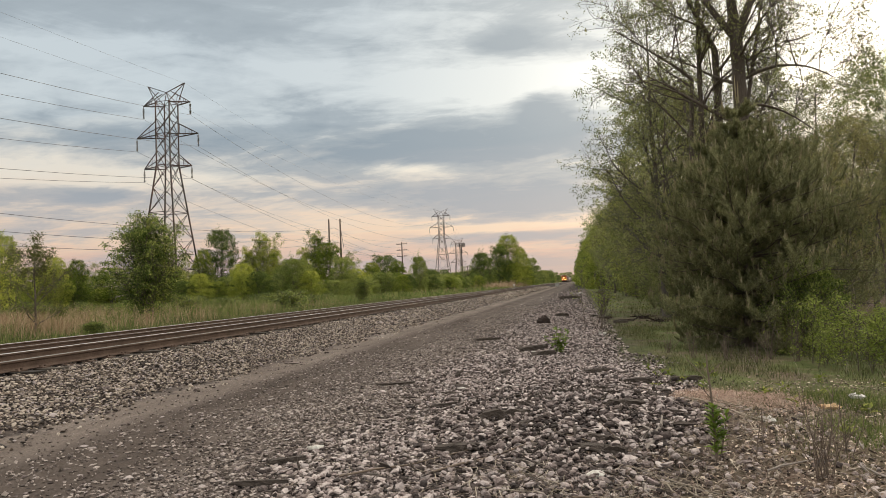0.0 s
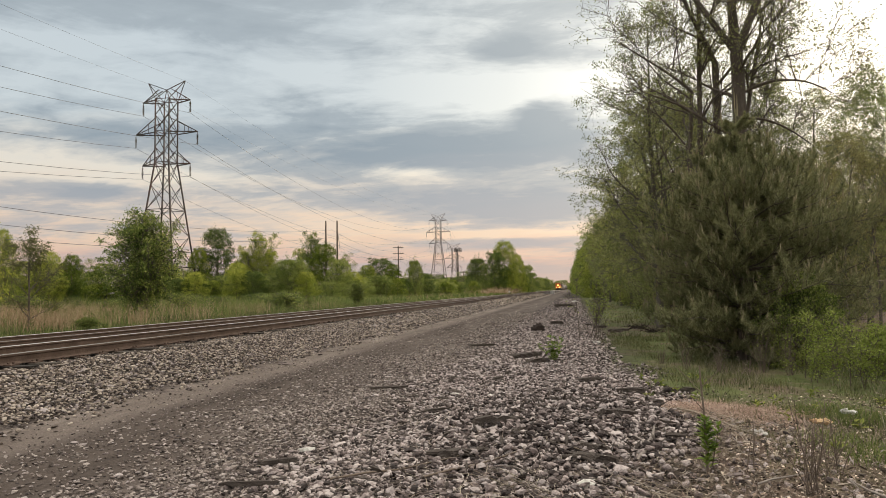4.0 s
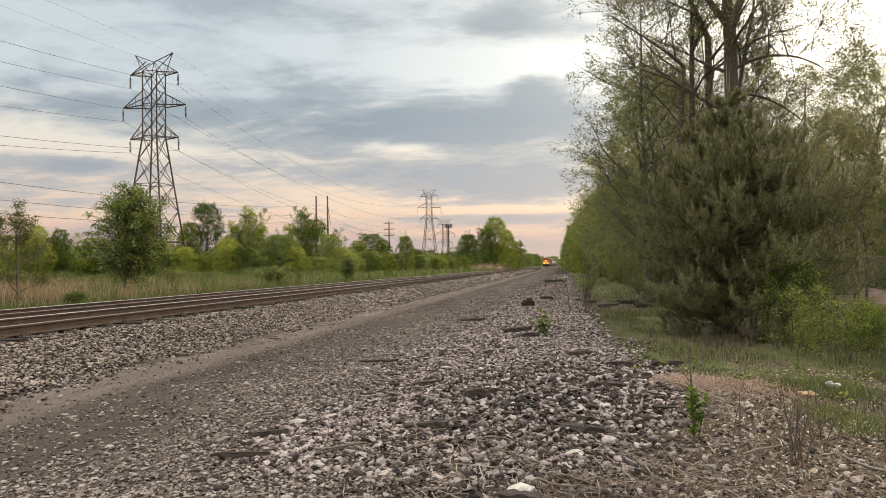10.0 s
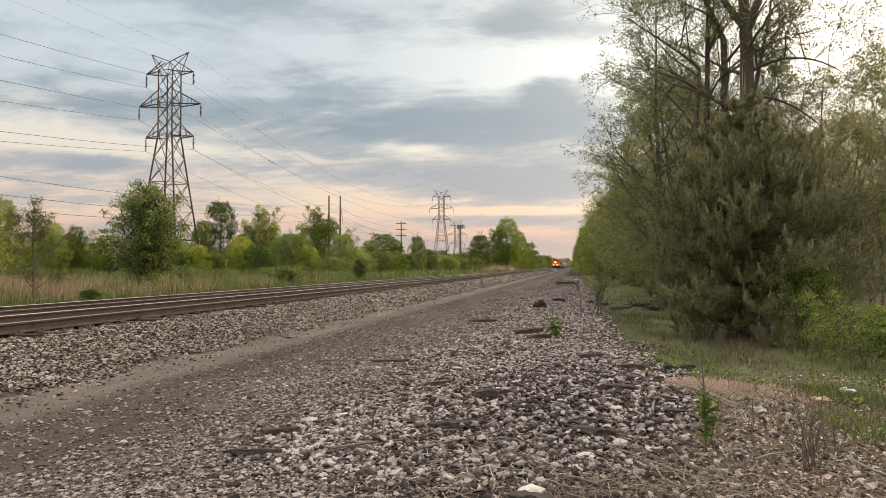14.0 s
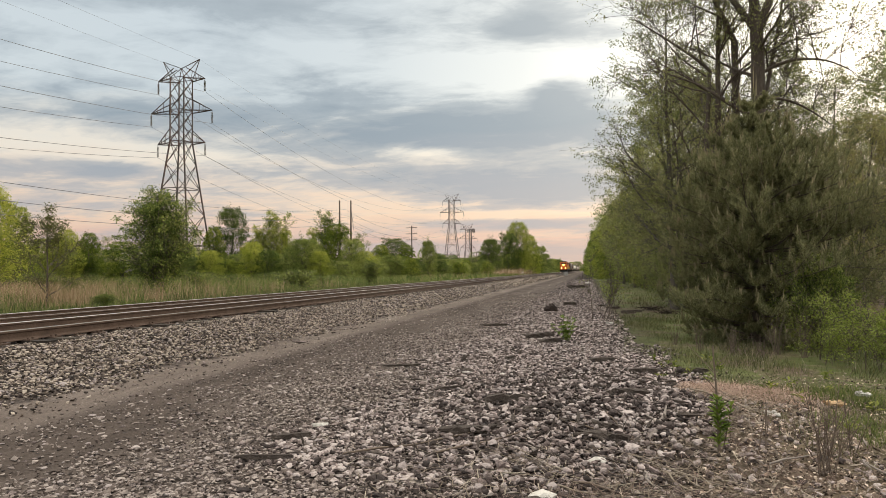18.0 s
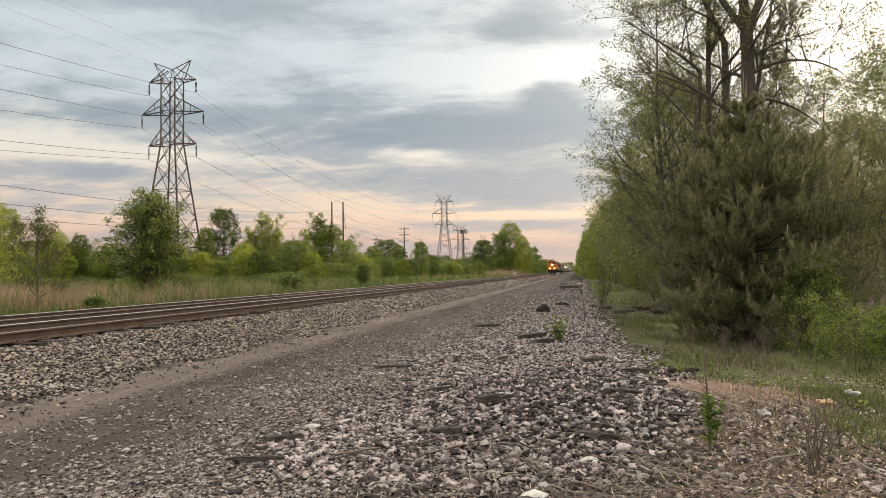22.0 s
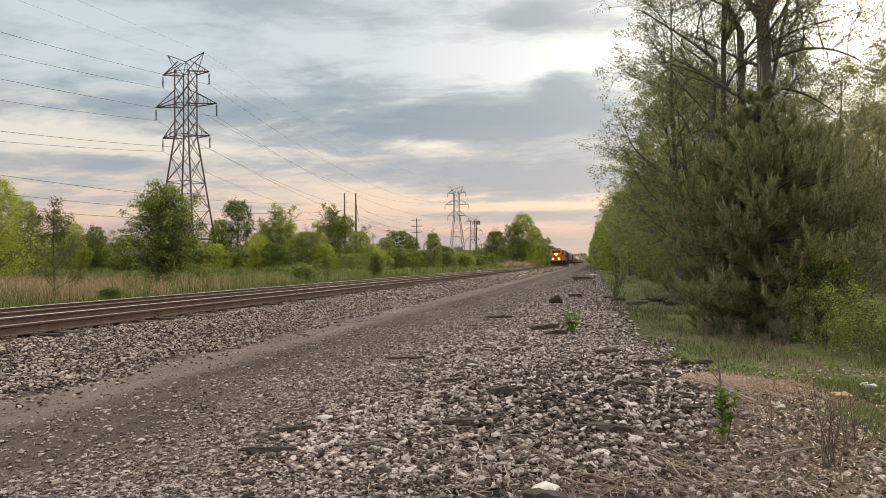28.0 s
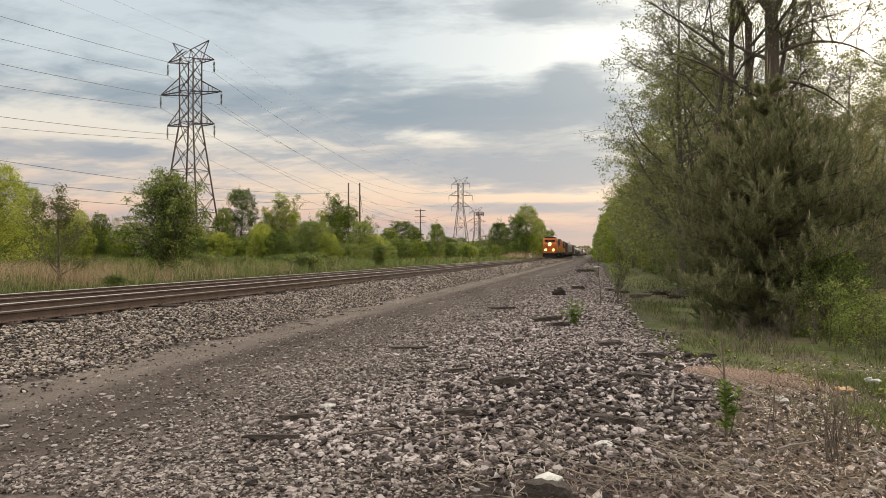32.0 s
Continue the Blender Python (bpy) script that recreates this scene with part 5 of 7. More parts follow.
    for k in range(44):
        y = r.uniform(46, 92)
        x = -y * r.uniform(0.36, 1.0) - 1.0
        if x < -24:
            plant("field_weed", x, y, r.uniform(0.7, 1.5), "soft mound of green weeds in the field", "weed", "weed", "field weeds", wide=r.uniform(1.1, 2.2))
    plant("field_bush", -20.4, 25.9, 0.62, "low dark green shrub by the track", "bush", "bush", g, wide=3.2)


build_left_field()


def build_pine():
    r = np.random.default_rng(15)
    ob = thing("pine", "dense dark green pine with pale upright shoots", "pine tree", at=(3.48, 15.4, float(ground_z(3.48, 15.4))))
    H = 5.3
    tb, tufts, ends = Tubes(), [], []
    trunk = wander(r, (0, 0, -0.1), (0.02, 0, 1), H + 0.1, 12, 0.02, 0.05)
    tb.add(trunk, 0.12 * (1 - 0.9 * np.linspace(0, 1, 12)), 8)
    z = 0.12
    while z < H * 0.93:
        f = z / H
        reach = 2.05 * np.interp(f, [0, 0.086, 0.215, 0.386, 0.532, 0.635, 0.73, 0.8, 0.86, 1], [0.72, 0.94, 1.05, 1.05, 0.88, 0.72, 0.58, 0.42, 0.22, 0.12])
        count = 12 if f < 0.62 else 8
        for i in range(count):
            a = i * 2 * math.pi / count + r.uniform(-0.35, 0.35)
            ln = reach * r.uniform(0.62, 1.18) * (1 - 0.16 * max(0.0, -math.cos(a)) + 0.28 * max(0.0, math.cos(a)) * np.interp(f, [0.1, 0.25, 0.5, 0.75], [0.3, 1, 1, 0.2]))
            br = wander(r, (np.interp(z, trunk[:, 2], trunk[:, 0]), np.interp(z, trunk[:, 2], trunk[:, 1]), z), (math.cos(a), math.sin(a), -0.02 + 0.27 * f), ln, 9, 0.08, 0.005 + 0.03 * min(1, 3 * f))
            tb.add(br, 0.02 * (1 - 0.8 * np.linspace(0, 1, 9)), 5)
            ends.append(br[-1])
            for k in range(1, 9, 1 if ln > 0.8 else 2):
                for s in (-1, 1):
                    if k < 3 and r.uniform() < 0.5:
                        continue
                    d = br[k] - br[k - 1]
                    d /= np.linalg.norm(d)
                    side = np.array([-d[1], d[0], 0]) * s
                    sl = ln * r.uniform(0.14, 0.30)
                    tw = wander(r, br[k], d * 0.7 + side * r.uniform(0.4, 1) + (0, 0, r.uniform(0.15, 0.95)), sl, 5, 0.1, 0.13)
                    tb.add(tw, 0.006 * np.linspace(1, 0.4, 5), 3)
                    ends.append(tw[-1])
                    for q in (1, 2, 3, 4):
                        tufts.append((tw[q], tw[q] - tw[q - 1]))
        z += r.uniform(0.19, 0.27)
    for k in range(7):
        tufts.append((trunk[-1] - (0, 0, 0.1 * k), np.array([0, 0, 1.0])))
    piece("trunk", tb.mesh("trunk", M["bark"]), ob)
    c = np.array([t[0] for t in tufts])
    d = np.array([t[1] for t in tufts])
    d /= np.linalg.norm(d, axis=1, keepdims=True)
    n, m = len(c), 44
    nd = np.repeat(d, m, 0) * 0.5 + r.normal(0, 0.6, (n * m, 3)) + (0, 0, 0.6)
    nd /= np.linalg.norm(nd, axis=1, keepdims=True)
    root = np.repeat(c, m, 0) - np.repeat(d, m, 0) * r.uniform(-0.03, 0.09, (n * m, 1))
    ln = r.uniform(0.07, 0.13, (n * m, 1))
    side = np.cross(nd, r.normal(size=nd.shape))
    side *= 0.0045 / np.linalg.norm(side, axis=1, keepdims=True)
    v = np.stack([root - side, root + side, root + nd * ln], 1).reshape(-1, 3)
    piece("needles", mesh_from("needles", v, np.arange(n * m * 3).reshape(-1, 3), M["needle"]), ob)
    ct = Tubes()
    for e in ends:
        rad = math.hypot(e[0], e[1])
        if r.uniform() < 0.6 and rad > 0.5:
            for _ in range(r.integers(1, 4)):
                tip = e + np.array([r.normal(0, 0.03), r.normal(0, 0.03), r.uniform(0.08, 0.24)])
                ct.add(np.array([e, (e + tip) / 2, tip]), [0.005, 0.0075, 0.003], 4)
    for dx, dy, h in ((-0.5, 0.1, 0.5), (-0.32, 0, 0.75), (-0.25, 0.2, 0.6), (0.0, 0.0, 1.1), (0.07, 0.05, 0.95), (0.3, 0.1, 0.5), (0.42, -0.1, 0.4)):
        e = trunk[-1] + (dx * 0.8, dy, -abs(dx))
        ct.add(np.array([e, e + (dx * 0.1, 0, h * 0.25), e + (dx * 0.15, 0, h * 0.5)]), [0.012, 0.012, 0.005], 5)
    piece("spring_growth", ct.mesh("spring_growth", M["candle"]), ob, "pale brown upright spring shoots")


build_pine()


def build_grass():
    r = np.random.default_rng(31)

    def sow(name, n, x0, x1, y0, y1, h, w, mat, label, keep=None, power=1.0, **kw):
        x, y = scatter(r, n, x0, x1, y0, y1, power)
        if keep is not None:
            k = r.uniform(0, 1, n) < keep(x, y)
            x, y = x[k], y[k]
        if h >= 0.4:  # tall growth stands in uneven clumps and leans
            h = h * r.uniform(0.35, 1.2, len(x)) * (0.95 + 0.3 * np.sin(0.55 * x + 0.2 * y) * np.sin(0.4 * y - 0.3 * x) + 0.2 * np.sin(1.3 * x + 2.0 * np.sin(0.5 * y)))
            kw = {"lean": 0.5, "bend": 0.6, **kw}
        ob = new(name, blades(name, np.stack([x, y, ground_z(x, y) - 0.01], 1), h, w, M[mat], r, **kw))
        tagged(ob, label, "grass", kind="stuff")

    patch = lambda x, y: np.clip(0.5 + 0.9 * np.sin(0.33 * x + 1.7) * np.sin(0.21 * y + 0.5) + 0.4 * np.sin(0.9 * x + 0.6 * y), 0.08, 1)
    sow("reeds", 80000, -52, -19.5, 20, 60, 1.05, 0.014, "reed", "tall dry tan reeds in the field", lambda x, y: np.clip(patch(x, y) * np.clip((-19.8 - x) / 2.0, 0.0, 1) * np.where(x / np.maximum(y, 1) < -0.68, 1.0, 0.22), 0, 1), 1.2)
    sow("field_grass", 30000, -52, -17.4, 20, 90, 0.5, 0.026, "grass", "fresh green weeds between the reeds", lambda x, y: np.clip(1.1 - patch(x, y), 0, 1), 1.3)
    sow("field_grass", 30000, -60, -19.5, 28, 95, 1.1, 0.03, "grass", "tall green weeds and goldenrod in the field", lambda x, y: np.where(x / np.maximum(y, 1) > -0.8, 1.0, 0.35) * np.clip((-19.6 - x) / 5.0, 0, 1) * np.clip(0.4 + patch(0.8 * y, x), 0, 1), 1.1)
    sow("field_grass", 60000, -52, -17.4, 20, 90, 0.42, 0.026, "verge_grass", "green grass between the reeds", lambda x, y: np.clip((-17.2 - x) / 1.2, 0.2, 1), 1.3)
    sow("field_grass", 26000, -70, -17.6, 80, 330, 0.9, 0.14, "grass", "green grass along the far side of the tracks", None, 1.4)
    sow("reeds", 4000, -60, -21, 110, 330, 1.1, 0.10, "reed", "dry tan grass along the far side of the tracks", lambda x, y: patch(x, y) > 0.5, 1.3)
    sow("reeds", 4500, -34, -18.2, 185, 265, 2.1, 0.12, "reed", "patch of tall tan reeds beside the far track", None, 1.0)
    sow("field_grass", 7000, -19.5, -16.6, 18, 60, 0.22, 0.02, "grass", "short green grass at the ballast's foot", None, 1.2)
    clumpy = lambda x, y: np.clip(0.62 + 0.7 * np.sin(2.1 * x + 0.8 * y) * np.sin(1.3 * y - 0.5 * x) + 0.3 * np.sin(5 * x), 0.04, 1)
    weedy = lambda x, y: np.clip((x - 0.75 - 0.35 * np.sin(0.9 * y)) / 1.0, 0, 1) * np.clip((y - 9.3) / 2.0, 0.0, 1) * clumpy(x, y) * np.clip((23.5 - y) / 2.5, 0.1, 1)
    sow("verge_grass", 75000, 0.4, 9.0, 8.5, 24, 0.13, 0.006, "verge_grass", "short green grass round the pine", weedy, 1.0, lean=0.95)
    near = lambda x, y: np.clip((x - 1.5 - 0.5 * np.maximum(6 - y, 0)) / 1.5, 0, 1) * np.clip(clumpy(x, y) * 1.5 - 0.5, 0, 1)
    sow("verge_grass", 42000, 1.2, 6.0, 4.8, 10, 0.12, 0.005, "verge_grass", "tufts of green grass in leaf litter", near, 1.0, lean=0.7)
    tuft = lambda x, y: np.clip(np.sin(2.7 * x + 1.1 * y) * np.sin(2.2 * y - 0.9 * x + 1.0) * 2.4 - 0.05, 0, 1) * np.clip((x - 2.0 - 0.3 * np.maximum(6.5 - y, 0)) / 0.8, 0, 1)
    sow("verge_grass", 34000, 2.0, 5.6, 4.8, 9.5, 0.15, 0.006, "grass", "fresh green grass tufts in leaf litter", tuft, 1.0, lean=0.8)
    sow("verge_stalk", 2500, 0.9, 6.0, 6.0, 15, 0.26, 0.004, "straw", "dry grass stalks standing in the verge", near, 1.0, lean=0.8)
    sow("verge_grass", 26000, 0.4, 8.0, 20, 90, 0.15, 0.012, "verge_grass", "green grass below the trees", lambda x, y: np.clip((x - 0.6) / 1.2, 0, 1) * clumpy(0.6 * x, 0.6 * y) * (1 - 0.9 * np.exp(-(((x - 1.5) / 1.1) ** 2 + ((y - 25.5) / 2.0) ** 2))), 1.4)


build_grass()


# ---------------------------------------------------------------- fence, line-side fittings
def build_fence():
    ob = thing("chain_link_fence", "rusty grey chain-link fence behind the bushes", "fence", at=(5.7, 17.6, -0.12), rz=8)
    W, H = 15.0, 1.7
    for k in range(6):
        bm = bmesh.new()
        cyl(bm, (k * 3.0, 0, 0), (k * 3.0, 0, H + 0.06), 0.03, sides=8)
        part("post", bm, M["galv"], ob)
    bm = bmesh.new()
    cyl(bm, (0, 0, H), (W, 0, H), 0.013, sides=6)
    part("top_rail", bm, M["galv"], ob)
    v, f = [], []
    for s in (1, -1):
        for i in np.arange(-H, W, 0.065):
            a, b = max(i, 0.0), min(i + H, W)
            if b - a < 0.1:
                continue
            za, zb = (a - i), (b - i)
            if s < 0:
                za, zb = H - za, H - zb
            n = len(v)
            t = 0.0024
            v += [(a, -t, za - t), (a, t, za + t), (b, t, zb + t), (b, -t, zb - t)]
            f.append((n, n + 1, n + 2, n + 3))
    piece("wire_mesh", mesh_from("wire_mesh", v, np.array(f), M["galv"]), ob)


M["galv"] = material("dull_galvanised_wire", [(0.11, 0.088, 0.074), (0.20, 0.165, 0.145)], 4, 0.6, metal=0.3, bump=0)
M["white_paint"] = material("white_paint", [(0.62, 0.60, 0.56), (0.76, 0.74, 0.70)], 3, 0.6)
M["plastic"] = material("white_plastic_scrap", [(0.42, 0.40, 0.36), (0.62, 0.60, 0.56)], 20, 0.5, bump=0.1)
M["card"] = material("faded_orange_card", [(0.50, 0.33, 0.17), (0.62, 0.44, 0.26)], 12, 0.8)
M["char"] = material("charred_wood", [(0.012, 0.008, 0.007), (0.03, 0.02, 0.016), (0.055, 0.038, 0.03)], 8, 0.85, fine=40, bump=0.8)
M["leaf_single"] = material("fresh_weed_leaf", [(0.085, 0.135, 0.022), (0.165, 0.235, 0.038), (0.29, 0.36, 0.08)], 6, 0.5, obj_random=0.5, translucent=0.4, bump=0)
build_fence()


def build_dirt_heap():
    r = np.random.default_rng(43)
    n = 22
    u = np.linspace(-1, 1, n)
    X, Y = np.meshgrid(u, u, indexing="ij")
    Z = np.clip(1 - (X ** 2 + Y ** 2), 0, 1) ** 1.2 * (1 + r.normal(0, 0.05, X.shape)) + 0.08 * np.sin(5 * X + 2) * np.sin(4 * Y)
    v = np.stack([X * 2.6, Y * 1.5, Z * 0.75 - 0.12], -1)
    i, j = np.meshgrid(np.arange(n - 1), np.arange(n - 1), indexing="ij")
    ob = new("earth_mound", mesh_from("earth_mound", v, np.stack([i * n + j, (i + 1) * n + j, (i + 1) * n + j + 1, i * n + j + 1], -1).reshape(-1, 4), M["red_dirt"], True))
    ob.matrix_basis = pose(10.2, 26.2, float(ground_z(10.2, 26.2)))
    tagged(ob, "low mound of pale reddish dirt behind the fence", "earth mound")


M["red_dirt"] = material("reddish_dirt", [(0.16, 0.105, 0.085), (0.30, 0.215, 0.18), (0.44, 0.34, 0.30)], 2.0, 0.95, fine=22, bump=0.8)
build_dirt_heap()


def build_fittings():
    ob = thing("marker_post", "short white post beside the far track", "marker post", at=(-18.6, 200, float(ground_z(-18.6, 200))))
    bm = bmesh.new()
    box(bm, (-0.22, -0.1, -0.1), (0.22, 0.1, 1.0), 0.04)
    part("post", bm, M["white_paint"], ob)
    bm = bmesh.new()
    box(bm, (-0.28, -0.13, 0.95), (0.28, 0.13, 1.15), 0.04)
    part("cap", bm, M["white_paint"], ob)
    ob = thing("relay_box", "pale grey line-side box on two legs", "relay box", at=(-5.5, 180, -0.15))
    bm = bmesh.new()
    box(bm, (-0.5, -0.3, 0.28), (0.5, 0.3, 1.15), 0.04)
    part("body", bm, M["car_pale"], ob)
    bm = bmesh.new()
    box(bm, (-0.56, -0.36, 1.15), (0.56, 0.36, 1.23), 0.02)
    part("lid", bm, M["car_pale"], ob)
    for x in (-0.3, 0.3):
        bm = bmesh.new()
        box(bm, (x - 0.05, -0.05, -0.1), (x + 0.05, 0.05, 0.3))
        part("leg", bm, M["galv"], ob)
    ob = thing("radio_mast", "thin distant mast with an antenna platform", "mast", at=(-67.3, 400, 0))
    bm = bmesh.new()
    cyl(bm, (0, 0, 0), (0, 0, 26), 0.5, 0.3, 8)
    part("shaft", bm, M["steel"], ob)
    bm = bmesh.new()
    cyl(bm, (0, 0, 25.2), (0, 0, 25.4), 2.0, sides=12)
    part("platform", bm, M["steel"], ob)
    for k in range(6):
        a = k * math.pi / 3
        bm = bmesh.new()
        box(bm, (2.0 * math.cos(a) - 0.18, 2.0 * math.sin(a) - 0.18, 24.3), (2.0 * math.cos(a) + 0.18, 2.0 * math.sin(a) + 0.18, 26.6))
        part("antenna", bm, M["steel"], ob)


M["car_pale"] = material("pale_grey_paint", [(0.27, 0.26, 0.245), (0.36, 0.35, 0.33)], 3, 0.7)
build_fittings()


# ---------------------------------------------------------------- debris on the gravel
def chunk_mesh(seed, L, W, H, mat, rough=0.12):
    """A splintered, tapering length of old timber."""
    r = np.random.default_rng(seed)
    n = 9
    ring = [(-0.5, -0.5), (0.0, -0.5), (0.5, -0.5), (0.5, 0.0), (0.5, 0.5), (0.05, 0.46), (-0.5, 0.5), (-0.5, 0.0)]
    v = []
    cut = r.uniform(-0.12, 0.12, 8)
    for i in range(n):
        t = i / (n - 1)
        s = r.uniform(0.88, 1.08) * (0.75 if i in (0, n - 1) else 1.0)
        for k, (a, b) in enumerate(ring):
            end = cut[k] * L * (1 if i in (0, n - 1) else 0.3 if i in (1, n - 2) else 0)
            v.append(((t - 0.5) * L + end, a * W * s + r.normal(0, rough * W * 0.6), b * H * s + r.normal(0, rough * H * 0.6) + H * 0.35))
    f = []
    for i in range(n - 1):
        for k in range(8):
            f.append((i * 8 + k, i * 8 + (k + 1) % 8, (i + 1) * 8 + (k + 1) % 8, (i + 1) * 8 + k))
    tri = [(0, k + 1, k) for k in range(1, 7)] + [((n - 1) * 8, (n - 1) * 8 + k, (n - 1) * 8 + k + 1) for k in range(1, 7)]
    return mesh_from("timber", v, [np.array(f), np.array(tri)], mat)


def build_debris():
    rows = ((-0.80, 6.95, 0.46, 0.15, 0.12, 5), (0.75, 9.87, 0.42, 0.15, 0.10, 12), (1.42, 10.25, 0.4, 0.12, 0.08, 5), (-2.59, 5.66, 0.30, 0.09, 0.05, 35), (-0.27, 4.12, 0.26, 0.13, 0.12, -6), (-1.0, 5.85, 0.52, 0.12, 0.08, 14), (0.1, 5.7, 0.36, 0.12, 0.09, -22), (-2.5, 4.95, 0.42, 0.07, 0.04, 12), (0.35, 6.9, 0.34, 0.12, 0.09, -8), (-2.67, 10.28, 0.22, 0.07, 0.04, 22),
            (-1.05, 15.2, 0.95, 0.2, 0.13, 58), (-0.78, 14.0, 0.5, 0.16, 0.1, 40), (-2.44, 18.1, 0.6, 0.14, 0.08, 12), (-2.86, 10.2, 0.5, 0.1, 0.04, 15), (-1.7, 8.3, 0.35, 0.07, 0.04, 40),
            (0.1, 6.0, 0.3, 0.09, 0.06, -30), (-0.55, 6.5, 0.24, 0.08, 0.06, 60), (0.85, 8.6, 0.3, 0.1, 0.06, 20), (-0.2, 8.6, 0.28, 0.09, 0.06, -15), (-0.82, 57, 1.6, 0.5, 0.3, 20), (-0.78, 29.2, 0.5, 0.22, 0.16, 10),
            (0.9, 25.9, 0.5, 0.2, 0.12, 25), (1.3, 23.6, 0.45, 0.16, 0.12, -30), (0.5, 27.5, 0.4, 0.2, 0.1, 60), (1.5, 24.6, 0.6, 0.12, 0.1, 10), (-1.3, 11.5, 0.3, 0.09, 0.05, 70), (0.2, 11.0, 0.4, 0.1, 0.07, 30))
    for k, (x, y, L, W, H, rz) in enumerate(rows):
        W, H = W * 0.62, H * 0.8
        me = chunk_mesh(200 + k, L, W, H, M["old_wood"])
        ob = new("timber_scrap", me)
        ob.matrix_basis = pose(x, y, float(ground_z(x, y)) + 0.03, 0, 0, rz)
        tagged(ob, "dark rotten piece of timber lying on the gravel" if L < 0.7 else "long dark rotten sleeper piece on the gravel", "timber", "timber scraps")
    # forked grey branch
    tb = Tubes()
    tb.add([(0.44, 5.75, 0.12), (0.49, 5.86, 0.15), (0.55, 5.98, 0.165), (0.58, 6.12, 0.20), (0.63, 6.24, 0.23), (0.66, 6.38, 0.29)], [0.014, 0.019, 0.016, 0.021, 0.015, 0.008], 7)
    tb.add([(0.56, 6.05, 0.185), (0.52, 6.16, 0.22), (0.47, 6.24, 0.235)], [0.012, 0.010, 0.005], 6)
    tagged(new("dead_branch", tb.mesh("dead_branch", M["grey_wood"])), "forked grey dead branch on the stones", "branch")
    r = np.random.default_rng(61)
    # long dry stems lying on the soil
    for pts, rad, mat, label in (([(1.1, 8.1), (1.4, 7.6), (1.7, 7.1)], 0.009, "straw", "long pale dry stem across the needles"),
                                 ([(1.2, 8.1), (1.46, 7.55), (1.66, 7.0)], 0.007, "straw", "long pale dry stem across the needles"),
                                 ([(1.25, 5.38), (1.52, 5.62), (1.8, 5.88)], 0.008, "grey_wood", "thin grey stick lying on the leaf litter"),
                                 ([(0.32, 4.96), (0.37, 4.8), (0.45, 4.6)], 0.009, "grey_wood", "thin grey stick lying on the leaf litter"),
                                 ([(0.46, 5.01), (0.52, 4.8), (0.62, 4.55)], 0.007, "straw", "long pale dry stem on the soil"),
                                 ([(0.58, 4.95), (0.64, 4.82), (0.74, 4.64)], 0.006, "straw", "long pale dry stem on the soil"),
                                 ([(0.07, 6.45), (0.2, 6.1), (0.33, 5.75)], 0.007, "twig", "thin dark stick lying on the stones"),
                                 ([(-0.1, 4.67), (0.06, 4.58), (0.24, 4.46)], 0.008, "twig", "thin dark stick lying on the stones"),
                                 ([(-0.3, 4.62), (-0.1, 4.5), (0.1, 4.45)], 0.006, "straw", "long pale dry stem on the soil"),
                                 ([(-0.1, 5.72), (0.06, 5.68), (0.22, 5.48)], 0.02, "old_wood", "dark bent root lying on the stones"),
                                 ([(0.65, 5.33), (0.74, 5.15), (0.84, 4.95)], 0.006, "twig", "thin dark stick lying on the stones"),
                                 ([(0.1, 5.5), (0.5, 5.1), (0.85, 4.75)], 0.006, "grey_wood", "thin grey stick lying on the leaf litter"),
                                 ([(-0.35, 6.2), (0.1, 5.85), (0.62, 5.55)], 0.008, "twig", "thin dark stick lying on the stones"),
                                 ([(-1.2, 5.2), (-0.8, 5.55), (-0.45, 5.95)], 0.010, "twig", "thin dark stick lying on the stones"),
                                 ([(-1.9, 5.1), (-1.45, 5.4), (-0.9, 5.9)], 0.009, "twig", "thin dark stick lying on the stones"),
                                 ([(2.3, 5.0), (2.1, 5.3), (2.0, 5.7)], 0.012, "grey_wood", "thin grey stick lying on the leaf litter")):
        q = [(x + r.normal(0, 0.015), y, float(ground_z(x, y)) + 0.035 + rad) for x, y in pts]
        q = [q[0], tuple((np.array(q[0]) + q[1]) / 2 + (0.012, 0, 0.012)), q[1], tuple((np.array(q[1]) + q[2]) / 2 - (0.01, 0, 0.006)), q[2]]
        tb = Tubes()
        tb.add(q, [rad, rad, rad * 0.9, rad * 0.75, rad * 0.4], 6)
        tagged(new("stick", tb.mesh("stick", M[mat])), label, "stick", "sticks")
    # dark stump
    n, m = 16, 9
    v = [(0.22 * math.cos(a) * s * q, 0.16 * math.sin(a) * s * q, z * 0.30 * q) for z, s in zip(np.linspace(0, 1, m), (0.95, 1.05, 1.1, 1.08, 1.02, 0.92, 0.75, 0.5, 0.2)) for a in np.linspace(0, 2 * math.pi, n, endpoint=False) for q in (r.uniform(0.78, 1.15),)]
    f = [(i * n + k, i * n + (k + 1) % n, (i + 1) * n + (k + 1) % n, (i + 1) * n + k) for i in range(m - 1) for k in range(n)]
    ob = new("stump", mesh_from("stump", v, np.array(f), M["char"], True))
    ob.matrix_basis = pose(-1.31, 24.8, float(ground_z(-1.31, 24.8)) - 0.02)
    tagged(ob, "dark charred stump lying on the gravel", "stump")
    # pale stones that stand out
    for k, (x, y, sx, sy, sz, rz) in enumerate(((-0.30, 4.39, 0.2, 0.1, 0.10, 2), (-2.54, 6.23, 0.17, 0.12, 0.05, 20), (-1.73, 9.72, 0.16, 0.10, 0.05, 0), (-6.19, 13.87, 0.34, 0.12, 0.05, 10), (0.03, 5.15, 0.19, 0.12, 0.10, 30), (-1.2, 9.6, 0.12, 0.08, 0.05, 0), (0.02, 76, 0.8, 0.3, 0.2, 0))):
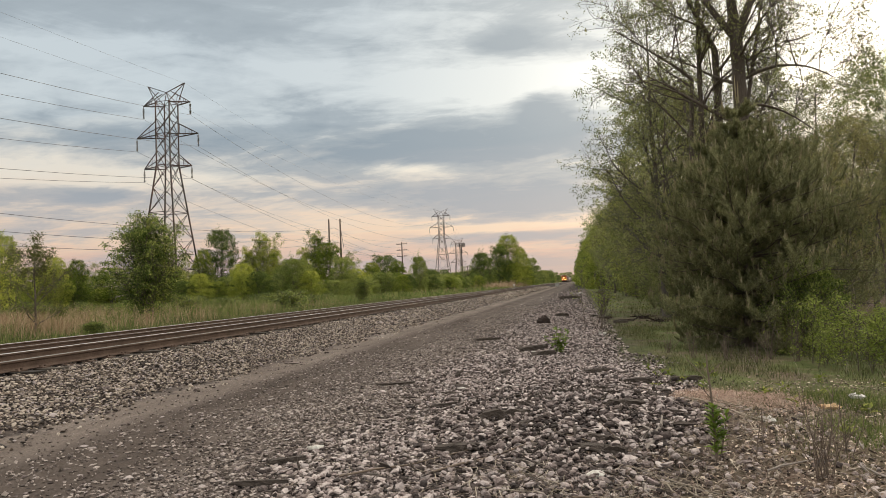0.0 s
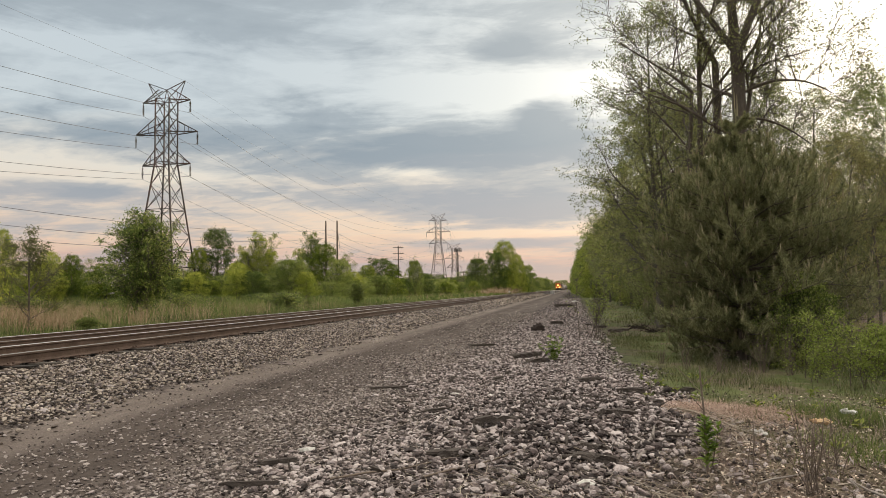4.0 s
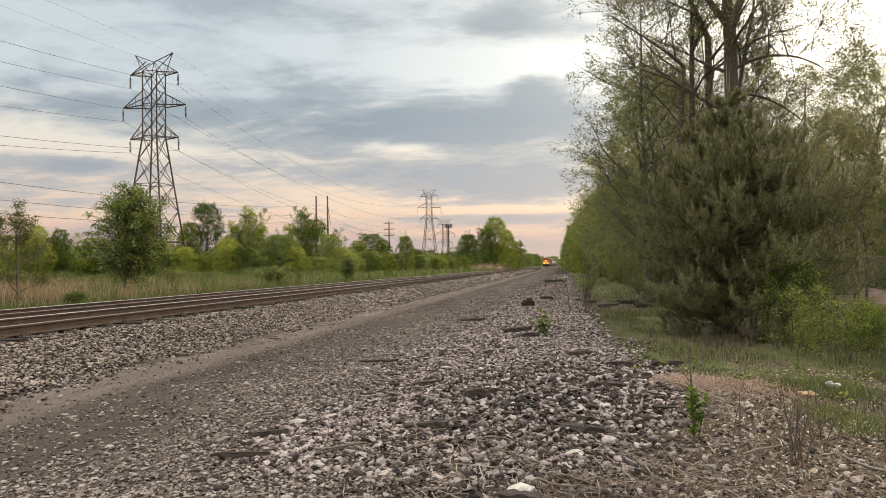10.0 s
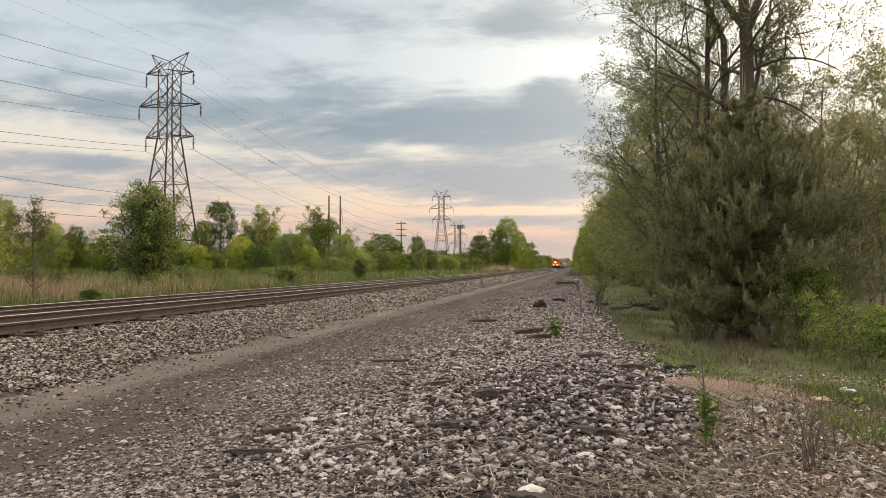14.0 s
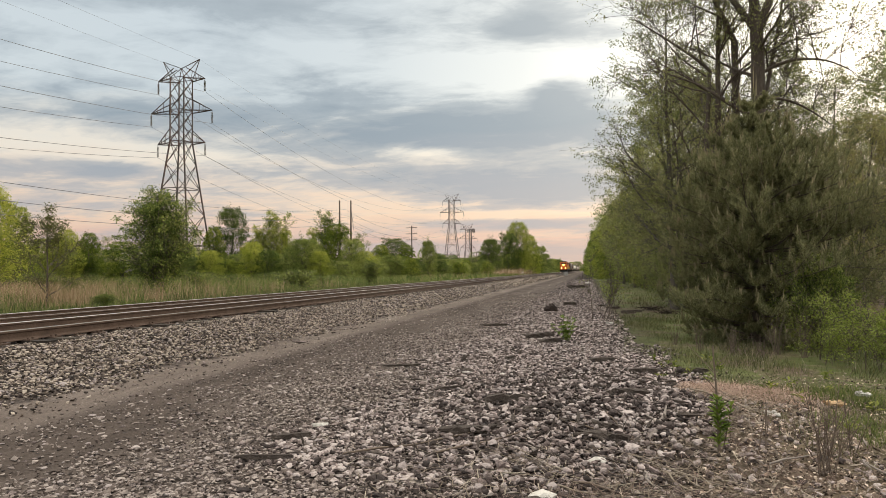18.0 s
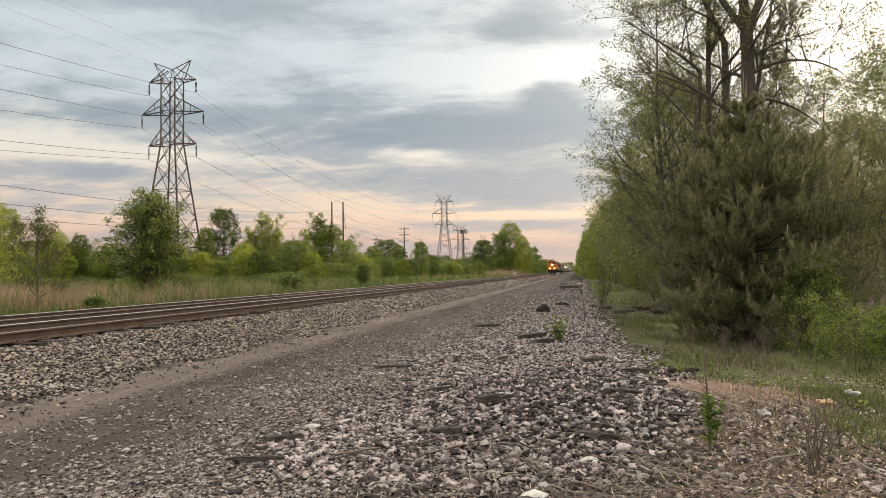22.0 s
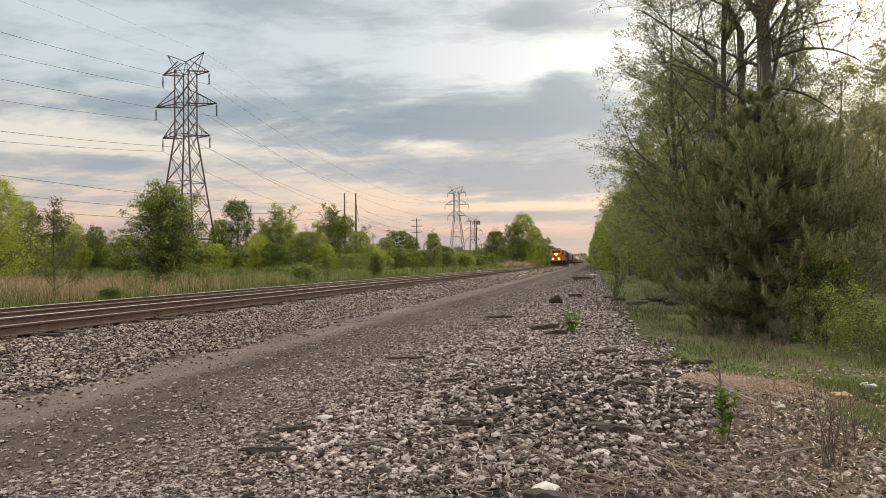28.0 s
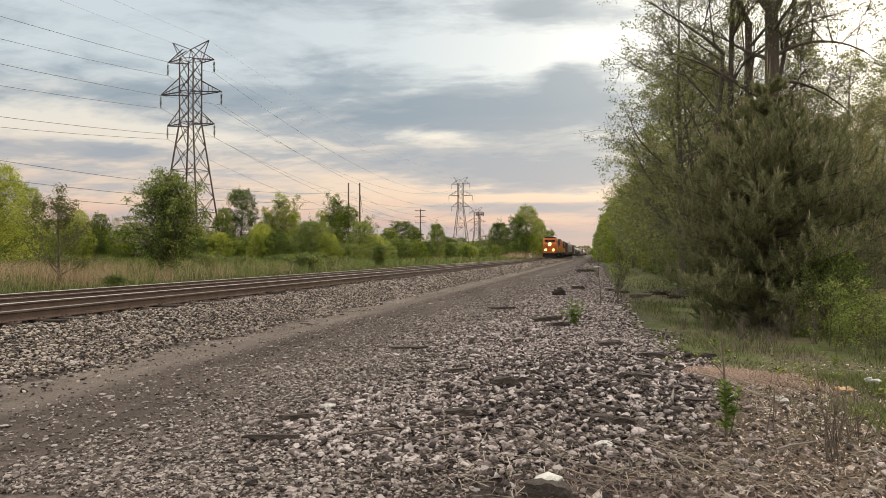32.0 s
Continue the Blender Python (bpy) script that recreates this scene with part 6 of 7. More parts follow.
        v0, f0 = ROCKS[k % 10]
        ob = new("pale_stone", mesh_from("pale_stone", v0 * np.array([sx, sy, sz]) * 0.6, f0, M["stone_single" if k == 3 else "white_stone"]))
        ob.matrix_basis = pose(x, y, float(ground_z(x, y)) + sz * 0.4, 0, 0, rz)
        tagged(ob, "pale limestone block among the gravel", "stone", "pale stones")

    def scrap(x, y, z, s, mat, label, seed):
        q = np.random.default_rng(seed)
        vs, fs, off = [], [], 0
        for k in range(4):
            v0, f0 = ROCKS[(seed * 3 + k) % 14]
            v = v0 * s * q.uniform(0.16, 0.3) * (1.1, 0.7, 0.75) + q.normal(0, 0.035, (12, 3)) * s + ((k - 1.5) * s * 0.2, q.normal(0, 0.05) * s, 0.06 * s)
            vs.append(v)
            fs.append(f0 + off)
            off += 12
        ob = new("plastic_scrap" if mat == "plastic" else "card_scrap", mesh_from("scrap", np.concatenate(vs), np.concatenate(fs), M[mat]))
        ob.matrix_basis = pose(x, y, float(ground_z(x, y)) + z, 0, 0, -35)
        tagged(ob, label, "scrap")

    scrap(1.73, 7.22, 0.02, 0.2, "plastic", "crumpled white plastic scrap on the soil", 1)
    scrap(2.98, 8.48, 0.08, 0.19, "plastic", "white plastic bag caught in the grass", 2)
    scrap(2.54, 8.02, 0.04, 0.24, "card", "faded orange card scrap in the grass", 3)
    scrap(0.55, 18.5, 0.03, 0.2, "plastic", "small white scrap by the sapling", 4)


build_debris()


def build_weeds():
    r = np.random.default_rng(71)
    # young tree with a bare leader and a leafy lower stem
    ob = thing("young_tree", "small bright green seedling with a bare brown leader", "seedling", at=(0.97, 5.63, float(ground_z(0.97, 5.63))))
    tb = Tubes()
    tb.add(wander(r, (0, 0, -0.02), (-0.03, 0.0, 1), 0.86, 9, 0.03, 0.05), np.linspace(0.012, 0.006, 9), 6)
    for z, a, L in ((0.62, 2.6, 0.32), (0.68, 0.4, 0.22), (0.5, 4.0, 0.2)):
        tb.add(wander(r, (-0.02, 0, z), (math.cos(a), math.sin(a), 0.9), L, 5, 0.06), np.linspace(0.004, 0.002, 5), 4)
    side = wander(r, (0.02, 0, 0.02), (0.28, 0.1, 1), 0.4, 6, 0.03, 0.05)
    tb.add(side, np.linspace(0.006, 0.003, 6), 5)
    piece("stem", tb.mesh("stem", M["twig"]), ob)
    lv = [(0, 0, 0), (0.022, 0.05, 0.012), (0, 0.115, -0.01), (-0.022, 0.05, 0.012), (0, 0.055, 0.0)]
    leaf = mesh_from("leaf", lv, np.array([(0, 1, 4), (1, 2, 4), (2, 3, 4), (3, 0, 4)]), M["leaf_single"])
    weed_leaf = mesh_from("leaf", lv, np.array([(0, 1, 4), (1, 2, 4), (2, 3, 4), (3, 0, 4)]), M["leaf_mid"])
    for k in range(110):
        main = k < 80
        z = r.uniform(0.05, 0.42) if main else r.uniform(0.1, 0.38)
        px, py = (0, 0) if main else (np.interp(z, side[:, 2], side[:, 0]), np.interp(z, side[:, 2], side[:, 1]))
        o = piece("leaf", leaf, ob)
        s = r.uniform(0.6, 1.05) * (1.0 if main else 0.7)
        o.matrix_basis = Matrix.LocRotScale((px, py, z), Euler((r.uniform(0.2, 1.0), r.normal(0, 0.2), r.uniform(0, 6.28))), (s, s, s))
    # bright leafy weed out on the gravel
    ob = thing("weed", "bright green leafy weed growing in the gravel", "weed", at=(-0.46, 14.55, float(ground_z(-0.46, 14.55))))
    stems = [wander(r, (r.normal(0, 0.05), r.normal(0, 0.05), 0), (r.normal(0, 0.35), r.normal(0, 0.35), 1), r.uniform(0.3, 0.62), 6, 0.06, 0.04) for _ in range(13)]
    for s in stems:
        tb = Tubes()
        tb.add(s, np.linspace(0.006, 0.003, 6), 4)
        piece("stem", tb.mesh("stem", M["leaf_single"]), ob)
    for k in range(210):
        s = stems[k % 13]
        q = s[r.integers(1, 6)]
        o = piece("leaf", leaf, ob)
        sc = r.uniform(0.6, 1.1)
        o.matrix_basis = Matrix.LocRotScale(q, Euler((r.uniform(0.1, 1.0), r.normal(0, 0.2), r.uniform(0, 6.28))), (sc, sc, sc))
    # low broad-leaved weeds of the verge
    for k in range(34):
        x, y = r.uniform(1.9, 5.2), r.uniform(5.2, 10.5)
        if k < 8:
            x, y = r.uniform(0.9, 2.0), r.uniform(8.8, 13)
        ob = thing("verge_weed", "small green broad-leaved weed in the litter", "weed", "verge weeds", (x, y, float(ground_z(x, y))))
        for _ in range(r.integers(7, 15)):
            o = piece("leaf", weed_leaf, ob)
            sc = r.uniform(0.5, 1.1)
            o.matrix_basis = Matrix.LocRotScale((r.normal(0, 0.03), r.normal(0, 0.03), r.uniform(0.0, 0.1)), Euler((r.uniform(0.1, 0.9), r.normal(0, 0.2), r.uniform(0, 6.28))), (sc, sc, sc))
    # dead shrubs and stalks
    for x, y, h, n in ((1.64, 5.35, 0.74, 15), (2.0, 6.1, 0.5, 8), (2.5, 5.95, 1.1, 6), (3.9, 13.6, 1.0, 16), (3.3, 13.2, 0.8, 14), (2.5, 13.0, 0.6, 14), (4.5, 13.4, 1.2, 10), (2.0, 13.4, 0.5, 12), (2.9, 12.6, 0.45, 12), (3.6, 12.7, 0.6, 12), (1.6, 13.9, 0.5, 10)):
        tb = Tubes()
        for _ in range(n):
            a, sp = r.uniform(0, 6.283), r.uniform(0.05, 0.5)
            st = wander(r, (r.normal(0, 0.03), r.normal(0, 0.03), -0.01), (sp * math.cos(a), sp * math.sin(a), 1), h * r.uniform(0.5, 1.05), 7, 0.07, 0.02)
            tb.add(st, np.linspace(0.0046, 0.0016, 7), 4)
            for _ in range(4):
                q = st[r.integers(2, 6)]
                tb.add(wander(r, q, (r.normal(), r.normal(), 1.1), h * r.uniform(0.12, 0.35), 4, 0.12), np.linspace(0.0024, 0.0011, 4), 3)
        ob = new("dead_shrub", tb.mesh("dead_shrub", M["twig"]))
        ob.matrix_basis = pose(x, y, float(ground_z(x, y)))
        tagged(ob, "leafless brown shrub of thin twigs", "shrub", "dead shrubs")
    for x, y, s in ((2.2, 26.0, 0.55), (2.6, 24.4, 0.45)):
        tb = Tubes()
        for _ in range(60):
            a = r.uniform(0, 6.283)
            st = wander(r, (r.normal(0, 0.3) * s, r.normal(0, 0.25) * s, r.uniform(0.0, 0.1)), (math.cos(a), math.sin(a), r.uniform(0.0, 0.35)), s * r.uniform(0.25, 0.6), 5, 0.2)
            st[:, 2] = np.abs(st[:, 2])
            tb.add(st, np.linspace(0.014, 0.005, 5), 4)
        ob = new("dead_brush", tb.mesh("dead_brush", M["char"]))
        ob.matrix_basis = pose(x, y, float(ground_z(x, y)))
        tagged(ob, "low heap of dark dead branches on the bank", "brush", "brush heaps")
    for x, y, h in ((1.36, 5.87, 0.34), (1.29, 5.8, 0.3), (1.5, 6.4, 0.3), (0.95, 9.4, 0.4)):
        tb = Tubes()
        tb.add(wander(r, (0, 0, -0.01), (r.normal(0, 0.06), 0, 1), h, 5, 0.03), np.linspace(0.006, 0.003, 5), 5)
        ob = new("dead_stalk", tb.mesh("dead_stalk", M["twig"]))
        ob.matrix_basis = pose(x, y, float(ground_z(x, y)))
        tagged(ob, "short dry brown weed stalk", "stalk", "dead stalks")

    # straw, litter and needles on the soil
    def strands(name, n, cx, cy, sx, sy, length, width, mat, label, flat=0.25):
        x, y = r.normal(cx, sx, n), r.normal(cy, sy, n)
        k = y > 3.5
        x, y = x[k], y[k]
        n = len(x)
        a = r.uniform(0, 6.283, n)
        L = length * r.uniform(0.3, 1.2, n)
        d = np.stack([np.cos(a), np.sin(a), r.normal(0, flat, n) * 0.3], 1) * L[:, None]
        s = np.stack([-np.sin(a), np.cos(a), 0 * a], 1) * width * 0.5
        p0 = np.stack([x, y, ground_z(x, y) + r.uniform(0.01, 0.06, n)], 1)
        p1, p2 = p0 + d * 0.5, p0 + d + r.normal(0, 0.1, (n, 3)) * L[:, None] * (1, 1, 0.15)
        p1[:, 2] = ground_z(p1[:, 0], p1[:, 1]) + r.uniform(0.02, 0.07, n)
        p2[:, 2] = np.maximum(p2[:, 2], ground_z(p2[:, 0], p2[:, 1]) + 0.012)
        v = np.stack([p0 - s, p0 + s, p1 + s, p1 - s, p2], 1).reshape(-1, 3)
        i = np.arange(n)[:, None] * 5
        ob = new(name, mesh_from(name, v, [i + [0, 1, 2, 3], i + [3, 2, 4]], M[mat]))
        tagged(ob, label, "straw", kind="stuff")

    strands("straw", 420, 0.1, 4.7, 0.9, 0.5, 0.3, 0.0065, "straw", "dry pale straw strewn over stones")
    strands("needle_litter", 1300, 0.95, 4.95, 0.8, 0.6, 0.12, 0.0035, "brown_needle", "thin brown dry needles over the soil")
    strands("needle_litter", 600, 0.2, 4.4, 0.6, 0.2, 0.14, 0.0035, "brown_needle", "thin brown dry needles over the stones")
    strands("needle_litter", 800, 2.2, 5.6, 0.8, 0.8, 0.10, 0.0035, "brown_needle", "thin tan dry grass over the soil")
    strands("straw", 150, 1.2, 5.6, 0.7, 0.9, 0.24, 0.006, "straw", "dry pale straw strewn over soil")
    strands("twigs", 300, 0.6, 5.2, 1.2, 1.0, 0.4, 0.006, "twig", "thin dark twigs lying on the ground")
    for bx, by, ba, bl in ((-0.45, 5.0, 2.3, 0.5), (-0.15, 4.75, 2.6, 0.55), (0.7, 4.9, 2.5, 0.6), (1.0, 4.6, 2.7, 0.5), (0.75, 6.35, 2.2, 0.35), (1.45, 7.55, 2.4, 0.6), (0.3, 4.45, 0.4, 0.4)):
        tb = Tubes()
        for _ in range(7):
            a, q = ba + r.normal(0, 0.22), (bx + r.normal(0, 0.07), by + r.normal(0, 0.07))
            st = wander(r, (*q, float(ground_z(*q)) + r.uniform(0.02, 0.07)), (math.cos(a), math.sin(a), r.uniform(-0.02, 0.1)), bl * r.uniform(0.4, 1.1), 6, 0.1, -0.02)
            st[:, 2] = np.maximum(st[:, 2], ground_z(st[:, 0], st[:, 1]) + 0.012)
            tb.add(st, np.full(6, 0.0021), 4)
        tagged(new("straw_bundle", tb.mesh("straw_bundle", M["straw"])), "loose bundle of dry grey-tan stems on the stones", "straw", kind="stuff")
    strands("brush", 90, 1.9, 26.3, 0.8, 1.0, 0.6, 0.025, "twig", "heap of dark dead brush on the bank")
    strands("twigs", 500, 1.3, 25.0, 0.7, 2.2, 0.5, 0.02, "twig", "thin dark twigs lying on the bank")
    strands("straw", 350, -0.6, 6.6, 1.0, 1.6, 0.25, 0.006, "straw", "dry pale straw between the stones")
    strands("pine_straw", 3400, 1.72, 8.5, 0.42, 0.4, 0.2, 0.005, "pine_straw", "reddish dry pine needles in a heap")
    strands("straw", 220, 1.7, 7.6, 0.6, 0.6, 0.36, 0.005, "straw", "dry pale stems beside the needles")
    strands("straw", 420, 3.0, 7.5, 1.2, 1.6, 0.18, 0.004, "straw", "dry pale straw in the verge")

    x, y = r.uniform(0.4, 5.0, 9000), r.uniform(4.0, 10.5, 9000)
    keep = r.uniform(0, 1, 9000) < np.clip((x - 0.4 - 0.28 * np.maximum(y - 5.5, 0)) / 0.7, 0, 1) * np.clip((11 - y) / 5, 0.05, 1)
    x, y = x[keep], y[keep]
    n = len(x)
    a = r.uniform(0, 6.283, n)
    u = np.stack([np.cos(a), np.sin(a), r.normal(0, 0.25, n)], 1)
    w = np.stack([-np.sin(a), np.cos(a), r.normal(0, 0.3, n)], 1)
    L = r.uniform(0.025, 0.075, (n, 1)) * r.uniform(0.5, 1.0, (n, 1))
    p = np.stack([x, y, ground_z(x, y) + r.uniform(0.012, 0.03, n)], 1)
    bend = np.array([[0, 0, 1.0]]) * L * r.uniform(0.05, 0.3, (n, 1))
    v = np.stack([p - u * L * 0.5, p + w * L * 0.24 + bend, p + u * L * 0.5, p - w * L * 0.2 + bend], 1).reshape(-1, 3)
    i = np.arange(n)[:, None] * 4
    ob = new("leaf_litter", mesh_from("leaf_litter", v, np.concatenate([i + [0, 1, 2], i + [0, 2, 3]]), M["litter"]))
    tagged(ob, "curled tan dead leaves on the soil", "leaf litter", kind="stuff")


M["pine_straw"] = material("red_pine_straw", [(0.20, 0.12, 0.085), (0.33, 0.22, 0.165), (0.46, 0.34, 0.27)], 4, 0.85, island=0.6, bump=0)
build_weeds()


# ---------------------------------------------------------------- birds
M["feather"] = material("dark_feather", [(0.025, 0.022, 0.02), (0.06, 0.052, 0.046)], 9, 0.8, bump=0)
FLOCK = []


def build_birds():
    """Small dark birds, each a body with two wings that beat."""
    r = np.random.default_rng(83)
    body = np.array([(0.0, 0.17, 0.0), (0.035, 0.05, 0.0), (0.03, -0.06, 0.0), (0.0, -0.19, 0.01), (-0.03, -0.06, 0.0), (-0.035, 0.05, 0.0), (0.0, 0.03, 0.04), (0.0, 0.02, -0.04)]) * 0.75
    ring = [(0, 1), (1, 2), (2, 3), (3, 4), (4, 5), (5, 0)]
    me = mesh_from("body", body, np.array([(a, b, 6) for a, b in ring] + [(b, a, 7) for a, b in ring]), M["feather"], True)
    wings = {}
    for s in (-1, 1):
        v = np.array([(0, 0.06, 0), (0.15, 0.09, 0.01), (0.33, -0.02, 0), (0.14, -0.05, 0), (0, -0.05, 0), (0.12, 0.02, 0.015)]) * (0.75 * s, 0.75, 0.75)
        wings[s] = mesh_from("wing", v, np.array([(0, 1, 5), (1, 2, 5), (2, 3, 5), (3, 4, 5), (4, 0, 5)]), M["feather"])
    for k in range(9):
        ob = thing("bird", "small dark bird flying in a loose flock", "bird", "flock of birds")
        piece("body", me, ob)
        pair = [piece("wing", wings[s], ob) for s in (-1, 1)]
        FLOCK.append((ob, pair, r.normal(0, (2.6, 3.0, 0.7)), r.uniform(0, 6.28)))


build_birds()


# ---------------------------------------------------------------- train
M.update({
    "loco_orange": material("orange_enamel", [(0.48, 0.11, 0.016), (0.66, 0.16, 0.024)], 1.2, 0.45, fine=14, bump=0.03, spec=0.4, stain=((0.10, 0.05, 0.03), 0.8, 0.5)),
    "loco_black": material("black_enamel", [(0.012, 0.011, 0.010), (0.03, 0.027, 0.025)], 1.2, 0.55, fine=14, bump=0.05),
    "loco_hood": material("sooty_brown_enamel", [(0.075, 0.03, 0.018), (0.12, 0.05, 0.03)], 1.2, 0.6, fine=14, bump=0.05, stain=((0.03, 0.02, 0.016), 0.8, 0.6)),
    "loco_grey": material("sooty_grey", [(0.05, 0.046, 0.042), (0.10, 0.09, 0.08)], 1.2, 0.7, fine=14, bump=0.05),
    "loco_glass": material("dark_glass", [(0.008, 0.009, 0.010), (0.015, 0.016, 0.018)], 2, 0.12, bump=0, spec=0.6),
    "yellow": material("yellow_stripe", [(0.62, 0.42, 0.05), (0.72, 0.50, 0.08)], 3, 0.5, bump=0.02),
    "headlight": material("lit_headlight", [(1, 0.9, 0.7), (1, 0.95, 0.8)], 3, 0.3, bump=0, emit=((1.0, 0.44, 0.07), 11.0)),
    "car_brown": material("freight_brown", [(0.10, 0.042, 0.03), (0.16, 0.07, 0.05)], 1, 0.75, fine=9, stain=((0.05, 0.03, 0.02), 0.6, 0.6)),
    "car_grey": material("freight_grey", [(0.26, 0.25, 0.235), (0.37, 0.36, 0.34)], 1, 0.85, fine=9, stain=((0.14, 0.09, 0.06), 0.6, 0.6)),
    "car_black": material("tank_black", [(0.025, 0.023, 0.022), (0.05, 0.046, 0.043)], 1, 0.5, fine=9, stain=((0.12, 0.09, 0.07), 0.6, 0.4)),
    "wheel_steel": material("wheel_steel", [(0.06, 0.045, 0.036), (0.13, 0.10, 0.08)], 5, 0.6, metal=0.4),
})
RAIL = NEAR_TOP


def add_wheels(parent, ys, r=0.5):
    bm = bmesh.new()
    cyl(bm, (-0.95, 0, 0), (0.95, 0, 0), 0.08, sides=8)
    for s in (-1, 1):
        cyl(bm, (s * 0.685, 0, 0), (s * 0.82, 0, 0), r, r - 0.01, 20)
        cyl(bm, (s * 0.665, 0, 0), (s * 0.69, 0, 0), r + 0.02, sides=20)
        for k in range(4):
            a = k * math.pi / 2
            strut(bm, (s * 0.83, 0.1 * math.cos(a), 0.1 * math.sin(a)), (s * 0.83, 0.42 * math.cos(a), 0.42 * math.sin(a)), 0.06)
    me = bpy.data.meshes.new("wheelset")
    bm.to_mesh(me)
    bm.free()
    me.materials.append(M["wheel_steel"])
    made = []
    for y in ys:
        w = piece("wheelset", me, parent)
        w.matrix_basis = pose(0, y, r)
        made.append(w)
    return made


def bogie_frame(parent, y, half):
    for s in (-1, 1):
        bm = bmesh.new()
        box(bm, (s * 1.05 - 0.09, y - half, 0.42), (s * 1.05 + 0.09, y + half, 0.66), 0.03)
        for k in (-0.6, 0.6):
            box(bm, (s * 1.12 - 0.1, y + k * half - 0.18, 0.3), (s * 1.12 + 0.1, y + k * half + 0.18, 0.78), 0.03)
        part("bogie_frame", bm, M["loco_black"], parent)


def build_loco(label):
    """Faces -y; its front coupler is at y = 0."""
    ob = thing("locomotive", label, "locomotive", "train")
    bm = bmesh.new()
    box(bm, (-1.55, 0.9, 1.15), (1.55, 21.6, 1.55), 0.04)
    part("underframe", bm, M["loco_black"], ob)
    # nose and cab
    bm = bmesh.new()
    box(bm, (-1.5, 1.0, 1.5), (1.5, 2.6, 3.45), 0.3)
    part("nose", bm, M["loco_orange"], ob)
    bm = bmesh.new()
    box(bm, (-1.56, 2.5, 1.5), (1.56, 5.0, 4.62), 0.42)
    cab = part("cab", bm, M["loco_orange"], ob)
    bm = bmesh.new()
    box(bm, (-1.2, 2.45, 4.5), (1.2, 5.1, 4.74), 0.1)
    part("cab_roof", bm, M["loco_black"], ob)
    for x0, x1 in ((-1.1, -0.42), (-0.36, 0.36), (0.42, 1.1)):
        bm = bmesh.new()
        box(bm, (x0, 2.46, 3.5), (x1, 2.52, 4.1), 0.02)
        part("windscreen", bm, M["loco_glass"], cab)
    for s in (-1, 1):
        bm = bmesh.new()
        box(bm, (s * 1.56 - 0.03, 3.0, 3.3), (s * 1.56 + 0.03, 4.5, 3.95), 0.02)
        part("side_window", bm, M["loco_glass"], cab)
    # headlight high on the nose, ditch lights at the deck
    for x, z, r in ((0.0, 3.12, 0.34), (-0.85, 1.85, 0.24), (0.85, 1.85, 0.24)):
        y = 0.96
        bm = bmesh.new()
        cyl(bm, (x, y + 0.12, z), (x, y - 0.05, z), r + 0.05, r + 0.05, 16, False)
        rim = part("headlight", bm, M["loco_black"], ob)
        bm = bmesh.new()
        cyl(bm, (x, y, z), (x, y - 0.04, z), r, r * 0.9, 16)
        part("lens", bm, M["headlight"], rim, "lit warm headlight lens")
    # hoods
    bm = bmesh.new()
    box(bm, (-1.35, 5.0, 1.5), (1.35, 8.2, 4.35), 0.1)
    part("electrical_cabinet", bm, M["loco_hood"], ob)
    bm = bmesh.new()
    box(bm, (-0.95, 8.2, 1.5), (0.95, 20.8, 4.1), 0.1)
    hood = part("long_hood", bm, M["loco_hood"], ob)
    for k in range(9):
        for s in (-1, 1):
            bm = bmesh.new()
            box(bm, (s * 0.955 - 0.02, 8.6 + 1.3 * k, 1.75), (s * 0.955 + 0.02, 9.7 + 1.3 * k, 3.2), 0.01)
            part("hood_door", bm, M["loco_hood"], hood)
    bm = bmesh.new()
    box(bm, (-1.5, 16.6, 3.2), (1.5, 20.9, 4.45), 0.12)
    part("radiator", bm, M["loco_grey"], ob)
    for y in (17.6, 19.3):
        bm = bmesh.new()
        cyl(bm, (0, y, 4.44), (0, y, 4.56), 0.75, sides=20)
        part("roof_fan", bm, M["loco_grey"], ob)
    bm = bmesh.new()
    box(bm, (-0.4, 12.2, 4.08), (0.4, 13.4, 4.5), 0.06)
    part("exhaust_stack", bm, M["loco_black"], ob)
    bm = bmesh.new()
    box(bm, (-1.35, 8.4, 0.45), (1.35, 13.4, 1.14), 0.18)
    part("fuel_tank", bm, M["loco_black"], ob)
    # pilot, coupler, steps, rails
    bm = bmesh.new()
    vs = [bm.verts.new(p) for p in ((-1.5, 0.75, 1.2), (1.5, 0.75, 1.2), (1.5, 0.75, 0.45), (1.2, 0.35, 0.12), (-1.2, 0.35, 0.12), (-1.5, 0.75, 0.45), (0, 0.15, 0.12), (0, 0.62, 0.85))]
    for q in ((5, 4, 6, 7), (6, 3, 2, 7), (0, 5, 7), (0, 7, 1), (1, 7, 2)):
        bm.faces.new([vs[i] for i in q])
    bmesh.ops.solidify(bm, geom=bm.faces[:], thickness=0.05)
    part("snowplow", bm, M["loco_black"], ob)
    bm = bmesh.new()
    box(bm, (-1.5, 0.72, 1.2), (1.5, 1.0, 1.52), 0.03)
    part("front_sill", bm, M["loco_orange"], ob)
    bm = bmesh.new()
    box(bm, (-0.16, 0.0, 0.82), (0.16, 0.9, 1.08), 0.05)
    part("coupler", bm, M["loco_black"], ob)
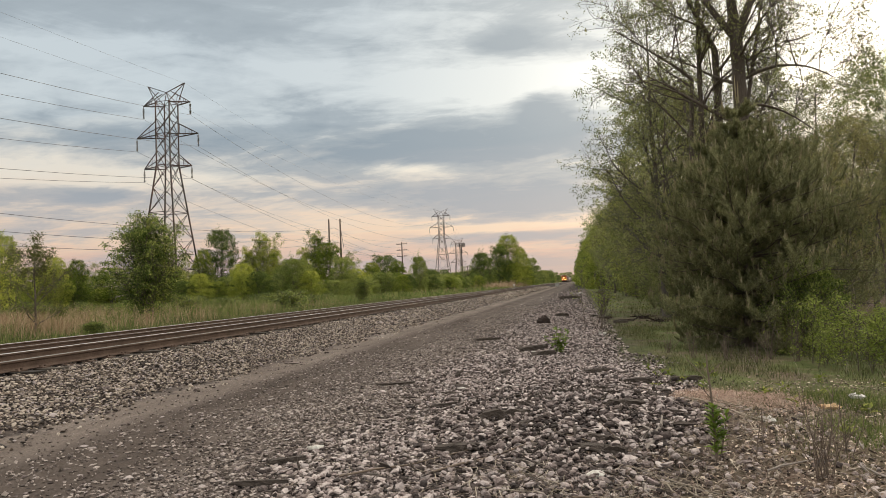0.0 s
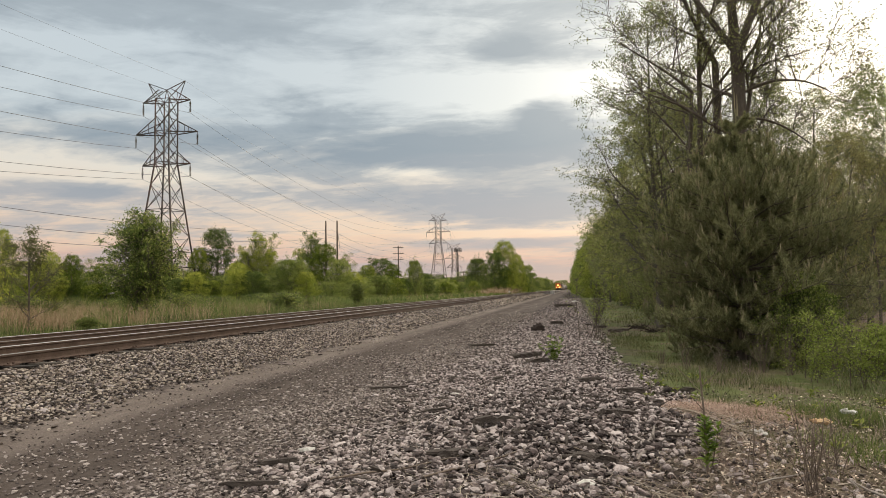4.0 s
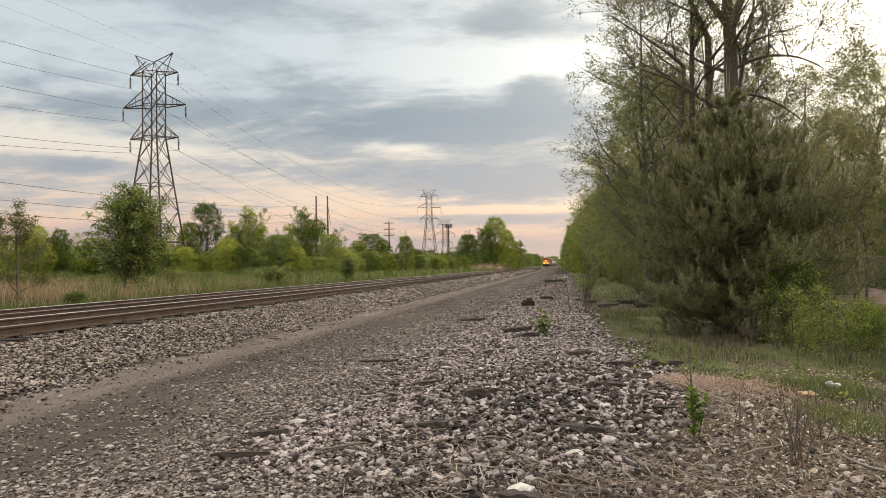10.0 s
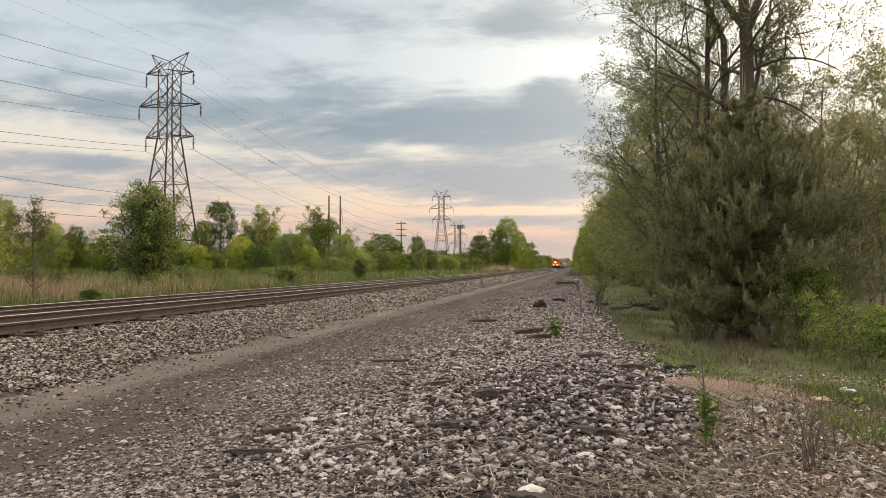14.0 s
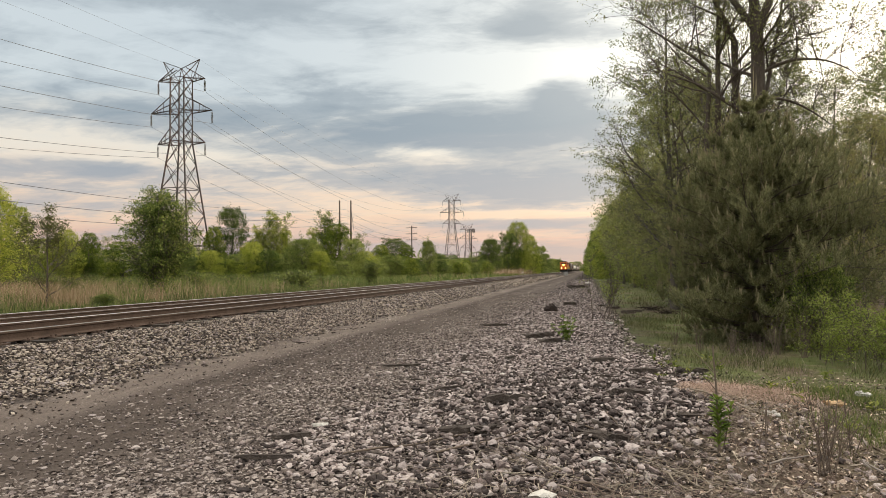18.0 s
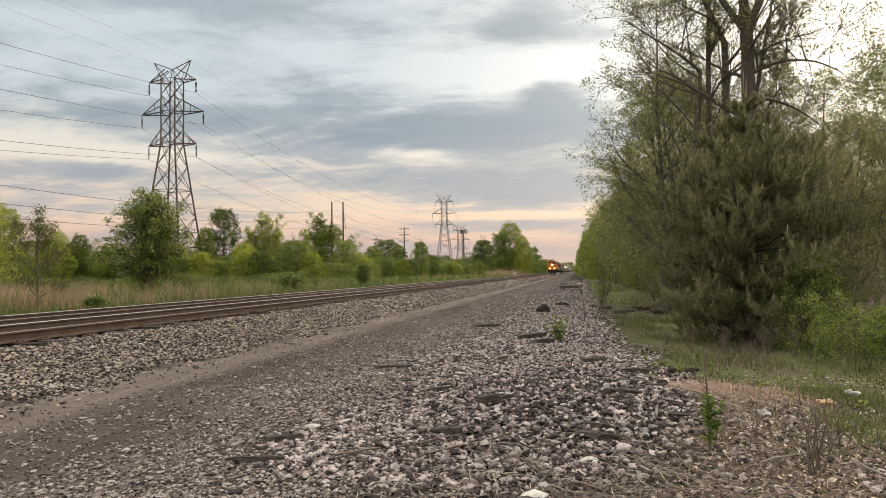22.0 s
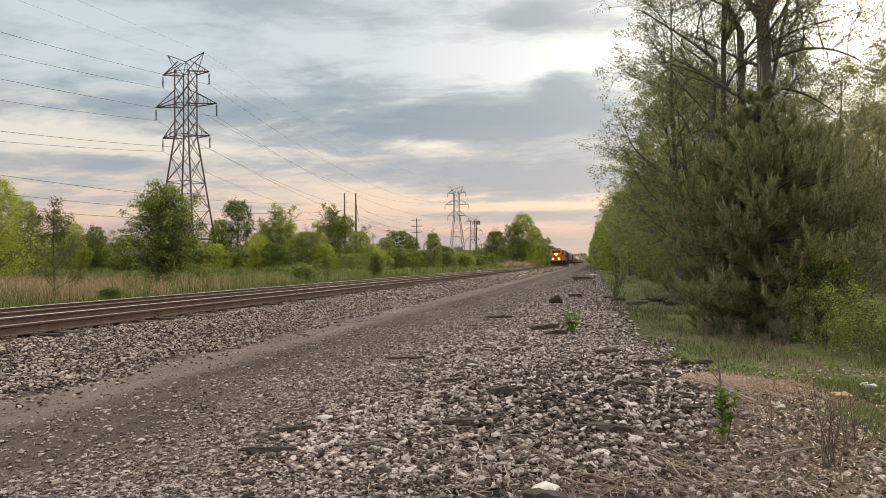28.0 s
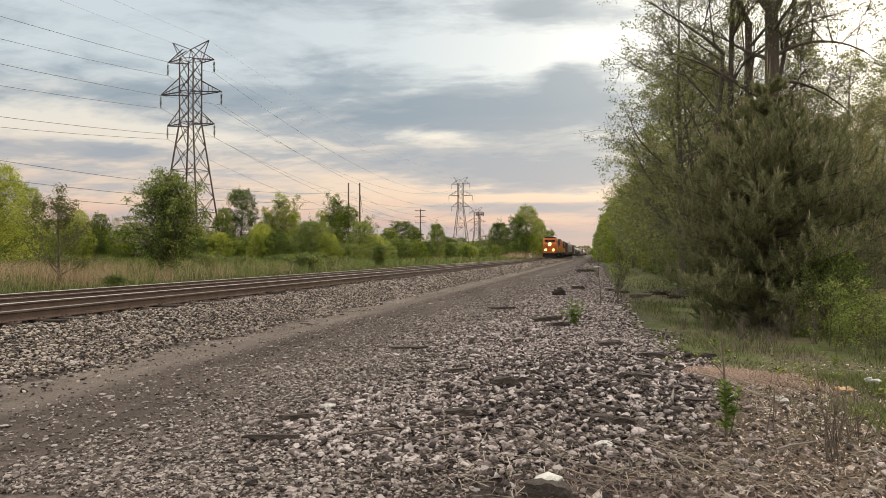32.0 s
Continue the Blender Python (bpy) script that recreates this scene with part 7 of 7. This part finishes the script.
    for s in (-1, 1):
        bm = bmesh.new()
        for k in range(14):
            y = 5.4 + 1.15 * k
            cyl(bm, (s * 1.5, y, 1.55), (s * 1.5, y, 2.5), 0.02, sides=5)
        cyl(bm, (s * 1.5, 5.4, 2.5), (s * 1.5, 20.4, 2.5), 0.02, sides=5)
        part("handrail", bm, M["yellow"], ob)
        bm = bmesh.new()
        for k in range(4):
            box(bm, (s * 1.35 - 0.2, 1.0, 0.3 + 0.28 * k), (s * 1.35 + 0.2, 1.45, 0.34 + 0.28 * k))
        part("step_well", bm, M["loco_black"], ob)
        bm = bmesh.new()
        cyl(bm, (s * 1.0, 0.8, 1.5), (s * 1.0, 0.8, 2.55), 0.02, sides=5)
        cyl(bm, (s * 0.35, 0.8, 1.5), (s * 0.35, 0.8, 2.55), 0.02, sides=5)
        cyl(bm, (s * 0.35, 0.8, 2.5), (s * 1.45, 0.8, 2.5), 0.02, sides=5)
        part("front_handrail", bm, M["loco_grey"], ob)
    for y in (4.2, 18.0):
        bogie_frame(ob, y, 2.3)
    wheels = add_wheels(ob, (2.3, 4.2, 6.1, 16.1, 18.0, 19.9), 0.52)
    return ob, wheels


def build_car(kind_name, label, mat):
    ob = thing("tank_car" if kind_name == "tank" else "hopper_car" if kind_name == "hopper" else "box_car", label, "freight car", "train")
    L = 16.5
    bm = bmesh.new()
    box(bm, (-0.4, 0.0, 0.75), (0.4, L + 1.2, 1.05), 0.03)
    part("centre_sill", bm, M["loco_black"], ob)
    if kind_name == "tank":
        bm = bmesh.new()
        prof = [(0.7, 0.3), (0.85, 1.0), (1.1, 1.35), (1.5, 1.48), (L - 0.6, 1.48), (L - 0.2, 1.35), (L, 1.0), (L + 0.2, 0.3)]
        rings = [[bm.verts.new((r * math.cos(a), y, 2.65 + r * math.sin(a))) for a in np.linspace(0, 2 * math.pi, 20, endpoint=False)] for y, r in prof]
        for p, q in zip(rings, rings[1:]):
            for i in range(20):
                bm.faces.new((p[i], p[(i + 1) % 20], q[(i + 1) % 20], q[i]))
        bm.faces.new(rings[0])
        bm.faces.new(rings[-1][::-1])
        bmesh.ops.recalc_face_normals(bm, faces=bm.faces[:])
        part("tank", bm, mat, ob, smooth=True)
        bm = bmesh.new()
        cyl(bm, (0, L / 2 + 0.4, 4.05), (0, L / 2 + 0.4, 4.5), 0.4, sides=14)
        part("dome", bm, mat, ob)
    else:
        h = 4.6 if kind_name == "hopper" else 4.5
        bm = bmesh.new()
        if kind_name == "hopper":
            prof = [(-1.5, 1.6), (-1.58, 2.6), (-1.5, 3.9), (-1.0, h), (1.0, h), (1.5, 3.9), (1.58, 2.6), (1.5, 1.6), (0.4, 0.8), (-0.4, 0.8)]
            a = [bm.verts.new((x, 1.6 if z > 1 else 4.0, z)) for x, z in prof]
            b = [bm.verts.new((x, L - 0.4 if z > 1 else L - 3.0, z)) for x, z in prof]
            n = len(prof)
            for i in range(n):
                bm.faces.new((a[i], a[(i + 1) % n], b[(i + 1) % n], b[i]))
            bm.faces.new(a[::-1])
            bm.faces.new(b)
        else:
            box(bm, (-1.55, 0.8, 1.05), (1.55, L + 0.4, h - 0.25), 0.03)
        bmesh.ops.recalc_face_normals(bm, faces=bm.faces[:])
        part("body", bm, mat, ob)
        for k in range(12):
            for s in (-1, 1):
                bm = bmesh.new()
                y = 1.2 + k * (L - 1.4) / 11
                box(bm, (s * 1.6 - 0.05, y - 0.05, 1.3 if kind_name != "hopper" else 1.7), (s * 1.6 + 0.03, y + 0.05, h - 0.35 if kind_name != "hopper" else 3.8))
                part("side_post", bm, mat, ob)
        bm = bmesh.new()
        if kind_name == "hopper":
            box(bm, (-0.5, 1.6, h), (0.5, L - 0.4, h + 0.12), 0.03)
            part("roof_walk", bm, M["loco_grey"], ob)
        else:
            vs = [bm.verts.new((x, y, z)) for y in (0.75, L + 0.45) for x, z in ((-1.6, h - 0.26), (0, h), (1.6, h - 0.26), (0, h - 0.2))]
            for q in ((0, 1, 5, 4), (1, 2, 6, 5), (2, 3, 7, 6), (3, 0, 4, 7), (3, 2, 1, 0), (4, 5, 6, 7)):
                bm.faces.new([vs[i] for i in q])
            part("roof", bm, M["car_grey"], ob)
            for s in (-1, 1):
                bm = bmesh.new()
                box(bm, (s * 1.63 - 0.05, 6.8, 1.2), (s * 1.63 + 0.03, 10.2, h - 0.4), 0.02)
                part("sliding_door", bm, mat, ob)
    for y in (2.9, L - 1.7):
        bogie_frame(ob, y, 1.3)
    add_wheels(ob, (2.0, 3.8, L - 2.6, L - 0.8), 0.46)
    return ob


def build_train():
    loco, wheels = build_loco("orange freight locomotive with lit headlights")
    rake = [(loco, 0.0)]
    back = build_loco("orange second locomotive coupled behind the first")[0]
    for o in back.children_recursive:
        if o.name.startswith("lens"):
            o.data = o.data.copy()
            o.data.materials[0] = M["loco_glass"]
            o["label"] = "unlit headlight lens"
    rake.append((back, 22.6))
    kinds_of = {
        "brown": build_car("box", "rust-brown box car with ribbed sides", M["car_brown"]),
        "grey": build_car("hopper", "pale grey covered hopper car", M["car_grey"]),
        "dark": build_car("tank", "black tank car with a dome", M["car_black"]),
        "white": build_car("box", "pale grey box car with ribbed sides", M["car_grey"]),
        "pale": build_car("tank", "pale grey tank car with a dome", M["car_grey"]),
    }
    order = "brown grey grey brown white dark dark pale dark dark pale grey grey brown dark dark dark grey pale dark dark brown grey grey dark dark".split()
    y, used = 45.4, set()
    for k in order:
        ob = kinds_of[k] if k not in used else copy_thing(kinds_of[k], Matrix())
        used.add(k)
        rake.append((ob, y))
        y += 18.0
    return rake, wheels


RAKE, WHEELS = build_train()
FRONT_AT_END, SPEED = 150.0, 10.4


def motions():
    front = lambda t: FRONT_AT_END + SPEED * (32.0 - t)
    for ob, off in RAKE:
        walk(ob, [(t, pose(NEAR_X, front(t) + off, RAIL)) for t in (0.0, 0.1, *range(1, 32), 31.9, 32.0)])
    # the flock rises out of the far wood and crosses to the trees beside the line
    way = [(0.0, -33, 165, None), (20.0, -33, 165, None), (22.5, -26, 140, 9.5), (24.4, -8.0, 122, 10.2), (25.2, -2.8, 118, 10.8), (27.5, 8.0, 112, 9.0), (30.0, 14, 118, 6.0), (32.0, 17, 122, 4.5)]
    for ob, pair, off, beat in FLOCK:
        walk(ob, [(t, pose(x + off[0], y + off[1], float(ground_z(x + off[0], y + off[1])) + 0.03 if z is None else z + off[2], 0, 0, -75)) for t, x, y, z in way])
        for wing, s in zip(pair, (-1, 1)):
            walk(wing, [(k / 12, pose(0, 0, 0, 0, s * (-8 + 32 * math.sin(beat + k * 2.1)), 0)) for k in range(385)])
    step = 1.0 / 30
    for w in WHEELS:
        y, z = w.matrix_basis.translation.y, w.matrix_basis.translation.z
        rows = [(k * step * 1.0, pose(0, y, z, math.degrees(SPEED * k * step / 0.52) % 360)) for k in range(0, 961, 1)]
        walk(w, rows)


motions()
